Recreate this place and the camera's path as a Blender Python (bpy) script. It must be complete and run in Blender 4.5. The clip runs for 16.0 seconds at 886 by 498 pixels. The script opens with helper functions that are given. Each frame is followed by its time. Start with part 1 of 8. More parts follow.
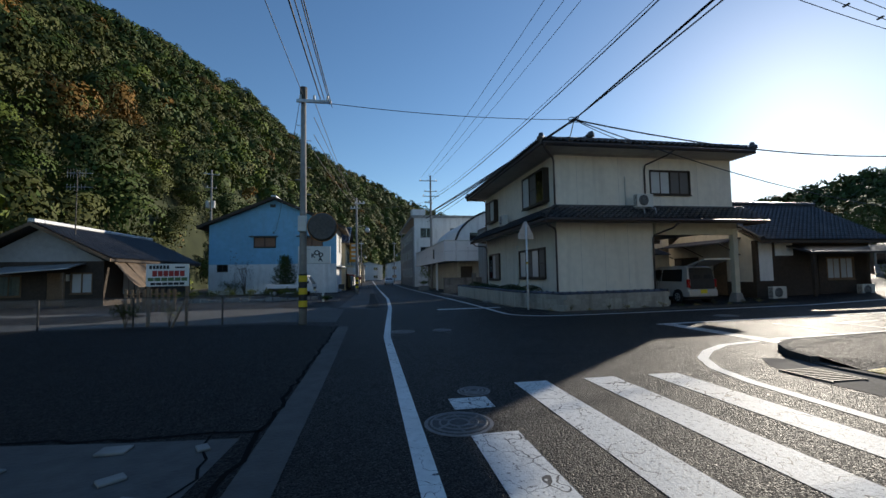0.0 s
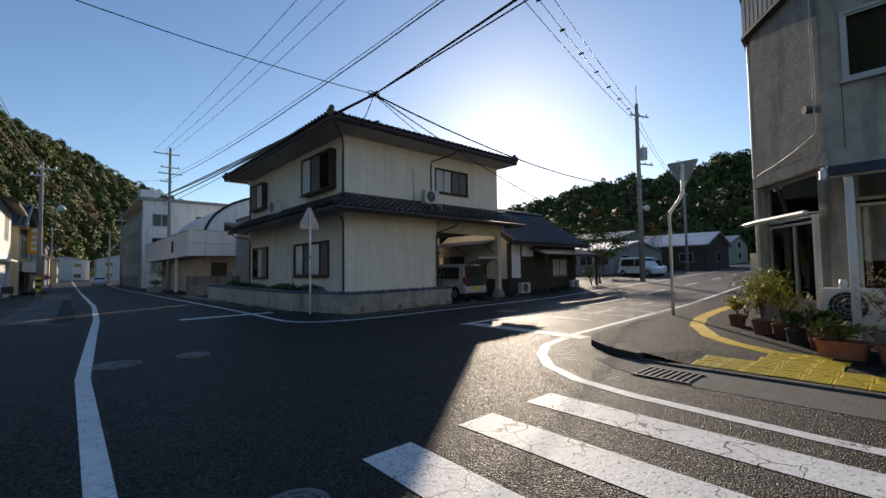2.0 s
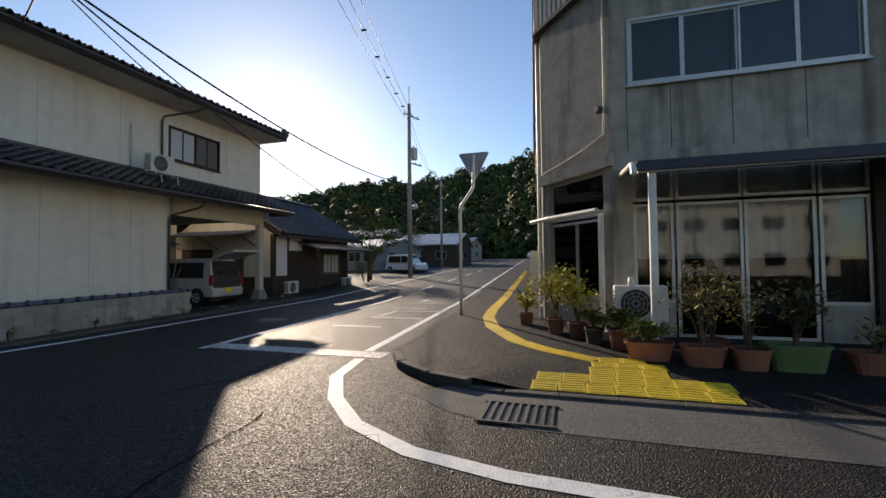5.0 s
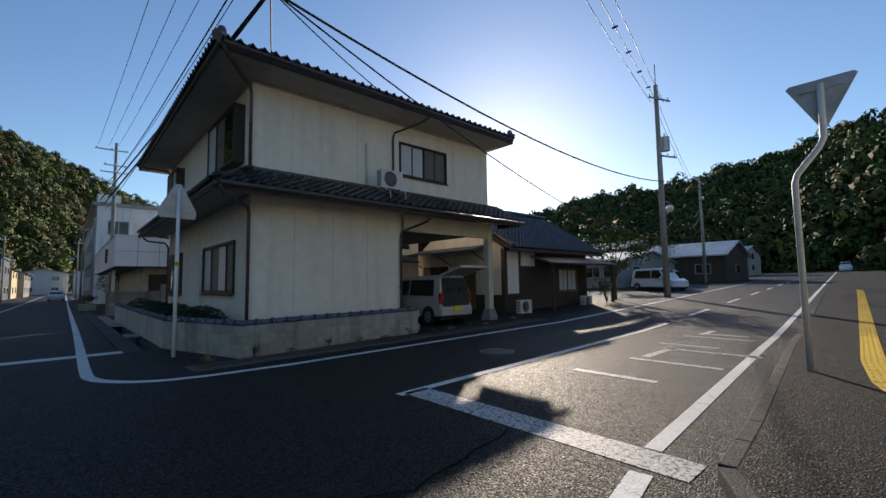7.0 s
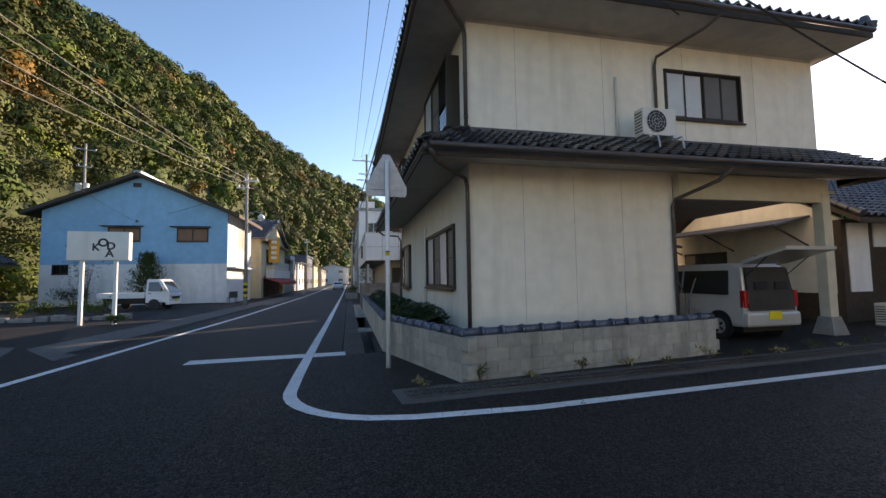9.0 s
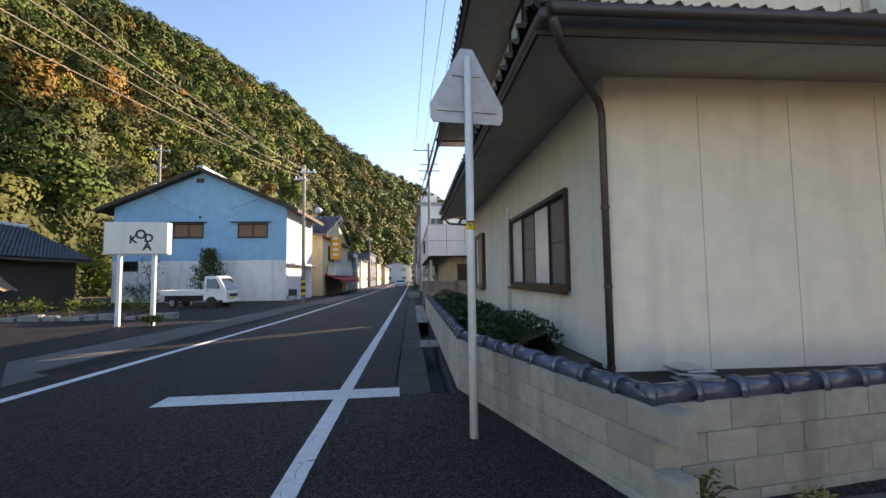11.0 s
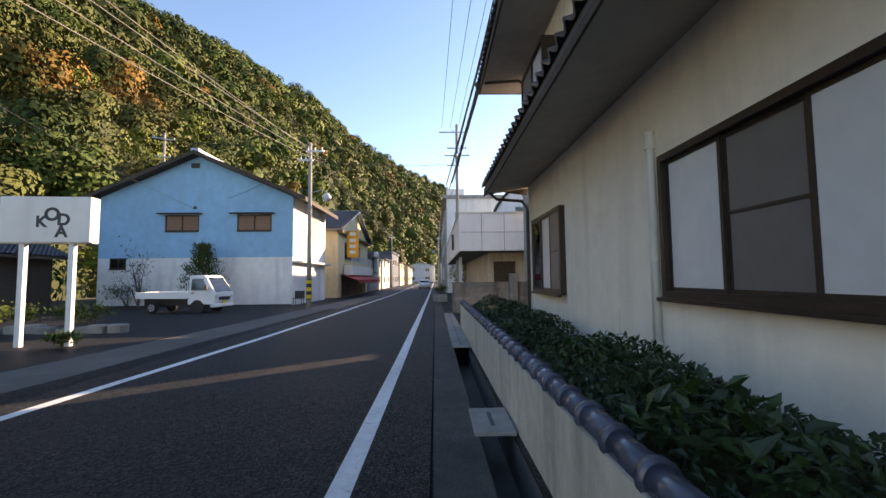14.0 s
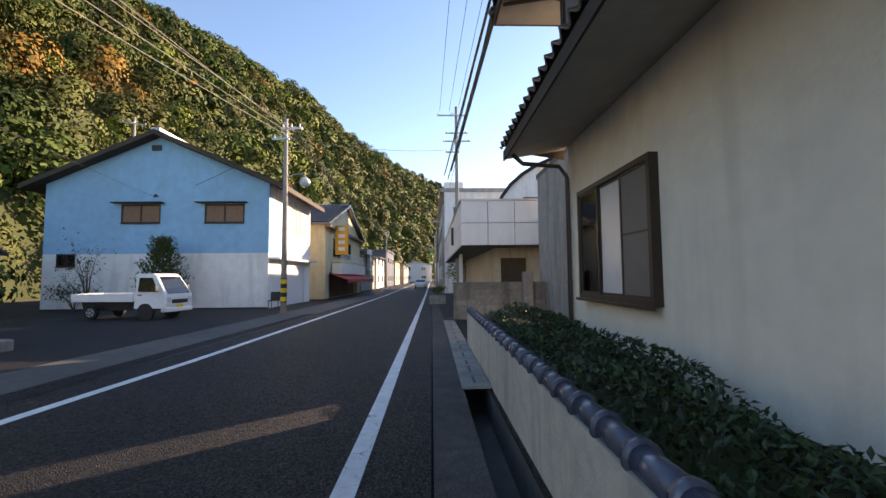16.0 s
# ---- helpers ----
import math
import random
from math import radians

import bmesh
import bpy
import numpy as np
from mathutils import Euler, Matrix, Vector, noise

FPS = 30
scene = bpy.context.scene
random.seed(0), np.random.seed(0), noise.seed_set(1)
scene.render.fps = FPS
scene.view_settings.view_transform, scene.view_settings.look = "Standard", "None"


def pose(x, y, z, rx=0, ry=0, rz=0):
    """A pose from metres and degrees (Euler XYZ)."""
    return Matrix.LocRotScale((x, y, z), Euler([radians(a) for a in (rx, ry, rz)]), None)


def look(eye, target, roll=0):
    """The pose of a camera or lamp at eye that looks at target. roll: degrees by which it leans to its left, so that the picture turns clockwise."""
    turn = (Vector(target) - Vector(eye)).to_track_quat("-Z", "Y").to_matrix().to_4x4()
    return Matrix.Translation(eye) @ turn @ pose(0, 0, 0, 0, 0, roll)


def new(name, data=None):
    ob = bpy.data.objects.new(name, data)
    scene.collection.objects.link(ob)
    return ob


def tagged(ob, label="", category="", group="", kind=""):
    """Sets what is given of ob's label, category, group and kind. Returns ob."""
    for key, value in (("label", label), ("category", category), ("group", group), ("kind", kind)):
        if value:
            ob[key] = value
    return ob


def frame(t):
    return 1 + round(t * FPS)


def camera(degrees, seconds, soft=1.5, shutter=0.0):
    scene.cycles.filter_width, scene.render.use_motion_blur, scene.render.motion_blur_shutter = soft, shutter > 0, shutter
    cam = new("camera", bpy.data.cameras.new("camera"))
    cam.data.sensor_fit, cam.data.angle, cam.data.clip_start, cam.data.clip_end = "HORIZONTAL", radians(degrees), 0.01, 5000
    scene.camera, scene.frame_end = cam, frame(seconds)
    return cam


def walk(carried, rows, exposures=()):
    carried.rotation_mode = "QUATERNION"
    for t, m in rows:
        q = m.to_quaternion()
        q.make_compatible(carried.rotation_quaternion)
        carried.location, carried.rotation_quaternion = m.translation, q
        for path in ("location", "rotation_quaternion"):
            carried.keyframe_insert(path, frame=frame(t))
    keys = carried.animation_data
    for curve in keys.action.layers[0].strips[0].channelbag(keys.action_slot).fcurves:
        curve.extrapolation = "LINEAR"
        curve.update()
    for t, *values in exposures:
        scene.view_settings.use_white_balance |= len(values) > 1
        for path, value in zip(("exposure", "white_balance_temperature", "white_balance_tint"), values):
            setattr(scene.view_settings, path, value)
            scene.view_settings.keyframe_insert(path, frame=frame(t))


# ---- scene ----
cam = camera(93.1, 16.0)
METRES, EYE, TILT, LEAN, TURN = 23.8, 1.5, 0.0, 0.0, -10.0
ROWS = [
    (0.0, 0.0, 0.0, 0.0, 0.06, 3.51, 0.97),
    (0.5, -0.004, 0.0328, 0.0002, -2.37, 3.63, 1.0),
    (1.0, -0.0094, 0.0613, -0.0005, -8.44, 3.55, 0.93),
    (1.5, -0.0108, 0.0911, -0.0019, -18.67, 3.2, 0.93),
    (2.0, -0.0105, 0.1145, -0.002, -31.8, 2.82, 0.8),
    (2.5, -0.0076, 0.1356, -0.0013, -45.35, 2.64, 0.68),
    (3.0, -0.0094, 0.1511, -0.001, -56.02, 2.49, 0.5),
    (3.5, -0.005, 0.1606, -0.0025, -61.16, 2.07, 0.44),
    (6.0, 0.1088, 0.2367, -0.001, -63.35, 1.91, 0.58),
    (6.5, 0.1322, 0.2583, -0.0011, -49.29, 3.79, 0.7),
    (7.0, 0.1493, 0.2882, -0.0018, -31.95, 4.58, 0.86),
    (7.5, 0.1634, 0.3209, -0.002, -19.28, 4.25, 0.86),
    (8.0, 0.1674, 0.3577, -0.0002, -11.22, 3.81, 0.9),
    (8.5, 0.1712, 0.3941, -0.0001, -5.78, 3.78, 0.93),
    (9.0, 0.1719, 0.4275, -0.0002, -2.58, 3.91, 0.92),
    (9.5, 0.1712, 0.4626, -0.001, -0.59, 4.01, 0.95),
    (12.0, 0.1373, 0.637, -0.002, 8.74, 3.69, 0.64),
    (12.5, 0.1302, 0.6721, -0.0018, 9.15, 3.72, 0.64),
    (13.0, 0.1231, 0.7044, -0.0017, 9.19, 3.8, 0.61),
    (13.5, 0.1138, 0.7378, -0.0015, 9.11, 3.82, 0.61),
    (14.0, 0.1076, 0.7697, -0.002, 8.99, 3.87, 0.58),
    (14.5, 0.0994, 0.8032, -0.0017, 8.88, 3.85, 0.58),
    (15.0, 0.0945, 0.8359, -0.0017, 8.77, 3.85, 0.58),
    (15.5, 0.087, 0.8717, -0.0017, 8.64, 3.83, 0.55),
    (16.0, 0.0814, 0.9084, -0.0021, 8.5, 3.76, 0.51),
]
walk(cam, [(t, pose(0, 0, EYE, TILT, LEAN, TURN) @ pose(METRES * x, METRES * y, METRES * z, 90 + pitch, roll, yaw)) for t, x, y, z, yaw, pitch, roll in ROWS],
     [(0.0, 0.05, 6500, 9), (2.0, 0.3, 7200, 14), (3.0, 0.5, 7450, 15), (3.5, 0.47, 7450, 16), (6.0, 0.5, 7600, 16), (6.5, 0.52, 7400, 15), (7.0, 0.3, 6950, 14), (7.5, 0.25, 6900, 14), (8.0, 0.58, 7300, 17), (9.0, 1.25, 8150, 20),
      (9.5, 1.45, 8400, 21), (12.0, 1.76, 8900, 24), (16.0, 1.66, 8800, 24)])

# world, sun and exposure
SUN_AZ, SUN_EL = 51.0, 17.9
world = bpy.data.worlds.new("world")
scene.world = world
world.use_nodes = True
wn = world.node_tree.nodes
sky = wn.new("ShaderNodeTexSky")
sky.sky_type, sky.sun_disc = "NISHITA", False
sky.sun_elevation, sky.sun_rotation = radians(SUN_EL), radians(SUN_AZ)
sky.air_density, sky.dust_density, sky.ozone_density = 1.0, 0.23, 3.4
deep = wn.new("ShaderNodeHueSaturation")
deep.inputs["Saturation"].default_value = 1.08
world.node_tree.links.new(sky.outputs[0], deep.inputs["Color"])
world.node_tree.links.new(deep.outputs[0], wn["Background"].inputs[0])
wn["Background"].inputs[1].default_value = 0.13
sun = new("sun", bpy.data.lights.new("sun", "SUN"))
sun.data.energy, sun.data.angle, sun.data.color = 4.0, radians(0.6), (1.0, 0.9, 0.76)
sun_dir = Vector((math.sin(radians(SUN_AZ)), math.cos(radians(SUN_AZ)), math.tan(radians(SUN_EL)))).normalized()
sun.matrix_world = look(sun_dir * 100, (0, 0, 0))

# ---------------------------------------------------------------- materials
def mat(name, c, rough=0.75, var=0.25, scale=6.0, bump=0.15, metal=0.0, stain=None, amount=0.0, streak=False, rnd=0.0, island=0.0, speck=0.0, spec=0.5, grain=5.0):
    """A surface with grain, broad variation, stains or running streaks, and variation from piece to piece."""
    m = bpy.data.materials.new(name)
    m.use_nodes = True
    nt = m.node_tree
    n, ln = nt.nodes, nt.links
    b = n["Principled BSDF"]
    b.inputs["Roughness"].default_value, b.inputs["Metallic"].default_value = rough, metal
    b.inputs["Specular IOR Level"].default_value = spec
    geo = n.new("ShaderNodeNewGeometry")

    def noise_at(sc, detail=4.0, stretch=None):
        tex = n.new("ShaderNodeTexNoise")
        tex.inputs["Scale"].default_value, tex.inputs["Detail"].default_value = sc, detail
        if stretch:
            mp = n.new("ShaderNodeMapping")
            mp.inputs["Scale"].default_value = stretch
            ln.new(geo.outputs["Position"], mp.inputs[0])
            ln.new(mp.outputs[0], tex.inputs[0])
        else:
            ln.new(geo.outputs["Position"], tex.inputs[0])
        return tex.outputs["Fac"]

    def ramp(sock, lo, hi, a, z):
        r = n.new("ShaderNodeMapRange")
        r.inputs[1].default_value, r.inputs[2].default_value, r.inputs[3].default_value, r.inputs[4].default_value = lo, hi, a, z
        ln.new(sock, r.inputs[0])
        return r.outputs[0]

    def times(a, k):
        r = n.new("ShaderNodeMath")
        r.operation = "MULTIPLY"
        ln.new(a, r.inputs[0])
        ln.new(k, r.inputs[1])
        return r.outputs[0]

    fine = noise_at(scale, 6)
    level = times(ramp(fine, 0.3, 0.7, 1 - var * 0.5, 1 + var * 0.5), ramp(noise_at(scale * 0.06, 3), 0.3, 0.7, 1 - var * 0.6, 1 + var * 0.6))
    if rnd:
        info = n.new("ShaderNodeObjectInfo")
        level = times(level, ramp(info.outputs["Random"], 0, 1, 1 - rnd, 1 + rnd))
    if island:
        level = times(level, ramp(geo.outputs["Random Per Island"], 0, 1, 1 - island, 1 + island))
    if speck:
        level = times(level, ramp(noise_at(scale * 14, 2), 0.42, 0.6, 1 - speck, 1 + 1.5 * speck))
    mul = n.new("ShaderNodeVectorMath")
    mul.operation = "SCALE"
    mul.inputs[0].default_value = c
    ln.new(level, mul.inputs["Scale"])
    out = mul.outputs[0]
    if stain:
        mix = n.new("ShaderNodeMix")
        mix.data_type = "RGBA"
        mask = ramp(noise_at(1.3, 5, (2.2, 2.2, 0.25) if streak else (1, 1, 1)), 0.5, 0.72, 0, amount)
        ln.new(mask, mix.inputs[0])
        ln.new(out, mix.inputs[6])
        mix.inputs[7].default_value = (*stain, 1)
        out = mix.outputs[2]
    ln.new(out, b.inputs["Base Color"])
    if bump:
        bp = n.new("ShaderNodeBump")
        bp.inputs["Strength"].default_value, bp.inputs["Distance"].default_value = bump, 0.02
        ln.new(noise_at(scale * grain, 5), bp.inputs["Height"])
        ln.new(bp.outputs[0], b.inputs["Normal"])
    return m


def glass_mat(name, tint=(0.75, 0.8, 0.8), rough=0.02):
    m = bpy.data.materials.new(name)
    m.use_nodes = True
    n, ln = m.node_tree.nodes, m.node_tree.links
    n.remove(n["Principled BSDF"])
    tr, gl, fr, mx = n.new("ShaderNodeBsdfTransparent"), n.new("ShaderNodeBsdfGlossy"), n.new("ShaderNodeFresnel"), n.new("ShaderNodeMixShader")
    tr.inputs[0].default_value = (*tint, 1)
    gl.inputs["Roughness"].default_value = rough
    fr.inputs[0].default_value = 1.45
    ln.new(fr.outputs[0], mx.inputs[0])
    ln.new(tr.outputs[0], mx.inputs[1])
    ln.new(gl.outputs[0], mx.inputs[2])
    ln.new(mx.outputs[0], n["Material Output"].inputs[0])
    return m


def paint_mat(name, c, under=(0.045, 0.045, 0.048), crack=0.02, worn=0.55, size=2.6):
    """Road paint with cracks and worn patches through which the asphalt shows."""
    m = mat(name, c, 0.65, 0.2, 9, 0.3)
    n, ln = m.node_tree.nodes, m.node_tree.links
    b = n["Principled BSDF"]
    src = b.inputs["Base Color"].links[0].from_socket
    geo = n.new("ShaderNodeNewGeometry")
    warp = n.new("ShaderNodeTexNoise")
    warp.inputs["Scale"].default_value = 3.0
    add = n.new("ShaderNodeVectorMath")
    add.operation = "MULTIPLY_ADD"
    add.inputs[1].default_value = (0.5, 0.5, 0.5)
    ln.new(geo.outputs["Position"], warp.inputs[0])
    ln.new(warp.outputs["Color"], add.inputs[0])
    ln.new(geo.outputs["Position"], add.inputs[2])
    vo = n.new("ShaderNodeTexVoronoi")
    vo.feature = "DISTANCE_TO_EDGE"
    vo.inputs["Scale"].default_value = size
    ln.new(add.outputs[0], vo.inputs["Vector"])
    gate = n.new("ShaderNodeTexNoise")
    gate.inputs["Scale"].default_value = 0.9
    ln.new(geo.outputs["Position"], gate.inputs[0])
    line = n.new("ShaderNodeMath")
    line.operation = "LESS_THAN"
    wide = n.new("ShaderNodeMapRange")
    wide.inputs[1].default_value, wide.inputs[2].default_value, wide.inputs[3].default_value, wide.inputs[4].default_value = 0.42, 0.62, 0.0, crack
    ln.new(gate.outputs["Fac"], wide.inputs[0])
    ln.new(vo.outputs["Distance"], line.inputs[0])
    ln.new(wide.outputs[0], line.inputs[1])
    wear = n.new("ShaderNodeTexNoise")
    wear.inputs["Scale"].default_value, wear.inputs["Detail"].default_value, wear.inputs["Roughness"].default_value = 22, 8, 0.75
    ln.new(geo.outputs["Position"], wear.inputs[0])
    over = n.new("ShaderNodeMapRange")
    over.inputs[1].default_value, over.inputs[2].default_value = worn, worn + 0.08
    ln.new(wear.outputs["Fac"], over.inputs[0])
    mx = n.new("ShaderNodeMath")
    mx.operation = "MAXIMUM"
    ln.new(line.outputs[0], mx.inputs[0])
    ln.new(over.outputs[0], mx.inputs[1])
    mix = n.new("ShaderNodeMix")
    mix.data_type = "RGBA"
    ln.new(mx.outputs[0], mix.inputs[0])
    ln.new(src, mix.inputs[6])
    mix.inputs[7].default_value = (*under, 1)
    ln.new(mix.outputs[2], b.inputs["Base Color"])
    return m


def aggregate_mat(name, c, rough, stones, depth, stain):
    """Asphalt: pale and dark stones bound in tar, each with its own tone, over broad wear."""
    m = mat(name, c, rough, 0.4, 2.5, 0, stain=stain, amount=0.5, spec=0.26)
    n, ln = m.node_tree.nodes, m.node_tree.links
    b = n["Principled BSDF"]
    src = b.inputs["Base Color"].links[0].from_socket
    geo, vo = n.new("ShaderNodeNewGeometry"), n.new("ShaderNodeTexVoronoi")
    vo.inputs["Scale"].default_value = stones
    ln.new(geo.outputs["Position"], vo.inputs["Vector"])
    sep = n.new("ShaderNodeSeparateColor")
    ln.new(vo.outputs["Color"], sep.inputs[0])
    curve = n.new("ShaderNodeMath")
    curve.operation = "POWER"
    curve.inputs[1].default_value = 4.0
    ln.new(sep.outputs[0], curve.inputs[0])
    tone = n.new("ShaderNodeMapRange")
    tone.inputs[3].default_value, tone.inputs[4].default_value = 0.38, 3.9
    ln.new(curve.outputs[0], tone.inputs[0])
    mul = n.new("ShaderNodeVectorMath")
    mul.operation = "SCALE"
    ln.new(src, mul.inputs[0])
    ln.new(tone.outputs[0], mul.inputs["Scale"])
    ln.new(mul.outputs[0], b.inputs["Base Color"])
    gloss = n.new("ShaderNodeMapRange")
    gloss.inputs[3].default_value, gloss.inputs[4].default_value = min(1.0, rough + 0.12), rough - 0.32
    ln.new(sep.outputs[1], gloss.inputs[0])
    ln.new(gloss.outputs[0], b.inputs["Roughness"])
    lump = n.new("ShaderNodeTexNoise")
    lump.inputs["Scale"].default_value, lump.inputs["Detail"].default_value = stones * 0.45, 6
    ln.new(geo.outputs["Position"], lump.inputs[0])
    high = n.new("ShaderNodeMath")
    high.operation = "SUBTRACT"
    ln.new(lump.outputs["Fac"], high.inputs[0])
    ln.new(vo.outputs["Distance"], high.inputs[1])
    bp = n.new("ShaderNodeBump")
    bp.inputs["Strength"].default_value, bp.inputs["Distance"].default_value = depth, 0.014
    ln.new(high.outputs[0], bp.inputs["Height"])
    ln.new(bp.outputs[0], b.inputs["Normal"])
    return m


M = {}
M["asphalt"] = aggregate_mat("asphalt", (0.0175, 0.0158, 0.0155), 0.74, 72, 1.0, (0.0132, 0.012, 0.0118))
M["old_asphalt"] = aggregate_mat("old_asphalt", (0.0135, 0.012, 0.0113), 0.87, 62, 0.9, (0.02, 0.0176, 0.0158))
M["kerb"] = mat("kerb", (0.062, 0.055, 0.049), 0.85, 0.5, 6, 0.7, grain=10, speck=0.35, stain=(0.025, 0.024, 0.023), amount=0.8)
M["manhole_iron"] = mat("manhole_iron", (0.2, 0.19, 0.19), 0.7, 0.4, 14, 0.3)
M["concrete"] = mat("concrete", (0.26, 0.25, 0.23), 0.9, 0.3, 5, 0.4, stain=(0.12, 0.115, 0.1), amount=0.7)
M["gutter"] = mat("gutter", (0.095, 0.09, 0.084), 0.9, 0.35, 5, 0.5, stain=(0.07, 0.07, 0.06), amount=0.6)
M["earth"] = mat("earth", (0.11, 0.095, 0.06), 0.95, 0.5, 2, 0.8, stain=(0.05, 0.075, 0.025), amount=0.8)
M["paint_white"] = paint_mat("paint_white", (0.68, 0.68, 0.66))
M["paint_line"] = paint_mat("paint_line", (0.72, 0.72, 0.7), crack=0.006, worn=0.6)
M["paint_worn"] = paint_mat("paint_worn", (0.6, 0.58, 0.55), crack=0.015, worn=0.5)
M["yellow_tile"] = paint_mat("yellow_tile", (0.72, 0.5, 0.03), under=(0.2, 0.15, 0.05), crack=0.008, worn=0.6)
M["stucco"] = mat("stucco", (0.83, 0.76, 0.64), 0.9, 0.1, 4, 0.25, stain=(0.6, 0.54, 0.44), amount=0.45, streak=True)
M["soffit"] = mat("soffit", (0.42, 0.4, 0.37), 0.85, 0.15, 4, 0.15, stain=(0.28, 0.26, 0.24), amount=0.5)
M["beam"] = mat("beam", (0.62, 0.56, 0.42), 0.85, 0.15, 4, 0.15)
M["kawara"] = mat("kawara", (0.05, 0.05, 0.053), 0.36, 0.4, 8, 0.2, island=0.35, spec=0.7)
M["kawara_blue"] = mat("kawara_blue", (0.06, 0.07, 0.1), 0.25, 0.3, 8, 0.15, rnd=0.25, spec=0.8)
M["block"] = mat("block", (0.36, 0.335, 0.285), 0.95, 0.25, 10, 0.6, stain=(0.14, 0.13, 0.11), amount=0.75, streak=True, rnd=0.12)
M["block_dark"] = mat("block_dark", (0.2, 0.19, 0.175), 0.95, 0.4, 8, 0.6, stain=(0.06, 0.06, 0.055), amount=0.9, streak=True, rnd=0.15)
M["plaster"] = mat("plaster", (0.5, 0.46, 0.38), 0.95, 0.25, 7, 0.4, stain=(0.2, 0.185, 0.155), amount=0.6, streak=True)
M["bronze"] = mat("bronze", (0.055, 0.04, 0.03), 0.45, 0.2, 20, 0.05, metal=0.5)
M["gutter_brown"] = mat("gutter_brown", (0.075, 0.055, 0.05), 0.45, 0.2, 10, 0.05)
M["alu"] = mat("alu", (0.5, 0.5, 0.48), 0.45, 0.15, 20, 0.05, metal=0.6)
M["galv"] = mat("galv", (0.5, 0.51, 0.52), 0.5, 0.25, 12, 0.1, metal=0.7, stain=(0.3, 0.26, 0.22), amount=0.4)
M["white_pole"] = mat("white_pole", (0.75, 0.75, 0.73), 0.45, 0.1, 10, 0.08, stain=(0.45, 0.4, 0.33), amount=0.3, streak=True)
M["pole_concrete"] = mat("pole_concrete", (0.33, 0.31, 0.28), 0.9, 0.25, 9, 0.3, stain=(0.2, 0.18, 0.16), amount=0.5, streak=True)
M["black"] = mat("black", (0.015, 0.015, 0.016), 0.5, 0.2, 10, 0.05)
M["rubber"] = mat("rubber", (0.02, 0.02, 0.021), 0.8, 0.2, 20, 0.2)
# Pale copy of the black cable: sunlight on it is put into the colour.
M["cable_pale"] = mat("cable_pale", (0.26, 0.24, 0.21), 0.5, 0.1, 5, 0)
M["cable"] = mat("cable", (0.02, 0.02, 0.022), 0.6, 0.1, 5, 0)
M["curtain"] = mat("curtain", (0.5, 0.48, 0.45), 0.95, 0.3, 3, 0.2)
# Near-black: the shade of unlit interiors put into the colour.
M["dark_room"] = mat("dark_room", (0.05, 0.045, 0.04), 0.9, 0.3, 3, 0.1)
M["glass"] = glass_mat("glass")
M["shop_glass"] = glass_mat("shop_glass", (0.78, 0.8, 0.8))
M["net_curtain"] = mat("net_curtain", (0.6, 0.57, 0.52), 0.95, 0.4, 3, 0.2)
M["screen"] = mat("screen", (0.15, 0.14, 0.13), 0.5, 0.12, 5, 0.03)
M["frosted"] = mat("frosted", (0.6, 0.62, 0.62), 0.25, 0.08, 5, 0.03)
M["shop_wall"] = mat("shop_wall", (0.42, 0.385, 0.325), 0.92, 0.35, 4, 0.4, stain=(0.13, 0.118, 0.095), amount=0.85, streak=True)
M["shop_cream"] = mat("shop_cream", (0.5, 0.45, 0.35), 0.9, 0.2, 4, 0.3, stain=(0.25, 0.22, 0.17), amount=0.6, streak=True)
M["fluted"] = mat("fluted", (0.58, 0.52, 0.44), 0.6, 0.2, 6, 0.15, stain=(0.2, 0.16, 0.12), amount=0.5, streak=True)
M["awning"] = mat("awning", (0.035, 0.045, 0.07), 0.6, 0.2, 6, 0.1)
M["blue_wall"] = mat("blue_wall", (0.23, 0.5, 0.7), 0.85, 0.15, 3, 0.2, stain=(0.25, 0.46, 0.62), amount=0.5, streak=True)
M["white_wall"] = mat("white_wall", (0.82, 0.81, 0.78), 0.85, 0.12, 3, 0.2, stain=(0.5, 0.48, 0.45), amount=0.45, streak=True)
M["cream_wall"] = mat("cream_wall", (0.72, 0.6, 0.38), 0.85, 0.12, 3, 0.2, stain=(0.5, 0.4, 0.25), amount=0.4, streak=True)
M["grey_wall"] = mat("grey_wall", (0.34, 0.33, 0.31), 0.9, 0.25, 3, 0.3, stain=(0.18, 0.17, 0.16), amount=0.6, streak=True)
M["navy_wall"] = mat("navy_wall", (0.1, 0.11, 0.14), 0.85, 0.2, 3, 0.2)
M["panel_white"] = mat("panel_white", (0.74, 0.74, 0.75), 0.5, 0.06, 3, 0.05, stain=(0.55, 0.53, 0.5), amount=0.3, streak=True, rnd=0.04)
M["wood_dark"] = mat("wood_dark", (0.07, 0.05, 0.035), 0.8, 0.4, 8, 0.3)
M["wood"] = mat("wood", (0.22, 0.14, 0.08), 0.75, 0.4, 8, 0.3)
M["shutter"] = mat("shutter", (0.42, 0.39, 0.33), 0.55, 0.12, 5, 0.05)
M["brown_blind"] = mat("brown_blind", (0.3, 0.17, 0.11), 0.8, 0.2, 5, 0.1)
M["red_cloth"] = mat("red_cloth", (0.45, 0.05, 0.04), 0.8, 0.2, 5, 0.1)
M["orange_sign"] = mat("orange_sign", (0.85, 0.36, 0.02), 0.45, 0.08, 5, 0.02)
M["sign_face"] = mat("sign_face", (0.78, 0.76, 0.7), 0.45, 0.08, 3, 0.03, stain=(0.6, 0.55, 0.45), amount=0.3, streak=True)
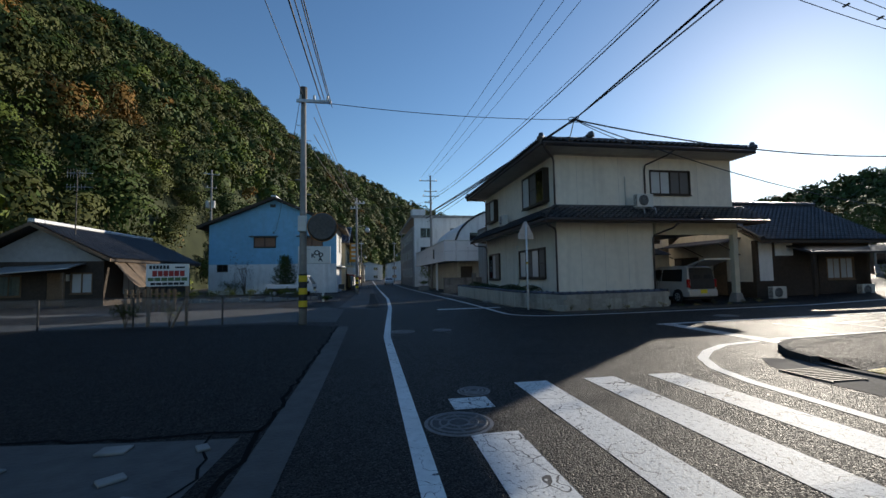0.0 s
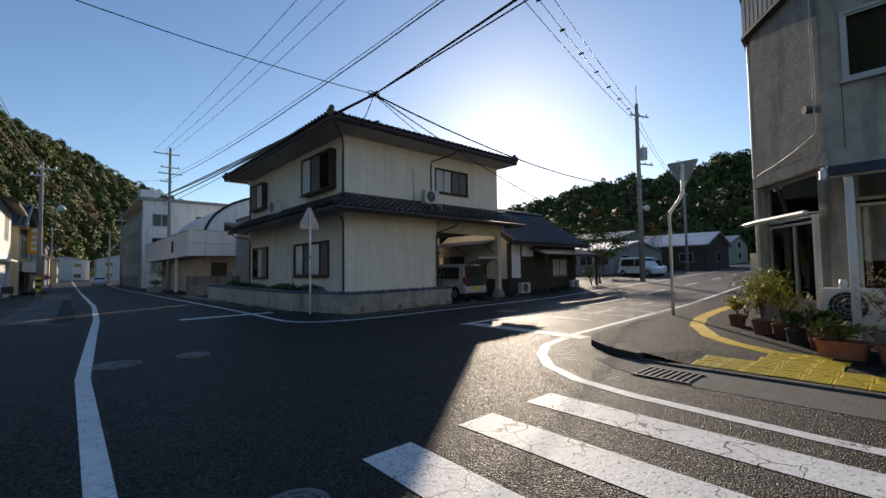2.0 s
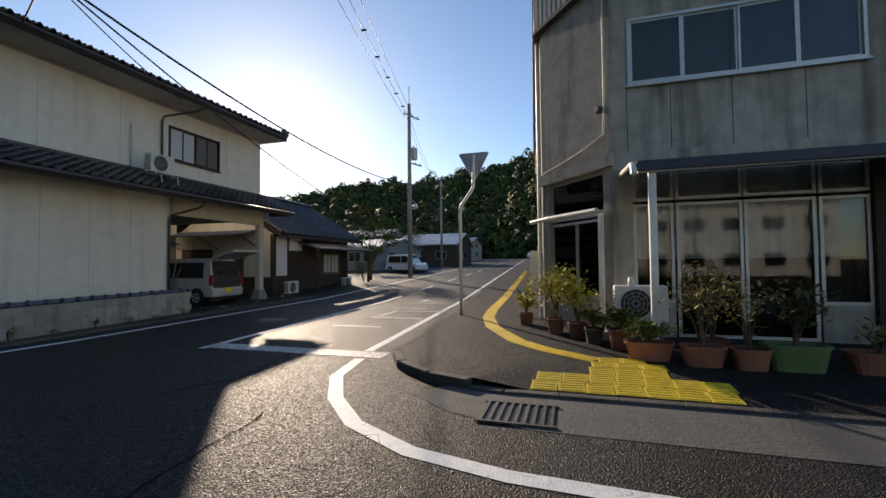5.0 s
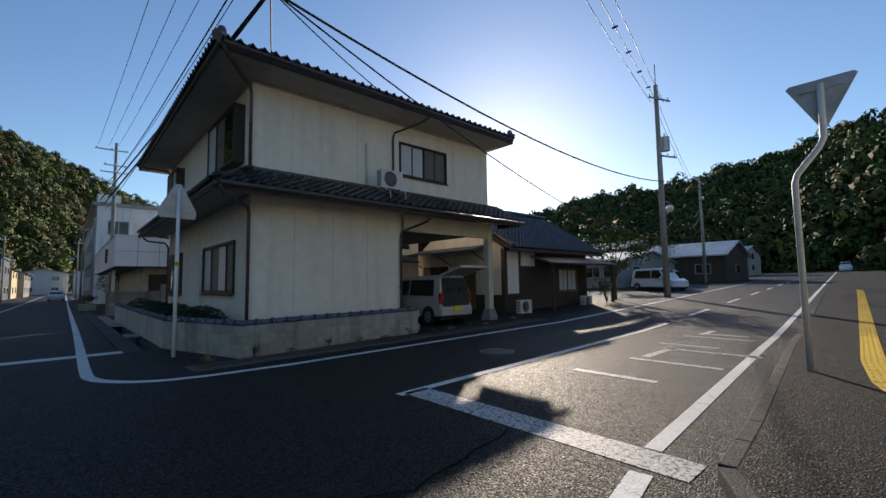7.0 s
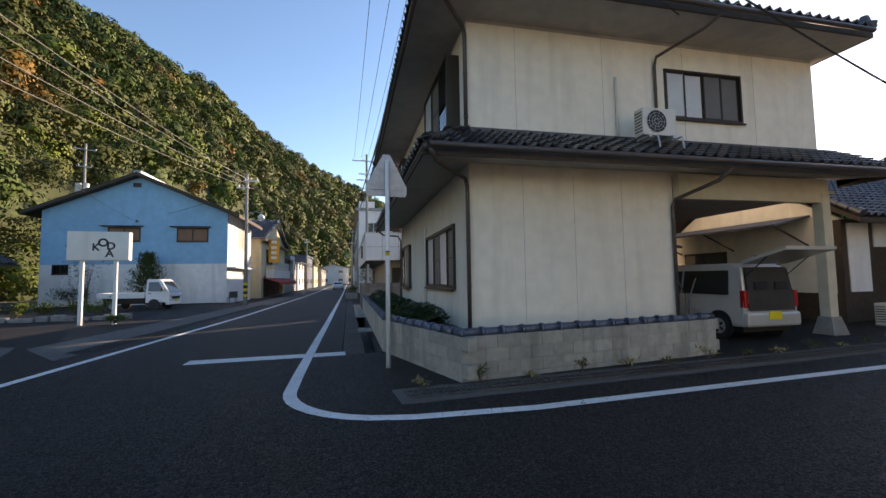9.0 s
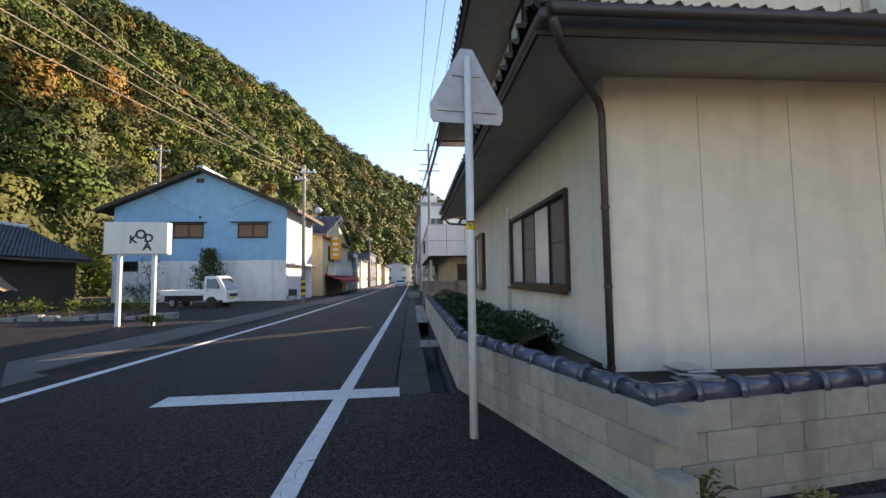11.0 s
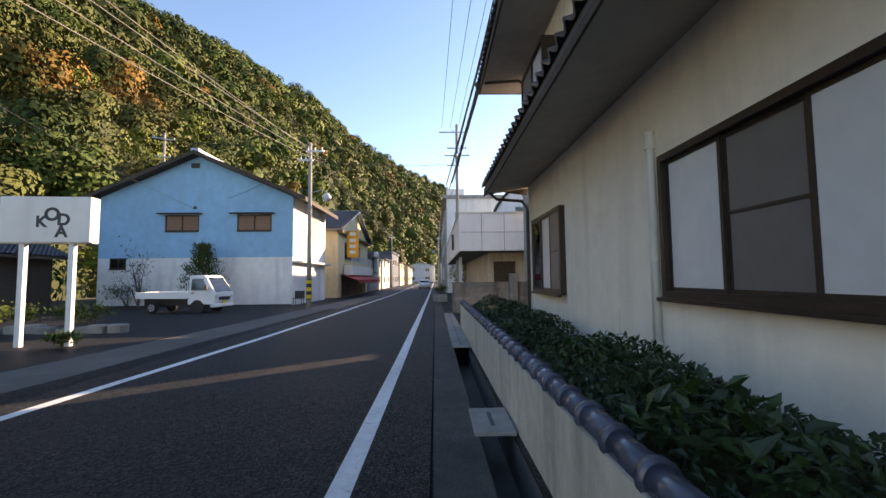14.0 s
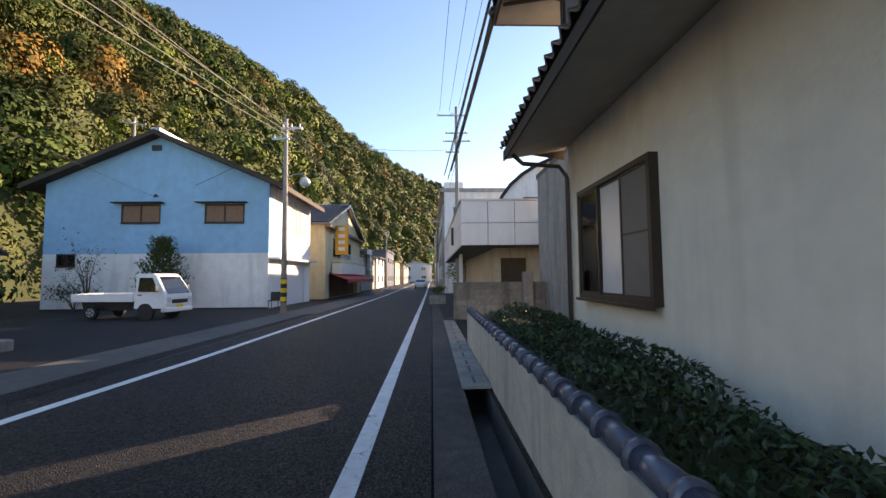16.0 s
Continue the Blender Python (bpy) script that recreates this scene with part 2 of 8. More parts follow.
M["ink"] = mat("ink", (0.012, 0.012, 0.014), 0.5, 0.1, 5, 0)
M["car_white"] = mat("car_white", (0.78, 0.78, 0.77), 0.25, 0.04, 3, 0)
M["car_silver"] = mat("car_silver", (0.6, 0.58, 0.55), 0.3, 0.05, 3, 0, metal=0.4)
M["car_black"] = mat("car_black", (0.012, 0.012, 0.014), 0.15, 0.05, 3, 0)
M["car_glass"] = mat("car_glass", (0.012, 0.014, 0.016), 0.06, 0.05, 3, 0, spec=0.8)
M["plate"] = mat("plate", (0.8, 0.62, 0.03), 0.4, 0.05, 5, 0)
M["tail_red"] = mat("tail_red", (0.4, 0.01, 0.012), 0.2, 0.05, 5, 0)
M["ac_white"] = mat("ac_white", (0.66, 0.64, 0.58), 0.5, 0.1, 5, 0.05, stain=(0.45, 0.42, 0.35), amount=0.3, streak=True)
M["iron_dark"] = mat("iron_dark", (0.06, 0.058, 0.058), 0.7, 0.5, 20, 0.4)
M["iron"] = mat("iron", (0.11, 0.1, 0.09), 0.65, 0.4, 14, 0.3, metal=0.6)
M["terracotta"] = mat("terracotta", (0.25, 0.1, 0.06), 0.85, 0.3, 8, 0.2, rnd=0.25)
M["green_pot"] = mat("green_pot", (0.09, 0.16, 0.05), 0.6, 0.2, 8, 0.1)
M["bark"] = mat("bark", (0.12, 0.09, 0.065), 0.95, 0.5, 9, 0.7)
M["tar"] = mat("tar", (0.012, 0.012, 0.012), 0.98, 0.2, 8, 0.3, spec=0.05)
M["dark_soil"] = mat("dark_soil", (0.02, 0.018, 0.015), 0.95, 0.4, 6, 0.8)
M["tarp"] = mat("tarp", (0.2, 0.14, 0.09), 0.85, 0.25, 4, 0.2)
M["yellow"] = mat("yellow", (0.75, 0.5, 0.02), 0.6, 0.1, 5, 0.05)
M["mirror"] = mat("mirror", (0.8, 0.82, 0.82), 0.05, 0.02, 3, 0, metal=1.0)
M["orange_rim"] = mat("orange_rim", (0.7, 0.25, 0.03), 0.6, 0.15, 5, 0.05)
LEAVES = {"leaf_deep": (0.05, 0.075, 0.02), "leaf_mid": (0.075, 0.108, 0.024), "leaf_olive": (0.09, 0.098, 0.027), "leaf_lime": (0.12, 0.15, 0.026),
          "leaf_rust": (0.2, 0.11, 0.025), "leaf_pale": (0.115, 0.112, 0.04)}
for key, value in LEAVES.items():
    M[key] = mat(key, value, 0.7, 0.3, 0.25, 0, island=0.16, spec=0.15)
M["hedge_leaf"] = mat("hedge_leaf", (0.02, 0.046, 0.011), 0.45, 0.3, 4, 0, island=0.5, spec=0.4)
M["yellow_leaf"] = mat("yellow_leaf", (0.52, 0.46, 0.04), 0.6, 0.3, 4, 0, island=0.4)
M["dry_leaf"] = mat("dry_leaf", (0.34, 0.28, 0.1), 0.7, 0.3, 4, 0, island=0.4)
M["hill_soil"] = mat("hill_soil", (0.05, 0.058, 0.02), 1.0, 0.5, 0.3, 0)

# ---------------------------------------------------------------- mesh helpers
def thing(name, label, category, group="", kind="", at=(0, 0, 0), turn=0.0):
    ob = new(name)
    ob.matrix_basis = pose(*at, 0, 0, turn)
    return tagged(ob, label, category, group, kind)


def part(name, bm, material, parent=None, label="", smooth=False):
    me = bpy.data.meshes.new(name)
    bm.to_mesh(me)
    bm.free()
    if smooth:
        me.polygons.foreach_set("use_smooth", [True] * len(me.polygons))
    for m in material if isinstance(material, (list, tuple)) else [material]:
        me.materials.append(M[m])
    ob = new(name, me)
    if parent:
        ob.parent = parent
    return tagged(ob, label)


def shared(name, me, parent, m):
    ob = new(name, me)
    ob.parent = parent
    ob.matrix_basis = m
    return ob


def cuboid(bm, x0, y0, z0, x1, y1, z1, bevel=0.0, m=None):
    vs = [bm.verts.new(p) for p in ((x0, y0, z0), (x1, y0, z0), (x1, y1, z0), (x0, y1, z0), (x0, y0, z1), (x1, y0, z1), (x1, y1, z1), (x0, y1, z1))]
    fs = [bm.faces.new([vs[i] for i in q]) for q in ((3, 2, 1, 0), (4, 5, 6, 7), (0, 1, 5, 4), (1, 2, 6, 5), (2, 3, 7, 6), (3, 0, 4, 7))]
    if bevel:
        r = bmesh.ops.bevel(bm, geom=list({e for f in fs for e in f.edges}), offset=bevel, segments=2, affect="EDGES", profile=0.5)
        vs = list({v for f in r["faces"] for v in f.verts} | {v for v in vs if v.is_valid})
    if m is not None:
        bmesh.ops.transform(bm, matrix=m, verts=[v for v in vs if v.is_valid])
    return bm


def box(x0, y0, z0, x1, y1, z1, bevel=0.0):
    return cuboid(bmesh.new(), x0, y0, z0, x1, y1, z1, bevel)


def tube(bm, pts, r, n=8, r1=None):
    """A round bar along pts, tapering from r to r1, closed at both ends."""
    pts = [Vector(p) for p in pts]
    rings = []
    side = None
    for i, p in enumerate(pts):
        d = (pts[min(i + 1, len(pts) - 1)] - pts[max(i - 1, 0)]).normalized()
        if side is None:
            side = d.cross(Vector((0, 0, 1)) if abs(d.z) < 0.9 else Vector((1, 0, 0))).normalized()
        side = (side - d * side.dot(d)).normalized()
        up = d.cross(side)
        rr = r if r1 is None else r + (r1 - r) * i / (len(pts) - 1)
        rings.append([bm.verts.new(p + rr * (math.cos(a) * side + math.sin(a) * up)) for a in [2 * math.pi * k / n for k in range(n)]])
    for a, b in zip(rings, rings[1:]):
        for k in range(n):
            bm.faces.new((a[k], a[(k + 1) % n], b[(k + 1) % n], b[k]))
    bm.faces.new(rings[0][::-1])
    bm.faces.new(rings[-1])
    return bm


def prism(bm, pts, z0, z1):
    """An upright prism over the outline pts (x, y)."""
    lo, hi = [bm.verts.new((x, y, z0)) for x, y in pts], [bm.verts.new((x, y, z1)) for x, y in pts]
    n = len(pts)
    bm.faces.new(lo[::-1])
    bm.faces.new(hi)
    for i in range(n):
        bm.faces.new((lo[i], lo[(i + 1) % n], hi[(i + 1) % n], hi[i]))
    bmesh.ops.recalc_face_normals(bm, faces=bm.faces[:])
    return bm


def slab(bm, pts, thick):
    """A plate with the corners pts (3D, flat), thickened straight down."""
    hi, lo = [bm.verts.new(p) for p in pts], [bm.verts.new((p[0], p[1], p[2] - thick)) for p in pts]
    n = len(pts)
    bm.faces.new(hi)
    bm.faces.new(lo[::-1])
    for i in range(n):
        bm.faces.new((hi[i], lo[i], lo[(i + 1) % n], hi[(i + 1) % n]))
    bmesh.ops.recalc_face_normals(bm, faces=bm.faces[:])
    return bm


class Face:
    """A wall's own axes: u along it from p towards q, n outwards (to the right of the way p to q), z up."""

    def __init__(self, p, q):
        self.p, self.u = Vector((*p, 0)), (Vector((*q, 0)) - Vector((*p, 0))).normalized()
        self.n = Vector((self.u.y, -self.u.x, 0))
        self.length = (Vector(q) - Vector(p)).length
        self.m = Matrix(((self.u.x, self.n.x, 0, p[0]), (self.u.y, self.n.y, 0, p[1]), (0, 0, 1, 0), (0, 0, 0, 1)))

    def at(self, u, n, z):
        return self.m @ Vector((u, n, z))

    def box(self, bm, u0, u1, n0, n1, z0, z1, bevel=0.0):
        cuboid(bm, u0, -n1, z0, u1, -n0, z1, bevel, self.m @ Matrix.Diagonal((1, -1, 1, 1)))
        return bm


def wall(face, u0, u1, z0, z1, thick, holes=()):
    """A wall behind the face, with openings (u0, u1, z0, z1) through it."""
    bm = bmesh.new()
    us = sorted({u0, u1, *[h[0] for h in holes], *[h[1] for h in holes]})
    zs = sorted({z0, z1, *[h[2] for h in holes], *[h[3] for h in holes]})
    made = {}

    def corner(i, j, k):
        if (i, j, k) not in made:
            made[i, j, k] = bm.verts.new(face.at(us[i], -thick * k, zs[j]))
        return made[i, j, k]

    def solid(i, j):
        if not (0 <= i < len(us) - 1 and 0 <= j < len(zs) - 1):
            return False
        u, z = (us[i] + us[i + 1]) / 2, (zs[j] + zs[j + 1]) / 2
        return not any(h[0] <= u <= h[1] and h[2] <= z <= h[3] for h in holes)

    for i in range(len(us) - 1):
        for j in range(len(zs) - 1):
            if not solid(i, j):
                continue
            for k in (0, 1):
                bm.faces.new([corner(i, j, k), corner(i + 1, j, k), corner(i + 1, j + 1, k), corner(i, j + 1, k)])
            for di, dj, p, q in ((-1, 0, (i, j), (i, j + 1)), (1, 0, (i + 1, j), (i + 1, j + 1)), (0, -1, (i, j), (i + 1, j)), (0, 1, (i, j + 1), (i + 1, j + 1))):
                if not solid(i + di, j + dj):
                    bm.faces.new([corner(*p, 0), corner(*q, 0), corner(*q, 1), corner(*p, 1)])
    bmesh.ops.recalc_face_normals(bm, faces=bm.faces[:])
    return bm


def framework(face, u0, u1, z0, z1, n0, n1, holes):
    """A frame of one piece, from n0 to n1 before the face, with openings through it."""
    a, b = face.p + face.n * n1, face.p + face.n * n1 + face.u
    return wall(Face((a.x, a.y), (b.x, b.y)), u0, u1, z0, z1, n1 - n0, holes)


def window(parent, face, u0, u1, z0, z1, panes=2, metal="bronze", glass="glass", depth=0.06, proud=0.03, bar=0.05, curtain="curtain", label=""):
    """A sliding window in an opening: frame, sashes with glass, and behind them a curtain or a sheet of painted room
    shade.
    """
    w = part("window", framework(face, u0, u1, z0, z1, -depth, proud, [(u0 + bar, u1 - bar, z0 + bar, z1 - bar)]), metal, parent, label)
    bm = bmesh.new()
    face.box(bm, u0 - 0.03, u1 + 0.03, proud, proud + 0.05, z0 - 0.04, z0, 0.005)
    part("sill", bm, metal, w)
    step = (u1 - u0 - 2 * bar) / panes
    base = proud - 0.02 if proud > 0.1 else 0.0
    for i in range(panes):
        a, b, n = u0 + bar + i * step, u0 + bar + (i + 1) * step, base - (0.035 if i % 2 else 0.01)
        lo, hi, s = z0 + bar, z1 - bar, 0.038
        kind_of = glass if isinstance(glass, str) else glass[i % len(glass)]
        mid = (lo + hi) / 2
        gaps = [(a + s, b - s, lo + s, mid - 0.014), (a + s, b - s, mid + 0.014, hi - s)] if kind_of == "screen" and hi - lo > 1.3 else [(a + s, b - s, lo + s, hi - s)]
        part("sash", framework(face, a, b, lo, hi, n - 0.012, n + 0.012, gaps), metal, w)
        bm = bmesh.new()
        face.box(bm, a + s, b - s, n - 0.004, n + 0.002, lo + s, hi - s)
        pane = part("pane", bm, kind_of, w)
        pane.visible_shadow = False
    if curtain:
        # a near-black one is no fabric but paints the unlit room's shade
        bm = bmesh.new()
        k = max(4, int((u1 - u0) / 0.06))
        top = [bm.verts.new(face.at(u0 + (u1 - u0) * i / k, base - 0.12 + 0.025 * math.sin(i * 1.9), z1)) for i in range(k + 1)]
        low = [bm.verts.new(face.at(u0 + (u1 - u0) * i / k, base - 0.12 + 0.03 * math.sin(i * 1.9 + 0.3), z0 + 0.02)) for i in range(k + 1)]
        for i in range(k):
            bm.faces.new((low[i], low[i + 1], top[i + 1], top[i]))
        part("curtain", bm, curtain, w, smooth=True)
    return w


def pantiles(corner, along, up, w, length, cut0=0.0, cut1=0.0, tile=0.27, course=0.24, lift=0.062):
    """Rows of wavy roof tiles from the eave's corner, along it and up the slope; cut0 and cut1: how far the ends draw in per metre upwards (hips)."""
    along, up = Vector(along).normalized(), Vector(up).normalized()
    nrm = along.cross(up).normalized()
    if nrm.z < 0:
        nrm = -nrm
    corner = Vector(corner)
    verts, faces = [], []
    rows = max(1, round(length / course))
    prof = [(0.0, 0.03), (0.1, 0.004), (0.28, -0.02), (0.48, -0.018), (0.64, 0.012), (0.74, 0.05), (0.86, 0.062), (1.0, 0.03)]
    for r in range(rows):
        v0 = r * length / rows
        v1 = v0 + length / rows * 1.12
        a, b = cut0 * v0, w - cut1 * v0
        k0, k1 = int(math.ceil(a / tile - 0.4)), int(math.floor(b / tile + 0.4))
        for k in range(k0, k1):
            base = len(verts)
            jit = random.uniform(-0.004, 0.004)
            for v, h in ((v0, lift + 0.012 + jit), (v1, 0.012 + jit)):
                for f, z in prof:
                    verts.append(corner + along * ((k + f) * tile) + up * v + nrm * (z + h))
            for f, z in prof:
                verts.append(corner + along * ((k + f) * tile) + up * (v0 + 0.004) + nrm * (z + lift - 0.025))
            q = len(prof)
            for i in range(q - 1):
                faces.append((base + i, base + i + 1, base + q + i + 1, base + q + i))
                faces.append((base + 2 * q + i, base + 2 * q + i + 1, base + i + 1, base + i))
    return verts, faces


def raw(name, verts, faces, material, parent=None, label="", smooth=False, index=None):
    me = bpy.data.meshes.new(name)
    me.from_pydata([tuple(v) for v in verts], [], faces)
    for m in material if isinstance(material, (list, tuple)) else [material]:
        me.materials.append(M[m])
    if index is not None:
        me.polygons.foreach_set("material_index", index)
    if smooth:
        me.polygons.foreach_set("use_smooth", [True] * len(me.polygons))
    ob = new(name, me)
    if parent:
        ob.parent = parent
    return tagged(ob, label)


def roof_tiles(parent, slopes, material="kawara", label=""):
    verts, faces = [], []
    for s in slopes:
        v, f = pantiles(*s)
        o = len(verts)
        verts += v
        faces += [tuple(i + o for i in q) for q in f]
    return tagged(raw("roof_tiles", verts, faces, material, parent, label), kind="stuff")


def clamp(v, a, b):
    return max(a, min(b, v))


def gz(x, y):
    """Height of the ground: the street falls gently northwards, the side street climbs eastwards."""
    return -0.008 * clamp(y - 20, 0, 40) + 0.024 * clamp(x - 18, 0, 130)


def ribbon(name, pts, w, material, lift=0.005, parent=None, label="", closed=False):
    """A painted line along pts on the ground."""
    pts = [Vector((*p, 0)) for p in pts]
    fine = []
    for a, b in zip(pts, pts[1:]):
        k = max(1, int((b - a).length / 2.0))
        fine += [a.lerp(b, i / k) for i in range(k)]
    fine.append(pts[-1])
    bm = bmesh.new()
    last = None
    for i, p in enumerate(fine):
        d = (fine[min(i + 1, len(fine) - 1)] - fine[max(i - 1, 0)]).normalized()
        s = Vector((d.y, -d.x, 0)) * w / 2
        pair = [bm.verts.new((q.x, q.y, gz(q.x, q.y) + lift)) for q in (p - s, p + s)]
        if last:
            bm.faces.new((last[0], last[1], pair[1], pair[0]))
        last = pair
    bmesh.ops.recalc_face_normals(bm, faces=bm.faces[:])
    ob = part(name, bm, material, parent)
    return ob


def patch(name, pts, material, lift=0.004, thick=0.0, parent=None):
    """A flat piece of ground with the outline pts."""
    bm = bmesh.new()
    f = bm.faces.new([bm.verts.new((x, y, gz(x, y) + lift)) for x, y in pts])
    if f.normal.z < 0:
        f.normal_flip()
    bm.normal_update()
    if bm.faces[:][0].normal.z < 0:
        bmesh.ops.reverse_faces(bm, faces=bm.faces[:])
    if thick:
        r = bmesh.ops.extrude_face_region(bm, geom=bm.faces[:])
        bmesh.ops.translate(bm, verts=[v for v in r["geom"] if isinstance(v, bmesh.types.BMVert)], vec=(0, 0, thick))
        bmesh.ops.recalc_face_normals(bm, faces=bm.faces[:])
    return part(name, bm, material, parent)


def arc(cx, cy, r, a0, a1, n=10):
    return [(cx + r * math.cos(radians(a0 + (a1 - a0) * i / n)), cy + r * math.sin(radians(a0 + (a1 - a0) * i / n))) for i in range(n + 1)]


def lerp_table(table, a):
    for (a0, v0), (a1, v1) in zip(table, table[1:]):
        if a <= a1:
            k = clamp((a - a0) / (a1 - a0), 0, 1)
            return v0 + (v1 - v0) * k
    return table[-1][1]

# ---------------------------------------------------------------- ground and roads
def steps(a, b, s):
    return list(np.arange(a, b + s * 0.5, s))


DRAIN = (6.08, 6.42, 18.0, 36.0)


def sheet(name, xs, ys, height, material):
    """A grid of ground, open where the roadside drain runs."""
    xs, ys = sorted({*map(float, xs), *DRAIN[:2]}), sorted({*map(float, ys), *DRAIN[2:]})
    verts = [(x, y, height(x, y)) for y in ys for x in xs]
    k = len(xs)
    faces = [(j * k + i, j * k + i + 1, (j + 1) * k + i + 1, (j + 1) * k + i) for j in range(len(ys) - 1) for i in range(k - 1)
             if not (DRAIN[0] - 0.01 < xs[i] < DRAIN[1] - 0.01 and DRAIN[2] - 0.01 < ys[j] < DRAIN[3] - 0.01)]
    return raw(name, verts, faces, material, smooth=True)


far = [-2500, -1200, -600, -300, -150, -90]
tagged(sheet("ground", far + steps(-60, 180, 10) + [260, 400, 800, 1500, 2500], far + steps(-60, 260, 10) + [320, 500, 900, 1500, 2500],
             lambda x, y: gz(x, y) - 0.06, "earth"), "brown earth with sparse grass beyond the roads", "ground", kind="structure")
road = tagged(sheet("road", steps(-28, 170, 2), steps(-40, 240, 2), gz, "asphalt"), "dark worn asphalt of the crossing and both streets", "road", kind="structure")


def marking(name, pts, w, material="paint_line", label="", lift=0.005):
    return tagged(ribbon(name, pts, w, material, lift), label or "white painted road line on asphalt", "road marking", kind="structure")


marking("edge_line", [(0.42, -30), (0.42, 10.5), (0.72, 16), (0.95, 20), (1.22, 29), (1.2, 70), (1.2, 200)], 0.17)
corner = [(30, 15.4), (11.9, 14.15), (7.9, 13.86), (6.5, 13.9)] + arc(6.45, 15.35, 1.42, 262, 182, 8)[1:] + [(5.02, 16.3), (5.05, 25), (5.0, 200)]
marking("edge_line", corner, 0.17)
marking("edge_line", [(60, 17.6), (30, 15.4)], 0.15)
marking("edge_line", [(4.92, -30), (4.93, 3.3), (5.02, 4.9), (5.2, 5.7), (5.6, 6.4), (6.2, 6.95), (7.0, 7.42), (7.98, 7.6)], 0.17)
marking("edge_line", [(8.5, 7.72), (15.5, 8.3), (37, 9.9), (120, 16)], 0.15)
marking("stop_line", [(8.27, 7.3), (8.3, 10.75)], 0.4, "paint_worn", "broad worn white stop line across the lane")
marking("centre_line", [(8.0, 10.72), (19.2, 11.5)], 0.15)
for k in range(12):
    marking("lane_dash", [(22 + k * 7, 11.75 + k * 0.5), (25 + k * 7, 11.96 + k * 0.5)], 0.14)
marking("give_way_bar", [(2.87, 18.0), (5.72, 18.12)], 0.42, "paint_line", "short white bar across the lane", 0.0065)
for x0, y0, y1 in ((0.92, 2.0, 3.92), (1.95, 2.25, 5.62), (2.98, 2.25, 5.62), (3.98, 2.25, 5.6)):
    marking("crossing_stripe", [(x0 + 0.235, y0), (x0 + 0.235, y1)], 0.47, "paint_white", "cracked white stripe of the pedestrian crossing")
marking("crossing_stripe", [(1.16, 4.66), (1.16, 5.08)], 0.47, "paint_white", "cracked white stripe of the pedestrian crossing")
# worn lettering on the lane before the stop line
for x, y, dx, dy in ((11.0, 9.3, 0.1, 1.3), (12.6, 9.0, 0.1, 1.5), (13.6, 9.6, 1.4, 0.14), (14.2, 8.9, 0.12, 1.7), (14.9, 9.5, 0.1, 1.2), (16.6, 9.4, 0.12, 1.5), (17.3, 9.4, 0.1, 1.0), (17.6, 9.9, 1.0, 0.12)):
    marking("road_letter", [(x, y - dy / 2), (x, y + dy / 2)] if dy > dx else [(x - dx / 2, y), (x + dx / 2, y)], 0.16, "paint_worn", "worn white stroke of painted road lettering")

# the dark car park, the lane and the yards
tagged(patch("car_park", [(-28, -20), (-1.05, -20), (-0.95, 13.2), (-3, 14.2), (-28, 14.8)], "old_asphalt"), "patched dark asphalt of an empty car park", "pavement", kind="structure")
tagged(patch("lane", [(-28, 15.2), (-2.2, 14.6), (-1.1, 14.4), (-1.1, 19.6), (-2, 21.5), (-28, 22.2)], "gutter", 0.005), "pale concrete lane beside the car park", "pavement", kind="structure")
tagged(patch("verge", [(-1.5, 21), (0.2, 19), (0.5, 30), (0.5, 60), (-1.2, 60), (-1.3, 31)], "gutter", 0.006), "patched grey strip beside the street", "pavement", kind="structure")

# ---------------------------------------------------------------- hills
def crown_shape(seed, leaves, lobes, size):
    rng = np.random.RandomState(seed)
    c = np.clip(rng.normal(0, 0.34, (lobes, 3)), -0.6, 0.6) * (1, 1, 0.8)
    c[:, 2] += 0.1
    r = rng.uniform(0.36, 0.6, lobes)
    pick = rng.randint(0, lobes, leaves)
    d = rng.normal(0, 1, (leaves, 3))
    d /= np.linalg.norm(d, axis=1)[:, None]
    d[:, 2] = np.where(d[:, 2] < -0.35, -d[:, 2], d[:, 2])
    p = c[pick] + d * r[pick][:, None] * rng.uniform(0.86, 1.08, leaves)[:, None]
    t = np.cross(d, rng.normal(0, 1, (leaves, 3)))
    t /= np.linalg.norm(t, axis=1)[:, None]
    b = np.cross(d, t) + d * rng.uniform(-0.22, 0.22, leaves)[:, None]
    s = rng.uniform(0.6, 1.3, leaves)[:, None] * size
    quad = np.stack([p + t * s * 0.6, p + b * s + d * s * 0.1, p - t * s * 0.6, p - b * s - d * s * 0.15], 1)
    soft = d * 0.4 + p * 1.1
    soft /= np.linalg.norm(soft, axis=1)[:, None]
    return quad.reshape(-1, 3), np.repeat(soft, 4, axis=0)


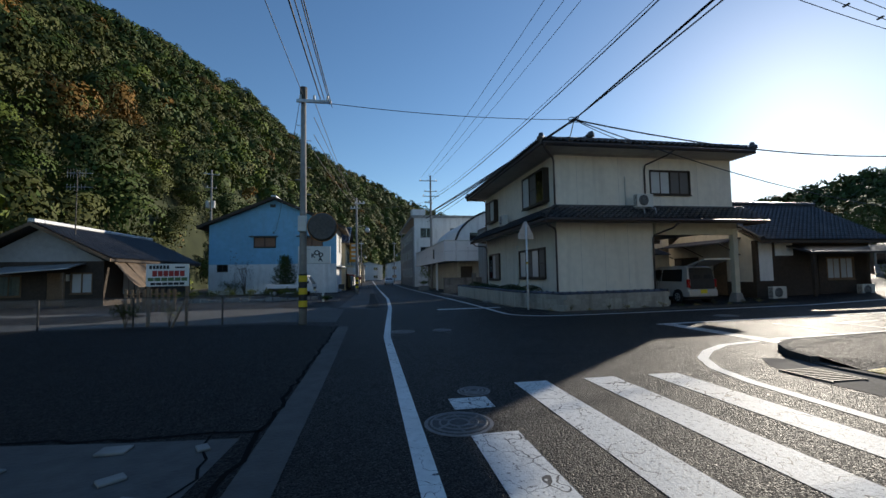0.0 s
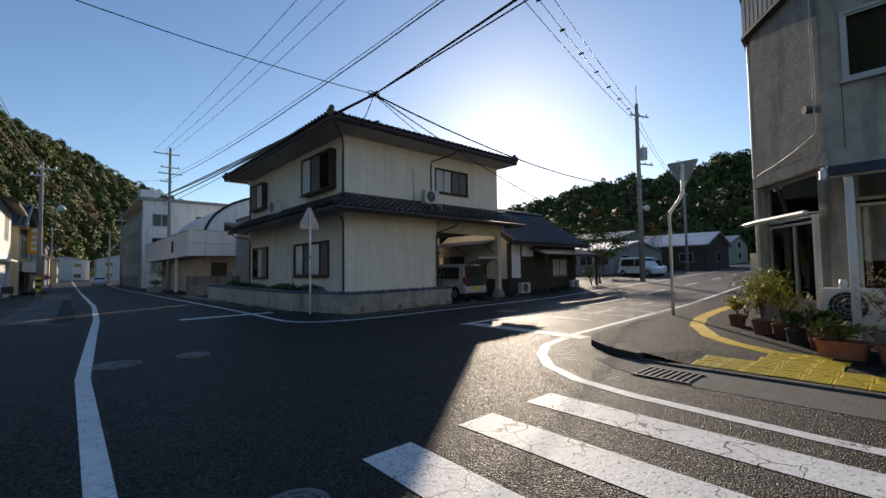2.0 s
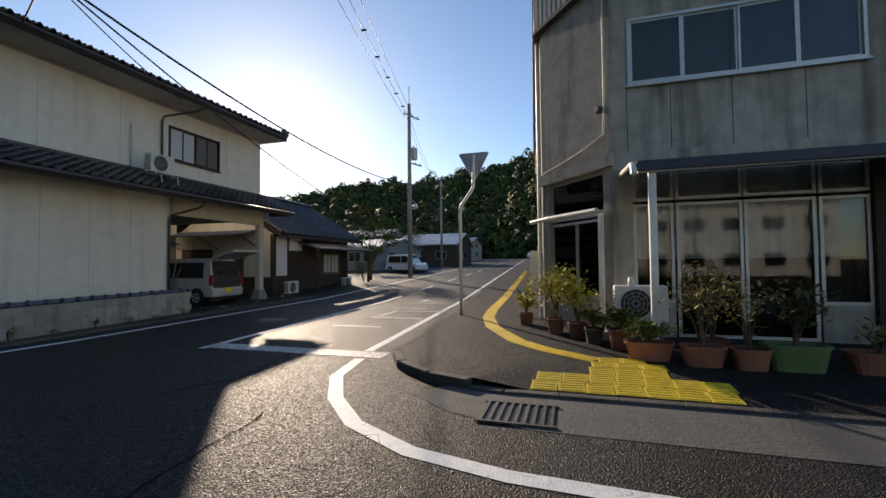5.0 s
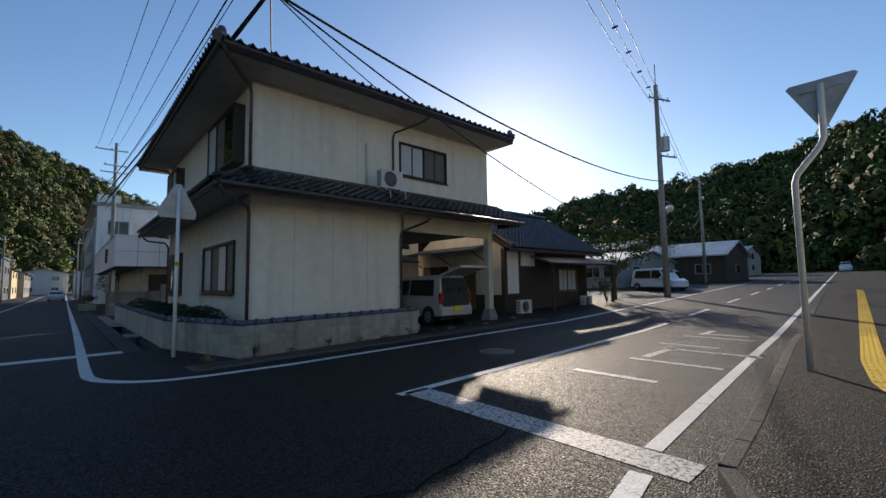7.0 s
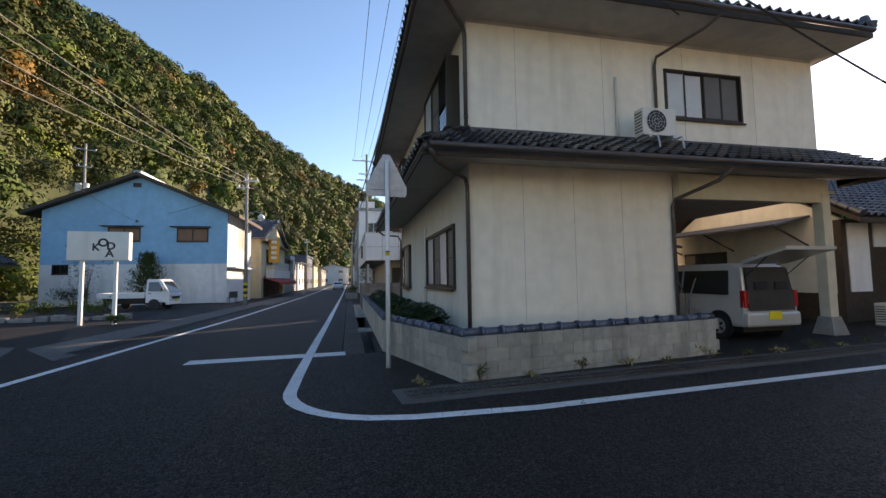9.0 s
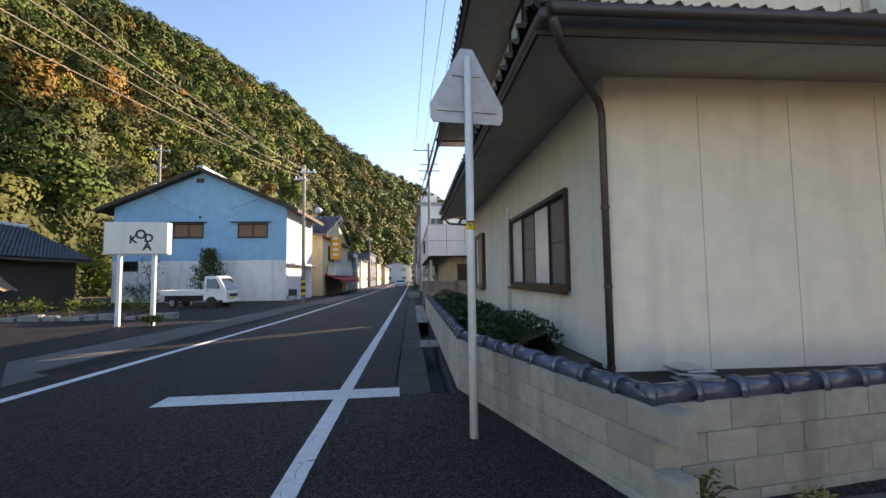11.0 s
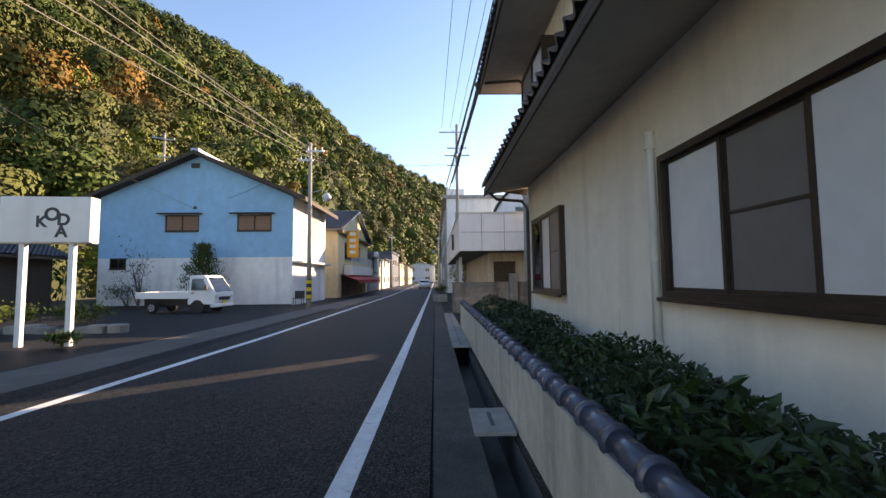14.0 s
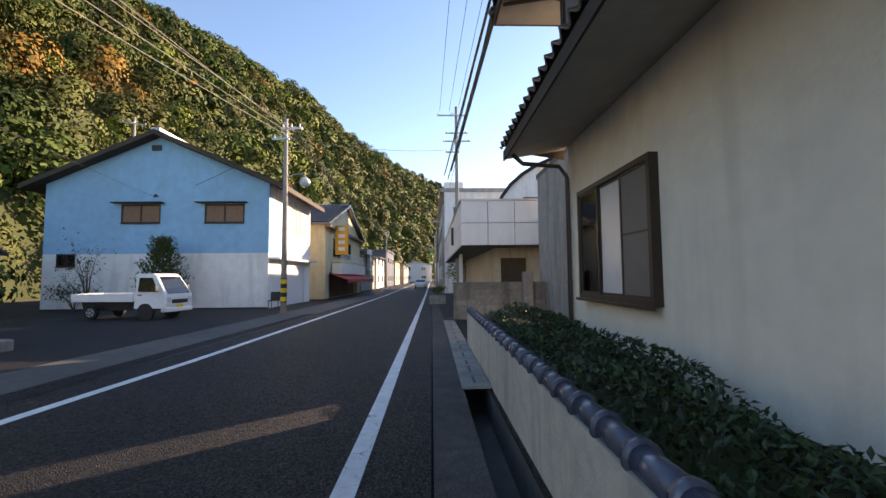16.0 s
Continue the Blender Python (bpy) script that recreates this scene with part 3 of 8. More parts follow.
def woods(name, spots, shapes, palette, label, seed):
    """Many crowns in one mesh; spots are rows of x, y, z, radius, height factor."""
    rng = np.random.RandomState(seed)
    keys = list(palette)
    chance = np.array([palette[k] for k in keys]) / sum(palette.values())
    verts, index, normals = [], [], []
    for x, y, z, r, h in spots:
        v, nv = shapes[rng.randint(len(shapes))]
        a = rng.uniform(0, 6.28)
        ca, sa = math.cos(a), math.sin(a)
        verts.append(np.column_stack([(v[:, 0] * ca - v[:, 1] * sa) * r + x, (v[:, 0] * sa + v[:, 1] * ca) * r + y, v[:, 2] * r * h + z]))
        normals.append(np.column_stack([nv[:, 0] * ca - nv[:, 1] * sa, nv[:, 0] * sa + nv[:, 1] * ca, nv[:, 2]]))
        patchy = noise.noise(Vector((x * 0.012, y * 0.012, z * 0.02)))
        k = rng.choice(len(keys), p=chance)
        if patchy > 0.25 and rng.rand() < 0.4:
            k = min(2, len(keys) - 1)
        idx = np.full(len(v) // 4, k)
        if r > 1:
            idx[rng.rand(len(idx)) < 0.05] = rng.choice(len(keys), p=chance)
        index.append(idx)
    verts = np.concatenate(verts)
    n = len(verts) // 4
    me = bpy.data.meshes.new(name)
    me.vertices.add(n * 4)
    me.vertices.foreach_set("co", verts.astype(np.float32).ravel())
    me.loops.add(n * 4)
    me.loops.foreach_set("vertex_index", np.arange(n * 4, dtype=np.int32))
    me.polygons.add(n)
    me.polygons.foreach_set("loop_start", np.arange(0, n * 4, 4, dtype=np.int32))
    for k in keys:
        me.materials.append(M[k])
    me.polygons.foreach_set("material_index", np.concatenate(index).astype(np.int32))
    me.polygons.foreach_set("use_smooth", [True] * n)
    me.update(calc_edges=True)
    me.normals_split_custom_set_from_vertices(np.concatenate(normals).astype(np.float32))
    return tagged(new(name, me), label, "woods", kind="stuff")


WEST_RIDGE = [(-150, 0.3), (-110, 0.42), (-80, 0.5), (-55, 0.54), (-40, 0.53), (-30, 0.5), (-24, 0.465), (-14.8, 0.4), (-10.2, 0.318), (-3.9, 0.254), (3.6, 0.19), (6.6, 0.163), (12, 0.13), (22, 0.09), (35, 0.06)]
WEST_FAR = [(-150, 260), (-80, 280), (-50, 300), (-30, 340), (-15, 420), (-4, 520), (7, 680), (35, 800)]
WEST_FOOT = [(-150, 60), (-100, 34), (-75, 30), (-55, 36), (-40, 46), (-30, 58), (-20, 84), (-12, 140), (-6, 220), (0, 300), (8, 400), (35, 450)]
EAST_RIDGE = [(30, 0.05), (45, 0.11), (54, 0.15), (60, 0.17), (69, 0.187), (80, 0.222), (88, 0.262), (100, 0.28), (114, 0.3), (135, 0.3), (170, 0.2)]
EAST_FAR = [(30, 420), (54, 330), (80, 280), (114, 220), (170, 220)]
EAST_FOOT = [(30, 220), (54, 150), (80, 135), (100, 70), (114, 60), (170, 60)]


def hill_point(az, s, ridge, dist, foot, bend):
    s = max(s, 0.0)
    top, d, f = lerp_table(ridge, az), lerp_table(dist, az), lerp_table(foot, az)
    r = f + (d - f) * s
    x, y = r * math.sin(radians(az)), r * math.cos(radians(az))
    rough = noise.noise(Vector((x * 0.014, y * 0.014, 0.7))) * 9 + noise.noise(Vector((x * 0.04, y * 0.04, 3.1))) * 3
    base = gz(x, y)
    z = base - 2 + (top * d - base) * s ** bend + rough * min(1, 3 * s) * (1 - 0.7 * s)
    if s > 1:
        z -= (s - 1) * d * 0.7
    return x, y, z


def hill(name, ridge, dist, foot, a0, a1, bend, spacing, shapes, near_shapes, palette, label, seed):
    azs = np.arange(a0, a1 + 0.1, 1.5)
    ss = np.linspace(0, 1.35, 28)
    verts = [hill_point(a, s, ridge, dist, foot, bend) for a in azs for s in ss]
    verts = [(x, y, z - 1.5 if s > 0.03 else z - 4) for (x, y, z), s in zip(verts, [s for a in azs for s in ss])]
    k = len(ss)
    faces = [(i * k + j, (i + 1) * k + j, (i + 1) * k + j + 1, i * k + j + 1) for i in range(len(azs) - 1) for j in range(k - 1)]
    tagged(raw(name, verts, faces, "hill_soil", smooth=True), "steep hillside under dense mixed autumn woods", "hill", kind="structure")
    rng = np.random.RandomState(seed)
    spots = {0: [], 1: []}
    s = 0.0
    while s < 1.04:
        az = a0
        while az < a1:
            d, f = lerp_table(dist, az), lerp_table(foot, az)
            r = f + (d - f) * s
            near = r < 130
            gap = spacing * (0.66 if near else 0.85 if r < 260 else 1.15)
            x, y, z = hill_point(az + rng.uniform(-0.4, 0.4) * math.degrees(gap / r), s + rng.uniform(-0.4, 0.4) * gap / (d - f), ridge, dist, foot, bend)
            size = gap * rng.uniform(0.5, 0.95)
            spots[0 if near else 1].append((x, y, z + rng.uniform(-1.0, 2.2), size, rng.uniform(0.85, 1.3)))
            az += math.degrees(gap / r)
        s += spacing * (0.6 if lerp_table(foot, (a0 + a1) / 2) + 300 * s < 150 else 0.95) / 330
    for i, key in enumerate(("woods_near", "woods_far")):
        if spots[i]:
            woods(key, spots[i], near_shapes if i == 0 else shapes, palette, label, seed + i)


FAR_CROWNS = [crown_shape(k, 400, 7, 0.1) for k in range(6)]
NEAR_CROWNS = [crown_shape(20 + k, 1300, 10, 0.06) for k in range(6)]
hill("hill_west", WEST_RIDGE, WEST_FAR, WEST_FOOT, -95, 30, 0.85, 9.0, FAR_CROWNS, NEAR_CROWNS,
     {"leaf_deep": 3, "leaf_mid": 4, "leaf_olive": 4, "leaf_lime": 1.6, "leaf_rust": 0.5, "leaf_pale": 1.2}, "dense green and yellowing woods on the hillside", 5)
hill("hill_east", EAST_RIDGE, EAST_FAR, EAST_FOOT, 32, 150, 0.9, 8.0, [crown_shape(40 + k, 200, 6, 0.14) for k in range(4)], FAR_CROWNS,
     {"leaf_deep": 4, "leaf_mid": 3, "leaf_olive": 2, "leaf_lime": 0.5, "leaf_rust": 0.3, "leaf_pale": 0.4}, "dark green woods on the shaded hillside", 9)

# ---------------------------------------------------------------- corner house
house = thing("house", "two-storey cream stucco house with dark tiled roofs and an open carport", "house")
FRONT, WEST = Face((8.15, 17.3), (17.2, 17.3)), Face((8.15, 28.4), (8.15, 17.3))
W_BIG, W_SMALL = (28.4 - 22.0, 28.4 - 18.5, 1.22, 2.72), (28.4 - 27.7, 28.4 - 25.42, 1.1, 2.8)
W_UP1, W_UP2 = (28.4 - 20.6, 28.4 - 17.9, 4.75, 6.35), (28.4 - 27.6, 28.4 - 25.6, 4.85, 6.25)
F_UP = (4.68, 6.82, 5.03, 6.2)
part("wall", wall(FRONT, 0.2, 4.75, 0, 3.7, 0.2), "stucco", house)
part("wall", wall(FRONT, 0.2, 9.05, 3.7, 6.75, 0.2, [F_UP]), "stucco", house)
part("wall", wall(WEST, 0, 11.1, 0, 3.7, 0.2, [W_BIG, W_SMALL]), "stucco", house)
part("wall", wall(WEST, 0, 11.1, 3.7, 6.75, 0.2, [W_UP1, W_UP2]), "stucco", house)
part("wall", box(8.35, 28.2, 0, 17.2, 28.4, 6.75), "stucco", house)
part("wall", box(17.0, 17.5, 3.7, 17.2, 28.2, 6.75), "stucco", house)
part("wall", box(12.7, 17.5, 0, 12.9, 28.2, 3.4), "stucco", house)
part("floor", box(8.35, 17.5, 3.7, 17.0, 28.2, 3.9), "soffit", house)
part("roof_void", box(8.15, 17.3, 6.75, 17.2, 28.4, 6.85), "soffit", house)


def hip_roof(parent, x0, y0, x1, y1, z, rise, over, thick=0.16):
    """Soffit, boards and tiles of a hipped roof over a block."""
    a, b, c, d = x0 - over, y0 - over, x1 + over, y1 + over
    half = min(c - a, d - b) / 2
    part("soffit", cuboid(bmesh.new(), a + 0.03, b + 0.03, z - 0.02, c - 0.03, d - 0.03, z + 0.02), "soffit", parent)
    for p, q in (((a, b), (c, b + 0.04)), ((a, d - 0.04), (c, d)), ((a, b + 0.04), (a + 0.04, d - 0.04)), ((c - 0.04, b + 0.04), (c, d - 0.04))):
        part("fascia", box(p[0], p[1], z - 0.03, q[0], q[1], z + thick), "wood_dark", parent)
    zt = z + thick
    ridge = ((a + half, (b + d) / 2), (c - half, (b + d) / 2)) if c - a > d - b else (((a + c) / 2, b + half), ((a + c) / 2, d - half))
    bm = bmesh.new()
    ev = [bm.verts.new((p[0], p[1], zt)) for p in ((a, b), (c, b), (c, d), (a, d))]
    r0, r1 = [bm.verts.new((*p, zt + rise)) for p in ridge]
    if c - a > d - b:
        quads = ((ev[0], ev[1], r1, r0), (ev[2], ev[3], r0, r1), (ev[3], ev[0], r0), (ev[1], ev[2], r1))
    else:
        quads = ((ev[3], ev[0], r0, r1), (ev[1], ev[2], r1, r0), (ev[0], ev[1], r0), (ev[2], ev[3], r1))
    for q in quads:
        bm.faces.new(q)
    part("roof_deck", bm, "wood_dark", parent)
    slope = math.hypot(half, rise)
    k = half / slope
    up = rise / slope
    o = 0.05
    roof_tiles(parent, [((a - o, b - o, zt), (1, 0, 0), (0, k, up), c - a + 2 * o, slope, k, k), ((c + o, d + o, zt), (-1, 0, 0), (0, -k, up), c - a + 2 * o, slope, k, k),
                        ((a - o, d + o, zt), (0, -1, 0), (k, 0, up), d - b + 2 * o, slope, k, k), ((c + o, b - o, zt), (0, 1, 0), (-k, 0, up), d - b + 2 * o, slope, k, k)])
    caps = [((a, b, zt), (*ridge[0], zt + rise)), ((c, d, zt), (*ridge[1], zt + rise)), ((*ridge[0], zt + rise), (*ridge[1], zt + rise))]
    caps += [((a, d, zt), (*(ridge[0] if c - a > d - b else ridge[1]), zt + rise)), ((c, b, zt), (*(ridge[1] if c - a > d - b else ridge[0]), zt + rise))]
    for p, q in caps:
        ridge_cap(parent, p, q)


def ridge_cap(parent, p, q, r=0.09, lift=0.08):
    p, q = Vector(p) + Vector((0, 0, lift)), Vector(q) + Vector((0, 0, lift))
    n = max(2, int((q - p).length / 0.3))
    bm = bmesh.new()
    for i in range(n):
        tube(bm, [p.lerp(q, i / n), p.lerp(q, (i + 0.95) / n)], r * 1.08, 8, r * 0.94)
    tube(bm, [p - (q - p).normalized() * 0.05, p + (q - p).normalized() * 0.12], r * 1.5, 10)
    part("ridge_tiles", bm, "kawara", parent)


hip_roof(house, 8.15, 17.3, 16.4, 28.5, 6.85, 1.9, 1.12)
ridge_cap(house, (12.275, 21.3, 8.98), (12.275, 24.5, 8.98), 0.13, 0.22)
for x, y, z in ((12.275, 21.2, 9.05), (12.275, 24.6, 9.05), (7.12, 16.27, 7.06), (17.43, 16.27, 7.06), (7.12, 29.53, 7.06)):
    orn = tube(bmesh.new(), [(x, y, z), (x, y, z + 0.12), (x, y, z + 0.24), (x, y, z + 0.3)], 0.15, 10, 0.08)
    part("ridge_end", orn, "kawara", house, smooth=True)


def skirt_roof(parent):
    """The lower roof that runs round the west and the front side, over the carport too."""
    z, over, rise = 3.6, 1.12, 0.64
    x0, y0, x1, y1 = 8.15 - over, 17.3 - over, 17.75, 28.6
    bm = bmesh.new()
    slab(bm, [(x0, y0, z + 0.05), (x1, y0, z + 0.05), (x1, 17.3, z + 0.23), (8.15, 17.3, z + 0.23)], 0.04)
    slab(bm, [(x0, y0, z + 0.05), (8.15, 17.3, z + 0.23), (8.15, y1, z + 0.23), (x0, y1, z + 0.05)], 0.04)
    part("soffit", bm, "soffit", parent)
    for p, q in (((x0, y0 - 0.03), (x1, y0)), ((x0 - 0.03, y0 - 0.03), (x0, y1)), ((x1, y0 - 0.03), (x1 + 0.03, 17.3))):
        part("fascia", box(p[0], p[1], z - 0.02, q[0], q[1], z + 0.16), "wood_dark", parent)
    bm = bmesh.new()
    zt = z + 0.16
    a, b = bm.verts.new((x0, y0, zt)), bm.verts.new((8.15, 17.3, zt + rise))
    c, d = bm.verts.new((x1, y0, zt)), bm.verts.new((x1, 17.3, zt + rise))
    e, f = bm.verts.new((x0, y1, zt)), bm.verts.new((8.15, y1, zt + rise))
    g, h = bm.verts.new((x1, 17.3, z)), bm.verts.new((8.15, y1, z))
    bm.faces.new((a, c, d, b))
    bm.faces.new((e, a, b, f))
    bm.faces.new((c, g, d))
    bm.faces.new((e, f, h))
    part("roof_deck", bm, "wood_dark", parent)
    s = math.hypot(over, rise)
    roof_tiles(parent, [((x0 - 0.05, y0 - 0.05, zt), (1, 0, 0), (0, over / s, rise / s), x1 - x0 + 0.08, s, over / s, 0), ((x0 - 0.05, y1, zt), (0, -1, 0), (over / s, 0, rise / s), y1 - y0 + 0.05, s, 0, over / s)])
    ridge_cap(parent, (x0 + 0.1, y0 + 0.1, zt + 0.04), (8.15, 17.3, zt + rise))
    bm = bmesh.new()
    cuboid(bm, 8.15, 17.22, zt + rise - 0.02, x1, 17.3, zt + rise + 0.12, 0.02)
    part("flashing", bm, "kawara", parent)


skirt_roof(house)
window(house, FRONT, *F_UP, 4, "bronze", ["frosted", "frosted", "screen", "screen"])
window(house, WEST, *W_BIG, 4, "bronze", ["frosted", "screen", "frosted", "screen"], proud=0.06, bar=0.07, curtain="")
window(house, WEST, *W_SMALL, 3, "bronze", ["glass", "frosted", "screen"], proud=0.11, bar=0.07)
window(house, WEST, *W_UP1, 3, "bronze", ["frosted", "screen", "glass"], proud=0.3, bar=0.06)
window(house, WEST, *W_UP2, 2, "bronze", ["screen", "frosted"], proud=0.3, bar=0.06)
part("post", box(16.95, 17.1, 0, 17.2, 17.35, 3.4, 0.02), "beam", house)
bm = bmesh.new()
vs = [bm.verts.new((17.075 + sx * w, 17.225 + sy * w, z)) for z, w in ((0, 0.24), (0.42, 0.15)) for sx, sy in ((-1, -1), (1, -1), (1, 1), (-1, 1))]
for q in ((0, 1, 5, 4), (1, 2, 6, 5), (2, 3, 7, 6), (3, 0, 4, 7), (4, 5, 6, 7)):
    bm.faces.new([vs[i] for i in q])
part("post_foot", bm, "concrete", house, "flared pale concrete post foot")
part("beam", box(12.92, 17.12, 3.16, 17.2, 17.298, 3.72), "beam", house, "cream painted carport beam")
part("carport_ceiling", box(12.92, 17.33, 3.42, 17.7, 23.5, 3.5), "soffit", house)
part("carport_edge", box(12.92, 23.4, 3.2, 17.9, 23.5, 3.42), "wood_dark", house)


def downpipe(parent, pts, r=0.035, material="gutter_brown"):
    pipe = part("downpipe", tube(bmesh.new(), pts, r, 10), material, parent, smooth=True)
    z0, z1 = pts[-1][2], max(p[2] for p in pts[-2:])
    k = int(abs(z1 - z0) / 0.9)
    for i in range(k):
        z = min(z0, z1) + 0.4 + i * 0.9
        part("bracket", tube(bmesh.new(), [(pts[-1][0], pts[-1][1], z), (pts[-1][0], pts[-1][1], z + 0.04)], r + 0.008, 10), material, pipe)
    return pipe


# gutters along the eaves, and pipes from them
for a, b in (((7.1, 15.99, 3.72), (17.8, 15.99, 3.68)), ((7.07, 28.4, 3.72), (7.03, 16.0, 3.68)), ((7.1, 16.0, 6.9), (17.25, 16.0, 6.86)), ((7.06, 29.3, 6.9), (7.03, 16.0, 6.86))):
    part("gutter", tube(bmesh.new(), [a, b], 0.055, 8), "gutter_brown", house, smooth=True)
downpipe(house, [(7.1, 16.0, 3.64), (7.25, 16.2, 3.5), (8.05, 17.22, 3.45), (8.09, 17.24, 3.3), (8.09, 17.24, 0.0)], 0.042)
downpipe(house, [(7.1, 16.0, 6.82), (7.25, 16.2, 6.68), (8.05, 17.22, 6.6), (8.09, 17.24, 6.45), (8.09, 17.24, 4.3)], 0.042)
downpipe(house, [(13.3, 16.1, 3.62), (13.2, 16.35, 3.4), (12.88, 17.2, 3.15), (12.84, 17.24, 3.0), (12.84, 17.24, 0.0)], 0.04)
downpipe(house, [(13.3, 16.1, 6.85), (13.1, 16.4, 6.65), (12.58, 17.2, 6.4), (12.55, 17.24, 6.2), (12.55, 17.24, 4.35)], 0.035)
downpipe(house, [(7.12, 28.3, 3.62), (7.3, 28.3, 3.45), (7.95, 28.3, 3.4), (8.09, 28.3, 3.2), (8.09, 28.3, 0.0)], 0.04)
downpipe(house, [(7.12, 28.9, 6.82), (7.98, 28.5, 6.7), (8.09, 28.3, 6.5), (8.09, 28.3, 4.3)], 0.04)
downpipe(house, [(8.1, 22.14, 3.02), (8.1, 22.14, 2.9), (8.1, 22.14, 0.3)], 0.045, "ac_white")
part("pipe_cap", tube(bmesh.new(), [(8.1, 22.14, 2.85), (8.1, 22.14, 3.04)], 0.065, 10), "ac_white", house)
downpipe(house, [(11.55, 17.26, 5.85), (11.55, 17.26, 5.7), (11.55, 17.26, 4.4)], 0.03, "ac_white")
for u in (1.15, 2.3, 3.45):
    bm = bmesh.new()
    FRONT.box(bm, u - 0.004, u + 0.004, 0.0, 0.0025, 0.0, 3.6)
    part("panel_joint", bm, "soffit", house)
for u in (1.05, 3.1, 5.2, 7.2):
    bm = bmesh.new()
    FRONT.box(bm, u - 0.004, u + 0.004, 0.0, 0.0025, 4.3, 6.78)
    part("panel_joint", bm, "soffit", house)
for u in (2.2, 6.1, 9.4):
    bm = bmesh.new()
    WEST.box(bm, u + 3.0 if u < 3 else u - 0.004, (u + 3.0 if u < 3 else u - 0.004) + 0.008, 0.0, 0.0025, 0.0, 1.0)
    part("panel_joint", bm, "soffit", house)


def air_unit(at, turn, label="white outdoor air-conditioner unit on a small stand"):
    """An outdoor unit: casing, round fan grille with rings, side louvres, feet."""
    ac = thing("outdoor_unit", label, "air conditioner", at=at, turn=turn)
    part("casing", box(-0.4, -0.14, 0.06, 0.4, 0.14, 0.64, 0.02), "ac_white", ac)
    part("fan_recess", tube(bmesh.new(), [(-0.08, -0.141, 0.35), (-0.08, -0.146, 0.35)], 0.235, 28), "black", ac)
    bm = bmesh.new()
    for r in (0.06, 0.12, 0.18, 0.235):
        ring = [(-0.08 + r * math.cos(a), -0.155, 0.35 + r * math.sin(a)) for a in [2 * math.pi * i / 24 for i in range(25)]]
        tube(bm, ring, 0.005, 4)
    for i in range(10):
        a = math.pi * i / 5
        tube(bm, [(-0.08 + 0.03 * math.cos(a), -0.153, 0.35 + 0.03 * math.sin(a)), (-0.08 + 0.235 * math.cos(a), -0.153, 0.35 + 0.235 * math.sin(a))], 0.004, 4)
    part("fan_grille", bm, "alu", ac)
    for i in range(7):
        part("louvre", box(-0.408, -0.11, 0.14 + i * 0.065, -0.398, 0.11, 0.165 + i * 0.065), "iron", ac)
    for x in (-0.28, 0.28):
        part("foot", box(x - 0.03, -0.2, 0, x + 0.03, 0.2, 0.06), "galv", ac)
    return ac


air_unit((12.08, 16.75, 4.3), 0)
for x in (11.8, 12.36):
    bm = bmesh.new()
    tube(bm, [(x, 17.25, 4.26), (x, 16.35, 4.26), (x, 16.3, 4.0)], 0.018, 6)
    part("unit_stand", bm, "galv", house)
air_unit((7.68, 23.2, 4.22), -90)
# ---------------------------------------------------------------- garden wall
garden_wall = thing("garden_wall", "low block garden wall capped with blue-grey glazed tiles", "wall")
GW = [(12.5, 15.95), (7.36, 15.2), (6.47, 18.2), (6.45, 30.5)]
CAP = tube(bmesh.new(), [(0, 0, 0), (0.35, 0, 0)], 0.07, 14)
tube(CAP, [(0.0, 0, 0), (0.04, 0, 0)], 0.088, 14)
cap_mesh = part("cap_tile", CAP, "kawara_blue", garden_wall, smooth=True)
cap_first = True
BLOCK = box(0.0025, -0.075, 0.0025, 0.3875, 0.075, 0.1875, 0.004)
block_mesh = part("block", BLOCK, "block", garden_wall)
block_first = True
for p, q in zip(GW, GW[1:]):
    f = Face(q, p)
    inner = bmesh.new()
    blocks = p[0] > 7
    f.box(inner, 0.0, f.length, -0.14 if blocks else -0.15, -0.008 if blocks else 0.0, -0.05, 0.64)
    part("wall_core" if blocks else "rendered_wall", inner, "block" if blocks else "plaster", garden_wall)
    turn = math.degrees(math.atan2(f.u.y, f.u.x))
    if blocks:
        n = int(f.length / 0.39 + 0.3)
        for course in range(4):
            for i in range(n + 1):
                u = (i - 0.5 * (course % 2)) * 0.39
                if u < -0.01 or u + 0.39 > f.length + 0.2:
                    continue
                c = f.at(u, -0.072 + random.uniform(-0.002, 0.002), -0.12 + course * 0.19)
                m = pose(c.x, c.y, c.z, 0, 0, turn)
                if block_first:
                    block_mesh.matrix_basis, block_first = m, False
                else:
                    shared("block", block_mesh.data, garden_wall, m)
    n = round(f.length / 0.35)
    for i in range(n):
        c = f.at(i * f.length / n, -0.075, 0.68 + random.uniform(-0.004, 0.004))
        m = pose(c.x, c.y, c.z, random.uniform(-3, 3), random.uniform(-0.8, 0.8), turn + random.uniform(-0.8, 0.8))
        if cap_first:
            cap_mesh.matrix_basis, cap_first = m, False
        else:
            shared("cap_tile", cap_mesh.data, garden_wall, m)


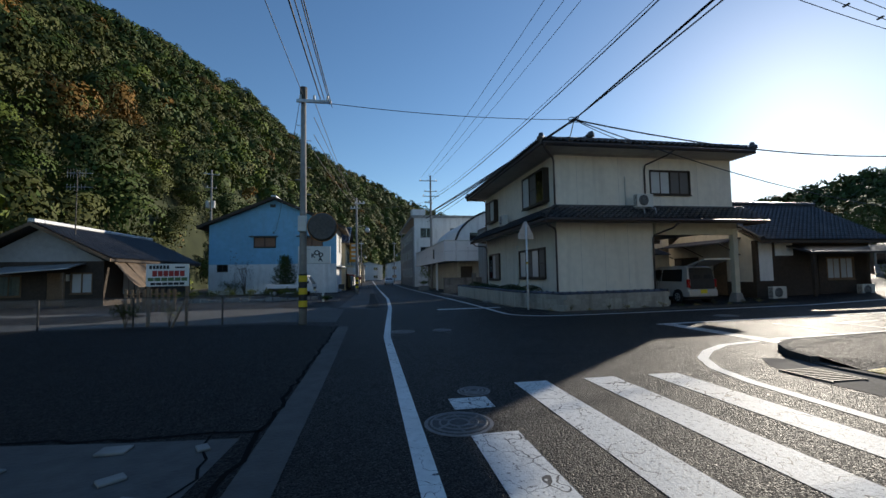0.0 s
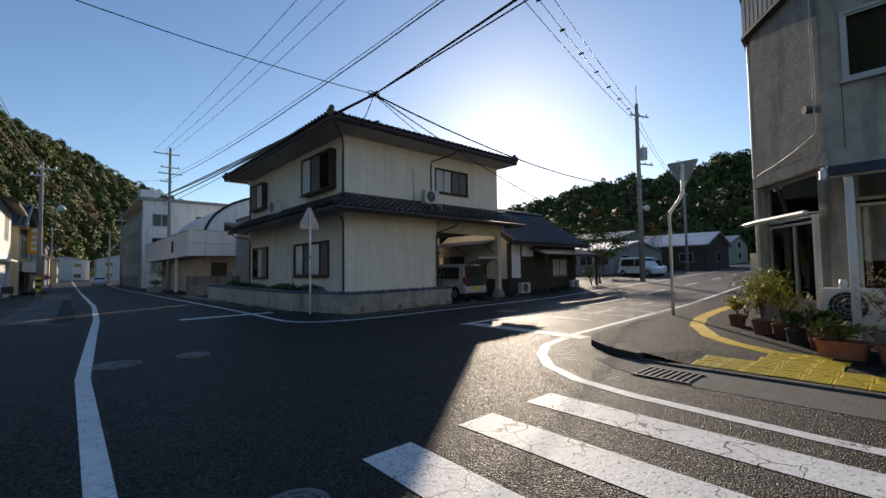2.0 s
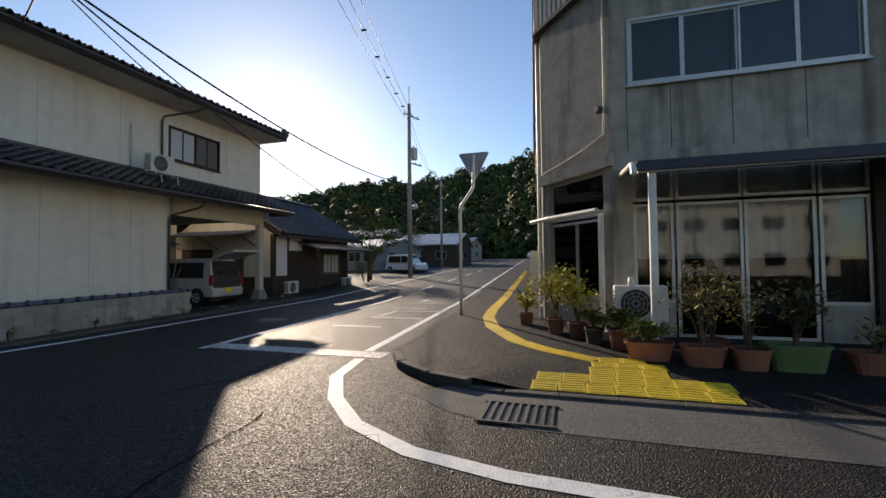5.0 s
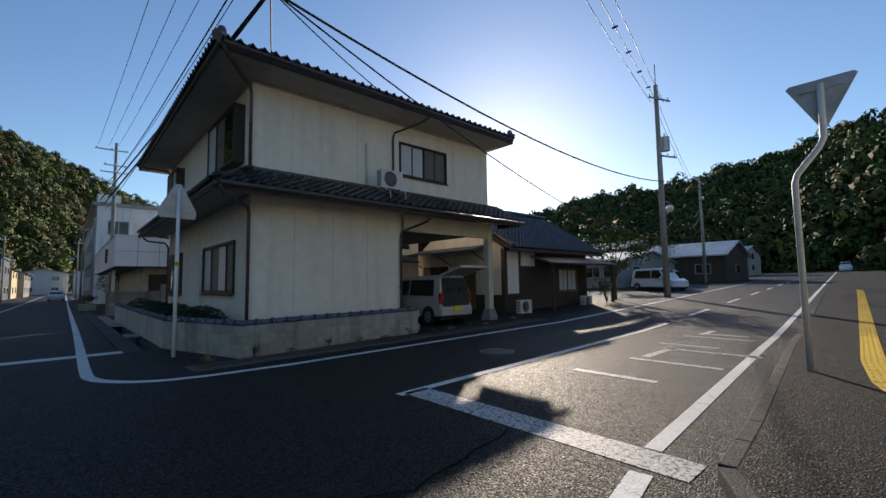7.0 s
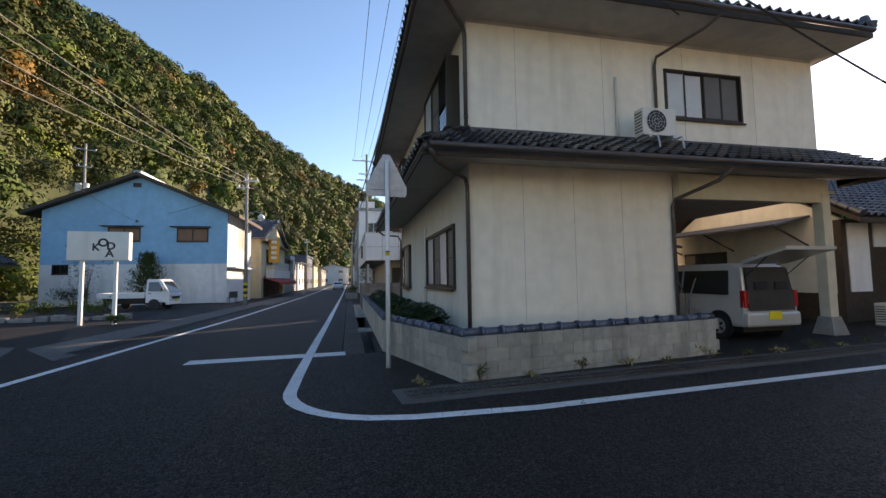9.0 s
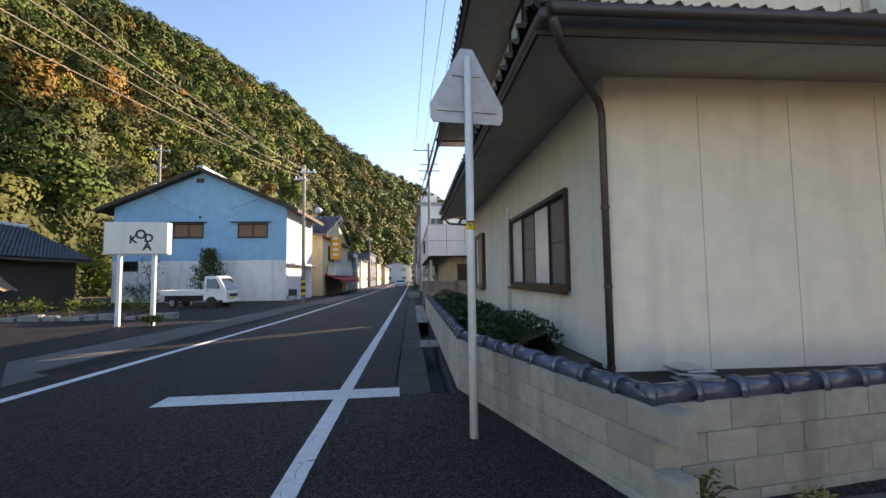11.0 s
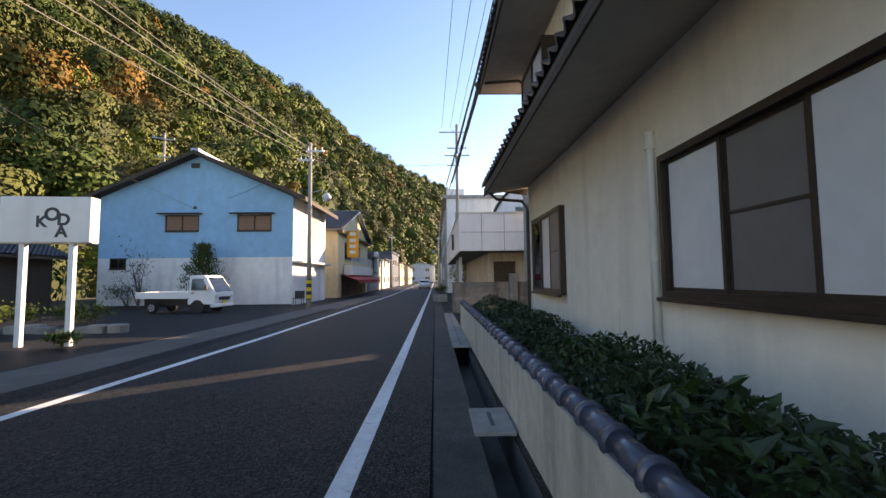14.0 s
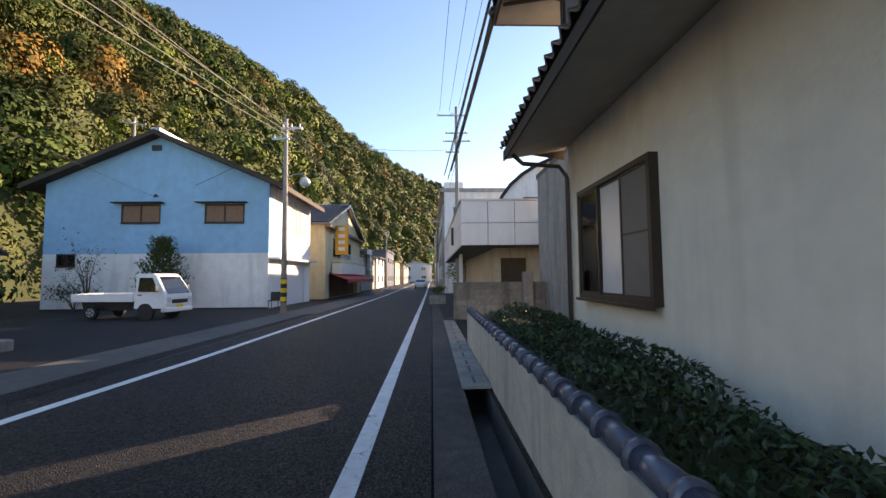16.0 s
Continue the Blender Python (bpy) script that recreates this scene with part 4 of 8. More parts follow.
def leaf_mesh(name, spots, material, label, category, kind="stuff", fold=0.25):
    """Pointed leaves with a folded midrib; spots are rows of place, way, up, length, width."""
    verts, faces = [], []
    for p, way, up, ln, w in spots:
        side = way.cross(up).normalized()
        o = len(verts)
        verts += [p, p + way * ln * 0.4 + side * w / 2 + up * w * fold, p + way * ln * 0.45, p + way * ln * 0.4 - side * w / 2 + up * w * fold, p + way * ln - up * ln * 0.12]
        faces += [(o, o + 1, o + 2), (o, o + 2, o + 3), (o + 1, o + 4, o + 2), (o + 2, o + 4, o + 3)]
    return tagged(raw(name, verts, faces, material), label, category, kind=kind)


def shrub_spots(count, place, size, rng, outward=None):
    rows = []
    for i in range(count):
        p, nrm = place(rng)
        way = Vector((rng.gauss(0, 1), rng.gauss(0, 1), rng.gauss(0.1, 0.6))).normalized()
        way = (way + nrm * 0.55).normalized()
        up = (nrm + Vector((rng.gauss(0, 0.4), rng.gauss(0, 0.4), 0.6))).normalized()
        ln = size * rng.uniform(0.6, 1.3)
        rows.append((p, way, up, ln, ln * rng.uniform(0.38, 0.55)))
    return rows


# planting bed between the wall and the house
part("bed_soil", prism(bmesh.new(), [(7.52, 15.4), (12.4, 16.12), (12.4, 17.29), (8.14, 17.29), (8.14, 28.4), (6.62, 30.4), (6.62, 18.3)], -0.02, 0.36), "dark_soil", garden_wall)
rng = random.Random(4)


def hedge_height(x, y):
    return 0.74 + 0.16 * math.sin(y * 1.3) * math.sin(y * 0.57 + 1) + 0.08 * math.sin(x * 5 + y * 3.1) + 0.12 * noise.noise(Vector((x * 1.6, y * 1.1, 2))) + 0.14 * clamp((y - 18.8) / 1.0, -1, 0)


def hedge_spot(r):
    y = 18.3 + 11.8 * r.random() ** 1.15
    x = r.uniform(6.6, 7.95)
    edge = 1 - 0.32 * max(0, abs((x - 7.27) / 0.68)) ** 3
    d = r.random() ** 2.2 * 0.35
    return Vector((x, y, hedge_height(x, y) * edge - d)), Vector((-0.35, 0, 1)).normalized()


leaf_mesh("hedge", shrub_spots(22000, hedge_spot, 0.075, rng), "hedge_leaf", "dense dark green leafy hedge behind the garden wall", "hedge")
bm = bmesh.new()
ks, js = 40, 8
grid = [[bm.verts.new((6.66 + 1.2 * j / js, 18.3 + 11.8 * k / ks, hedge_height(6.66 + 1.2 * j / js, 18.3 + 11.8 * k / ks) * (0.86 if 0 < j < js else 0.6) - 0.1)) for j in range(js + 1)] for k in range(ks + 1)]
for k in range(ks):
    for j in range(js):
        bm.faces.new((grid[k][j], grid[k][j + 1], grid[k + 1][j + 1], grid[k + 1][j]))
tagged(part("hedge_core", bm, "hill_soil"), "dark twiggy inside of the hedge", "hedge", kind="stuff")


def broad_spot(r):
    a, d = r.uniform(0, 6.28), r.random() ** 0.5 * 0.42
    return Vector((7.0 + d * math.cos(a) * 0.7, 19.6 + d * math.sin(a) * 1.3, 0.72 + 0.22 * (1 - d / 0.42) + r.uniform(-0.1, 0.05))), Vector((math.cos(a) * 0.5, math.sin(a) * 0.5, 0.8)).normalized()


leaf_mesh("broad_leaf_plant", shrub_spots(130, broad_spot, 0.15, rng), "hedge_leaf", "broad green leaves growing out of the hedge", "plant", fold=0.15)
sheet_dark = thing("dark_board", "dark board laid along the foot of the house", "board")
part("board", cuboid(bmesh.new(), -0.25, -0.7, 0, 0.25, 0.7, 0.03, 0.008, pose(7.82, 18.3, 0.37, 0, -4, 0)), "black", sheet_dark)
part("batten", cuboid(bmesh.new(), -0.03, -0.8, 0, 0.03, 0.8, 0.05, 0.008, pose(8.08, 18.3, 0.37, 0, 0, 0)), "wood_dark", sheet_dark)
spare = thing("spare_tiles", "grey spare roof tiles stacked in the bed at the house corner", "roof tiles")
for i in range(5):
    part("tile", cuboid(bmesh.new(), -0.15, -0.13, 0, 0.15, 0.13, 0.022, 0.006, pose(8.75 + 0.1 * (i % 2), 16.85 + 0.03 * i, 0.36 + 0.026 * i, 0, 3 * math.sin(i), 12 * math.sin(i * 2))), "galv", spare)
# gutters beside the street
for name, pts, w, m, lb in (("gutter_strip", [(5.9, 18), (5.84, 31), (5.84, 36), (5.84, 120)], 0.42, "kerb", "grey concrete gutter strip beside the street"),):
    tagged(ribbon(name, pts, w, m, 0.004 if name == "gutter_strip" else 0.008), lb, "gutter", kind="structure")
bm = bmesh.new()
x0, x1, y0, y1 = DRAIN
for quad in (((x0, -0.02), (x0, -0.42)), ((x0, -0.42), (x1, -0.42)), ((x1, -0.42), (x1, -0.02))):
    bm.faces.new([bm.verts.new(p) for p in ((quad[0][0], y0, quad[0][1]), (quad[1][0], y0, quad[1][1]), (quad[1][0], y1, quad[1][1] - 0.13), (quad[0][0], y1, quad[0][1] - 0.13))])
for y in (y0, y1):
    bm.faces.new([bm.verts.new(p) for p in ((x0, y, -0.55), (x1, y, -0.55), (x1, y, -0.02), (x0, y, -0.02))])
tagged(part("gutter_channel", bm, "gutter"), "open concrete drain channel below the garden wall", "gutter", kind="structure")
drain = thing("roadside_drain", "roadside drain partly covered with pale concrete lids", "drain")
for y in (21.9, 27.0, 27.7, 28.2, 29.0, 29.8, 30.6, 31.4, 32.2, 33.0, 33.8, 34.6, 35.4):
    lid = part("drain_lid", box(6.05, y - 0.36, gz(0, y) + 0.006, 6.44, y + 0.36, gz(0, y) + 0.05, 0.01), "concrete", drain)
    part("slot", box(6.22, y - 0.2, gz(0, y) + 0.046, 6.26, y + 0.2, gz(0, y) + 0.0515), "black", lid)
grate_f = Face((6.4, 14.5), (19.0, 15.6))
bm = bmesh.new()
grate_f.box(bm, 0, grate_f.length, -0.55, 0.12, 0.0, 0.012)
tagged(part("drain_surround", bm, "gutter"), "worn concrete edging of the roadside drain", "gutter", kind="structure")
for g in range(11):
    gr = thing("drain_grating", "rusty steel grating over the roadside drain", "drain grating", "roadside gratings")
    for k in range(14):
        bm = bmesh.new()
        u = 0.15 + g * 1.1 + k * 0.075
        grate_f.box(bm, u, u + 0.02, -0.36, -0.04, 0.013, 0.03)
        part("bar", bm, "iron", gr)
    for n in (-0.37, -0.21, -0.05):
        bm = bmesh.new()
        grate_f.box(bm, 0.13 + g * 1.1, 1.2 + g * 1.1, n, n + 0.02, 0.013, 0.034)
        part("rail", bm, "iron", gr)

# ---------------------------------------------------------------- shop
SIDEWALK = [(120, 15.2), (37, 9.45), (15.5, 7.75), (9.6, 7.15), (8.3, 7.05), (7.65, 6.7), (7.2, 6.15), (7.0, 5.6), (6.93, 5.2), (6.93, -30), (40, -30), (40, 4), (120, 10)]
tagged(patch("pavement", [(18, 7.95), (18, -30), (40, -30), (40, 4), (120, 10), (120, 15.2), (37, 9.45)], "old_asphalt", 0.0, 0.11), "raised asphalt pavement climbing along the side street", "pavement", kind="structure")
sw = tagged(patch("pavement", [(18, 7.95)] + SIDEWALK[2:8] + [(7.9, 5.0), (7.9, -30), (18, -30)], "old_asphalt", 0.0, 0.11), "raised asphalt pavement round the shop corner", "pavement", kind="structure")
bm = bmesh.new()
ramp_pts = [bm.verts.new(p) for p in ((7.0, 5.6, 0.11), (7.9, 5.0, 0.11), (7.9, -30, 0.11), (6.93, -30, 0.03), (6.93, 4.9, 0.03))]
for tri in ((0, 4, 1), (4, 3, 2, 1)):
    bm.faces.new([ramp_pts[i] for i in tri])
tagged(part("pavement_ramp", bm, "old_asphalt"), "asphalt ramp sloping down to the crossing", "pavement", kind="structure")
kerb_line = [Vector((x, y, 0)) for x, y in SIDEWALK[1:10]]
kerb_line[-1].y = -8
for p, q in zip(kerb_line, kerb_line[1:]):
    n = max(1, round((q - p).length / 0.6))
    for i in range(n):
        a, b = p.lerp(q, i / n), p.lerp(q, (i + 0.998) / n)
        f = Face((a.x, a.y), (b.x, b.y))
        z = gz(a.x, a.y)
        bm = bmesh.new()
        f.box(bm, 0, f.length, 0.0, 0.13, z - 0.05, z + (0.113 if b.y > 5.3 else 0.034), 0.012)
        part("kerb_stone", bm, "kerb", sw)
tagged(ribbon("gutter_apron", [(6.95, 5.9), (6.55, 5.4), (6.36, 4.8), (6.36, -8)], 1.0, "gutter", 0.0045), "worn concrete apron along the kerb", "gutter", kind="structure")
grate = thing("street_drain", "rusty street drain grating beside the kerb", "drain grating")
part("pit", box(5.95, 4.62, 0.006, 6.5, 5.32, 0.008), "black", grate)
for i in range(9):
    part("bar", box(5.97, 4.64 + i * 0.08, 0.008, 6.48, 4.67 + i * 0.08, 0.022), "iron", grate)
for x in (5.93, 6.48):
    part("rail", box(x, 4.6, 0.008, x + 0.03, 5.34, 0.024), "iron", grate)

shop = thing("shop", "grey two-storey concrete shop with a chamfered corner and wide windows", "shop")
SA, SB = (10.35, 3.7), (12.1, 5.05)
S_FACE, S_CHAM, S_SIDE = Face(SA, (10.35, -0.6)), Face(SB, SA), Face((24, 6.0), SB)
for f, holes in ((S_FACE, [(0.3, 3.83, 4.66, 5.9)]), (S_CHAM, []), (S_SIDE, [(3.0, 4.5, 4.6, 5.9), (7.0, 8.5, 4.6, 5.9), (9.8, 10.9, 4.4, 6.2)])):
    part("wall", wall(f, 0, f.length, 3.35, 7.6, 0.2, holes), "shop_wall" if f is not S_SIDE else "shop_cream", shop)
part("wall", box(10.55, -0.6, 0.1, 24, -0.4, 7.6), "shop_wall", shop)
part("wall", box(23.8, -0.4, 0.1, 24, 5.9, 7.6), "shop_wall", shop)
part("roof", prism(bmesh.new(), [(10.35, -0.6), (24, -0.6), (24, 6.0), SB, SA], 7.5, 7.58), "grey_wall", shop)
part("floor", prism(bmesh.new(), [(10.5, -0.5), (23.8, -0.5), (23.8, 5.7), (12.15, 4.9), (10.5, 3.65)], 3.36, 3.5), "grey_wall", shop)
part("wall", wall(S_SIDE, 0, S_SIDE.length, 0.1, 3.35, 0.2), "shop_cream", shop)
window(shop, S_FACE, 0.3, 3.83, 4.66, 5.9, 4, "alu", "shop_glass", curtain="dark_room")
for u0, u1, a, b in ((3.0, 4.5, 4.6, 5.9), (7.0, 8.5, 4.6, 5.9), (9.8, 10.9, 4.4, 6.2)):
    window(shop, S_SIDE, u0, u1, a, b, 2, "alu", proud=0.08)
for f, ends in ((S_FACE, (0.0, 0.0)), (S_CHAM, (0.0, 0.0)), (S_SIDE, (0, 0))):
    bm = bmesh.new()
    f.box(bm, 0, f.length, 0.0, 0.1, 6.86, 7.78)
    band = part("fascia_band", bm, "fluted", shop)
    k = int(f.length / 0.17)
    for i in range(k):
        bm = bmesh.new()
        f.box(bm, i * f.length / k + 0.01, (i + 0.72) * f.length / k, 0.1, 0.135, 6.9, 7.74)
        part("flute", bm, "fluted", band)
    bm = bmesh.new()
    f.box(bm, -0.02, f.length + 0.02, 0.0, 0.16, 6.8, 6.86)
    f.box(bm, -0.02, f.length + 0.02, 0.0, 0.16, 7.78, 7.84)
    part("band_edge", bm, "iron", band)
# joints of the wall panels
for u in (0.28, 1.0, 1.95, 3.0):
    bm = bmesh.new()
    S_FACE.box(bm, u - 0.006, u + 0.006, 0.0, 0.003, 3.36, 4.66 if u != 1.95 else 6.8)
    part("wall_joint", bm, "black", shop)
part("lintel", S_CHAM.box(bmesh.new(), -0.05, S_CHAM.length + 0.05, -0.1, 0.06, 3.22, 3.45), "shop_wall", shop)
part("lintel", S_FACE.box(bmesh.new(), 0.0, S_FACE.length, -0.1, 0.03, 3.13, 3.45), "shop_wall", shop)
tube_pts = [S_CHAM.at(0.1, 0.02, 3.5), S_CHAM.at(0.8, 0.02, 3.58), S_CHAM.at(1.5, 0.03, 3.7), S_CHAM.at(2.05, 0.03, 3.85), S_CHAM.at(2.08, 0.03, 4.6), S_CHAM.at(2.08, 0.03, 6.5)]
part("wall_cable", tube(bmesh.new(), tube_pts, 0.016, 6), "ac_white", shop)
part("vent_hood", tube(bmesh.new(), [S_CHAM.at(1.95, 0, 4.35), S_CHAM.at(1.95, 0.12, 4.35)], 0.07, 12), "iron", shop)
part("rain_pipe", tube(bmesh.new(), [(10.28, -0.5, 7.6), (10.28, -0.5, 3.5), (10.28, -0.5, 0.1)], 0.06, 10), "black", shop)
part("rain_pipe", tube(bmesh.new(), [S_SIDE.at(11.6, 0.06, 6.8), S_SIDE.at(11.6, 0.06, 0.1)], 0.05, 10), "white_pole", shop)
# ground floor: posts, glazing bars and panes, set back under the upper wall
for u0, u1 in ((0.0, 0.16), (S_CHAM.length - 0.25, S_CHAM.length)):
    part("corner_post", S_CHAM.box(bmesh.new(), u0, u1, -0.3, -0.02, 0.1, 3.24), "shop_wall", shop)
part("corner_post", S_FACE.box(bmesh.new(), 0.0, 0.35, -0.3, -0.02, 0.1, 3.28), "shop_wall", shop)
part("corner_post", S_FACE.box(bmesh.new(), 3.85, 4.3, -0.3, -0.02, 0.1, 3.28), "wood_dark", shop)


def glazing(face, bays, z_sill, z_mid, z_top, inset, sill_mat):
    for u0, u1, low in bays:
        z0 = 0.12 if low else z_sill
        if not low:
            part("sill_wall", face.box(bmesh.new(), u0, u1, -inset - 0.12, -inset + 0.02, 0.1, z_sill), sill_mat, shop)
        for a, b in ((z0, z_mid), (z_mid + 0.06, z_top)):
            um = (u0 + u1) / 2
            gaps = [(u0 + 0.05, um - 0.025, a + 0.05, b - 0.05), (um + 0.025, u1 - 0.05, a + 0.05, b - 0.05)] if u1 - u0 > 0.9 and not low and a < 2 else [(u0 + 0.05, u1 - 0.05, a + 0.05, b - 0.05)]
            w = part("window", framework(face, u0, u1, a, b, -inset - 0.04, -inset + 0.02, gaps), "alu", shop)
            pane = part("pane", face.box(bmesh.new(), u0 + 0.05, u1 - 0.05, -inset - 0.02, -inset - 0.012, a + 0.05, b - 0.05), "shop_glass", w)
            pane.visible_shadow = False
            c0 = 1.5 if a < 2 else a
            k = max(4, int((u1 - u0) / 0.05))
            bm = bmesh.new()
            top = [bm.verts.new(face.at(u0 + (u1 - u0) * i / k, -inset - 0.12 + 0.02 * math.sin(i * 1.7), b)) for i in range(k + 1)]
            bot = [bm.verts.new(face.at(u0 + (u1 - u0) * i / k, -inset - 0.12 + 0.025 * math.sin(i * 1.7 + 0.2), c0)) for i in range(k + 1)]
            for i in range(k):
                bm.faces.new((bot[i], bot[i + 1], top[i + 1], top[i]))
            part("curtain", bm, "net_curtain", w, smooth=True)


glazing(S_FACE, [(0.36, 1.02, False), (1.06, 2.08, True), (2.1, 3.12, True), (3.16, 3.84, False)], 0.72, 2.5, 3.12, 0.12, "shop_wall")
glazing(S_CHAM, [(0.18, S_CHAM.length - 0.28, False)], 0.72, 2.3, 3.2, 0.12, "shop_wall")
for u, z in ((0.62, 1.62), (0.95, 1.6), (1.3, 1.58)):
    lan = bmesh.new()
    bmesh.ops.create_uvsphere(lan, u_segments=14, v_segments=8, radius=0.11)
    bmesh.ops.scale(lan, vec=(1, 1, 0.85), verts=lan.verts[:])
    bmesh.ops.translate(lan, vec=S_CHAM.at(u, -0.33, z), verts=lan.verts[:])
    part("lantern", lan, "orange_sign", shop, "round orange lantern behind the glass", smooth=True)
# near-black backing that paints the shop's inside as unlit
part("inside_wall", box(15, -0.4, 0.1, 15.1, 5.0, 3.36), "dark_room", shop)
part("hood_bar", tube(bmesh.new(), [S_CHAM.at(-0.1, 0.25, 2.38), S_CHAM.at(0.6, 0.28, 2.4), S_CHAM.at(S_CHAM.length - 0.1, 0.28, 2.4)], 0.05, 10), "white_pole", shop, "rolled white awning tube above the corner window")
for u in (0.1, S_CHAM.length - 0.2):
    part("hood_arm", tube(bmesh.new(), [S_CHAM.at(u, -0.05, 2.42), S_CHAM.at(u, 0.28, 2.4)], 0.02, 6), "white_pole", shop)
part("frame_post", S_CHAM.box(bmesh.new(), S_CHAM.length - 0.34, S_CHAM.length - 0.26, -0.02, 0.05, 0.1, 2.38), "white_pole", shop)
# street awning on posts
awning = part("awning", slab(bmesh.new(), [(10.34, 3.5, 3.06), (8.75, 3.5, 2.88), (8.75, -3.4, 2.88), (10.34, -3.4, 3.06)], 0.03), "awning", shop, "dark blue corrugated awning over the pavement")
for i in range(40):
    y = 3.45 - i * 0.172
    part("rib", slab(bmesh.new(), [(10.34, y, 3.075), (8.74, y, 2.895), (8.74, y - 0.06, 2.895), (10.34, y - 0.06, 3.075)], 0.014), "awning", awning)
part("front_band", box(8.7, -3.42, 2.77, 8.74, 3.52, 2.92, 0.012), "awning", awning)
part("front_rail", tube(bmesh.new(), [(8.76, 3.5, 2.77), (8.76, -3.4, 2.77)], 0.028, 8), "alu", awning)
part("side_rail", tube(bmesh.new(), [(10.34, 3.55, 3.04), (9.3, 3.56, 2.94), (8.85, 3.57, 2.9), (8.7, 3.57, 2.85), (8.66, 3.57, 2.72)], 0.04, 8), "white_pole", awning)
for y in (3.3, -0.15):
    part("awning_post", box(8.78, y - 0.05, 0.1, 8.88, y + 0.05, 2.77, 0.008), "white_pole", shop)
for y in (3.12, 3.6):
    tagged(part("unit_block", box(9.56, y - 0.07, 0.11, 9.92, y + 0.07, 0.42, 0.01), "concrete"), "concrete block under the air-conditioner unit", "block")
air_unit((9.74, 3.37, 0.42), -90)
tagged(part("clay_jar", tube(bmesh.new(), [(9.7, 3.5, 1.06), (9.7, 3.5, 1.12), (9.7, 3.5, 1.2)], 0.06, 12, 0.045), "sign_face", None, smooth=True), "small pale jar standing on the air-conditioner unit", "jar")

# buildings south of the shop
south = thing("beige_building", "beige concrete building with small windows beyond the shop", "building")
SF = Face((15.5, -4.2), (15.5, -12))
part("wall", wall(SF, 0, 7.8, 0.1, 6.2, 0.2, [(0.4, 1.2, 3.9, 4.8), (2.4, 3.4, 3.9, 4.8)]), "cream_wall", south)
part("wall", box(15.7, -4.4, 0.1, 24, -4.2, 6.2), "cream_wall", south)
part("roof", box(15.5, -12, 6.2, 24, -4.2, 6.4), "grey_wall", south)
window(south, SF, 0.4, 1.2, 3.9, 4.8, 2, "alu")
window(south, SF, 2.4, 3.4, 3.9, 4.8, 2, "alu")
part("hood", SF.box(bmesh.new(), -0.1, 7.8, 0, 0.9, 3.0, 3.15), "grey_wall", south)
tagged(part("side_panel", box(11.6, -1.6, 0.1, 11.75, -0.75, 5.4, 0.01), "white_wall"), "tall pale metal panel beside the shop", "panel", kind="structure")
tagged(part("dark_shed", box(10.6, -4.0, 0.1, 15.4, -3.9, 2.9), "wood_dark"), "dark board wall below the awning", "wall", kind="structure")

# ---------------------------------------------------------------- blue house and the row beyond
blue = thing("blue_house", "plain two-storey house with blue gable above white base", "house")
BF, BE = Face((-15.4, 44.2), (-3.3, 44.2)), Face((-3.3, 44.2), (-3.3, 52.0))
W1, W2, W3 = (4.1, 6.2, 4.5, 5.55), (8.6, 10.75, 4.5, 5.55), (0.75, 1.75, 2.15, 2.9)
part("base_wall", wall(BF, 0, 12.1, -0.4, 2.84, 0.2, [(0.75, 1.75, 2.15, 2.84)]), "white_wall", blue)
part("wall", wall(BF, 0, 12.1, 2.84, 6.7, 0.2, [W1, W2]), "blue_wall", blue)
bm = bmesh.new()
vs = [bm.verts.new((x, y, z)) for y in (44.2, 44.4) for x, z in ((-15.4, 6.7), (-3.3, 6.7), (-9.35, 9.3))]
for q in ((0, 1, 2), (5, 4, 3), (0, 3, 4, 1), (1, 4, 5, 2), (2, 5, 3, 0)):
    bm.faces.new([vs[i] for i in q])
part("gable", bm, "blue_wall", blue)
part("gable_vent", box(-9.75, 44.12, 8.55, -9.25, 44.2, 8.85), "black", blue)
part("plinth", box(-15.4, 44.16, -0.45, -3.3, 44.2, -0.12), "black", blue)
part("wall", wall(BE, 0.2, 7.8, -0.4, 6.7, 0.2, [(3.2, 5.6, 4.2, 6.0), (1.0, 6.4, -0.3, 2.2)]), "white_wall", blue)
part("roller_door", box(-3.42, 45.2, -0.3, -3.36, 50.6, 2.2), "panel_white", blue)
part("door_hood", box(-3.3, 44.3, 2.5, -2.7, 51.9, 2.62), "white_wall", blue)
part("wall", box(-15.4, 51.8, -0.4, -3.5, 52, 6.7), "white_wall", blue)
part("wall", box(-15.4, 44.4, -0.4, -15.2, 51.8, 6.7), "white_wall", blue)
bm = bmesh.new()
for sx in (-1, 1):
    slab(bm, [(-9.35, 43.6, 9.58), (-9.35 + sx * 7.0, 43.6, 6.58), (-9.35 + sx * 7.0, 52.4, 6.58), (-9.35, 52.4, 9.58)], 0.26)
part("roof", bm, "wood_dark", blue)
part("ridge", box(-9.6, 43.7, 9.5, -9.1, 52.4, 9.72, 0.05), "galv", blue)
for w in (W1, W2):
    window(blue, BF, *w, 2, "wood_dark", "brown_blind", curtain="")
    part("window_hood", BF.box(bmesh.new(), w[0] - 0.4, w[1] + 0.2, 0, 0.35, w[3] + 0.05, w[3] + 0.1), "wood_dark", blue)
window(blue, BF, 0.75, 1.75, 2.15, 2.84, 2, "bronze", "glass", curtain="dark_room")
window(blue, BE, 3.2, 5.6, 4.2, 6.0, 3, "alu", "shutter", curtain="")
part("wall_lamp", tube(bmesh.new(), [(-9.4, 44.2, 6.0), (-9.4, 44.0, 6.05), (-9.4, 43.95, 5.9)], 0.05, 8), "iron", blue)

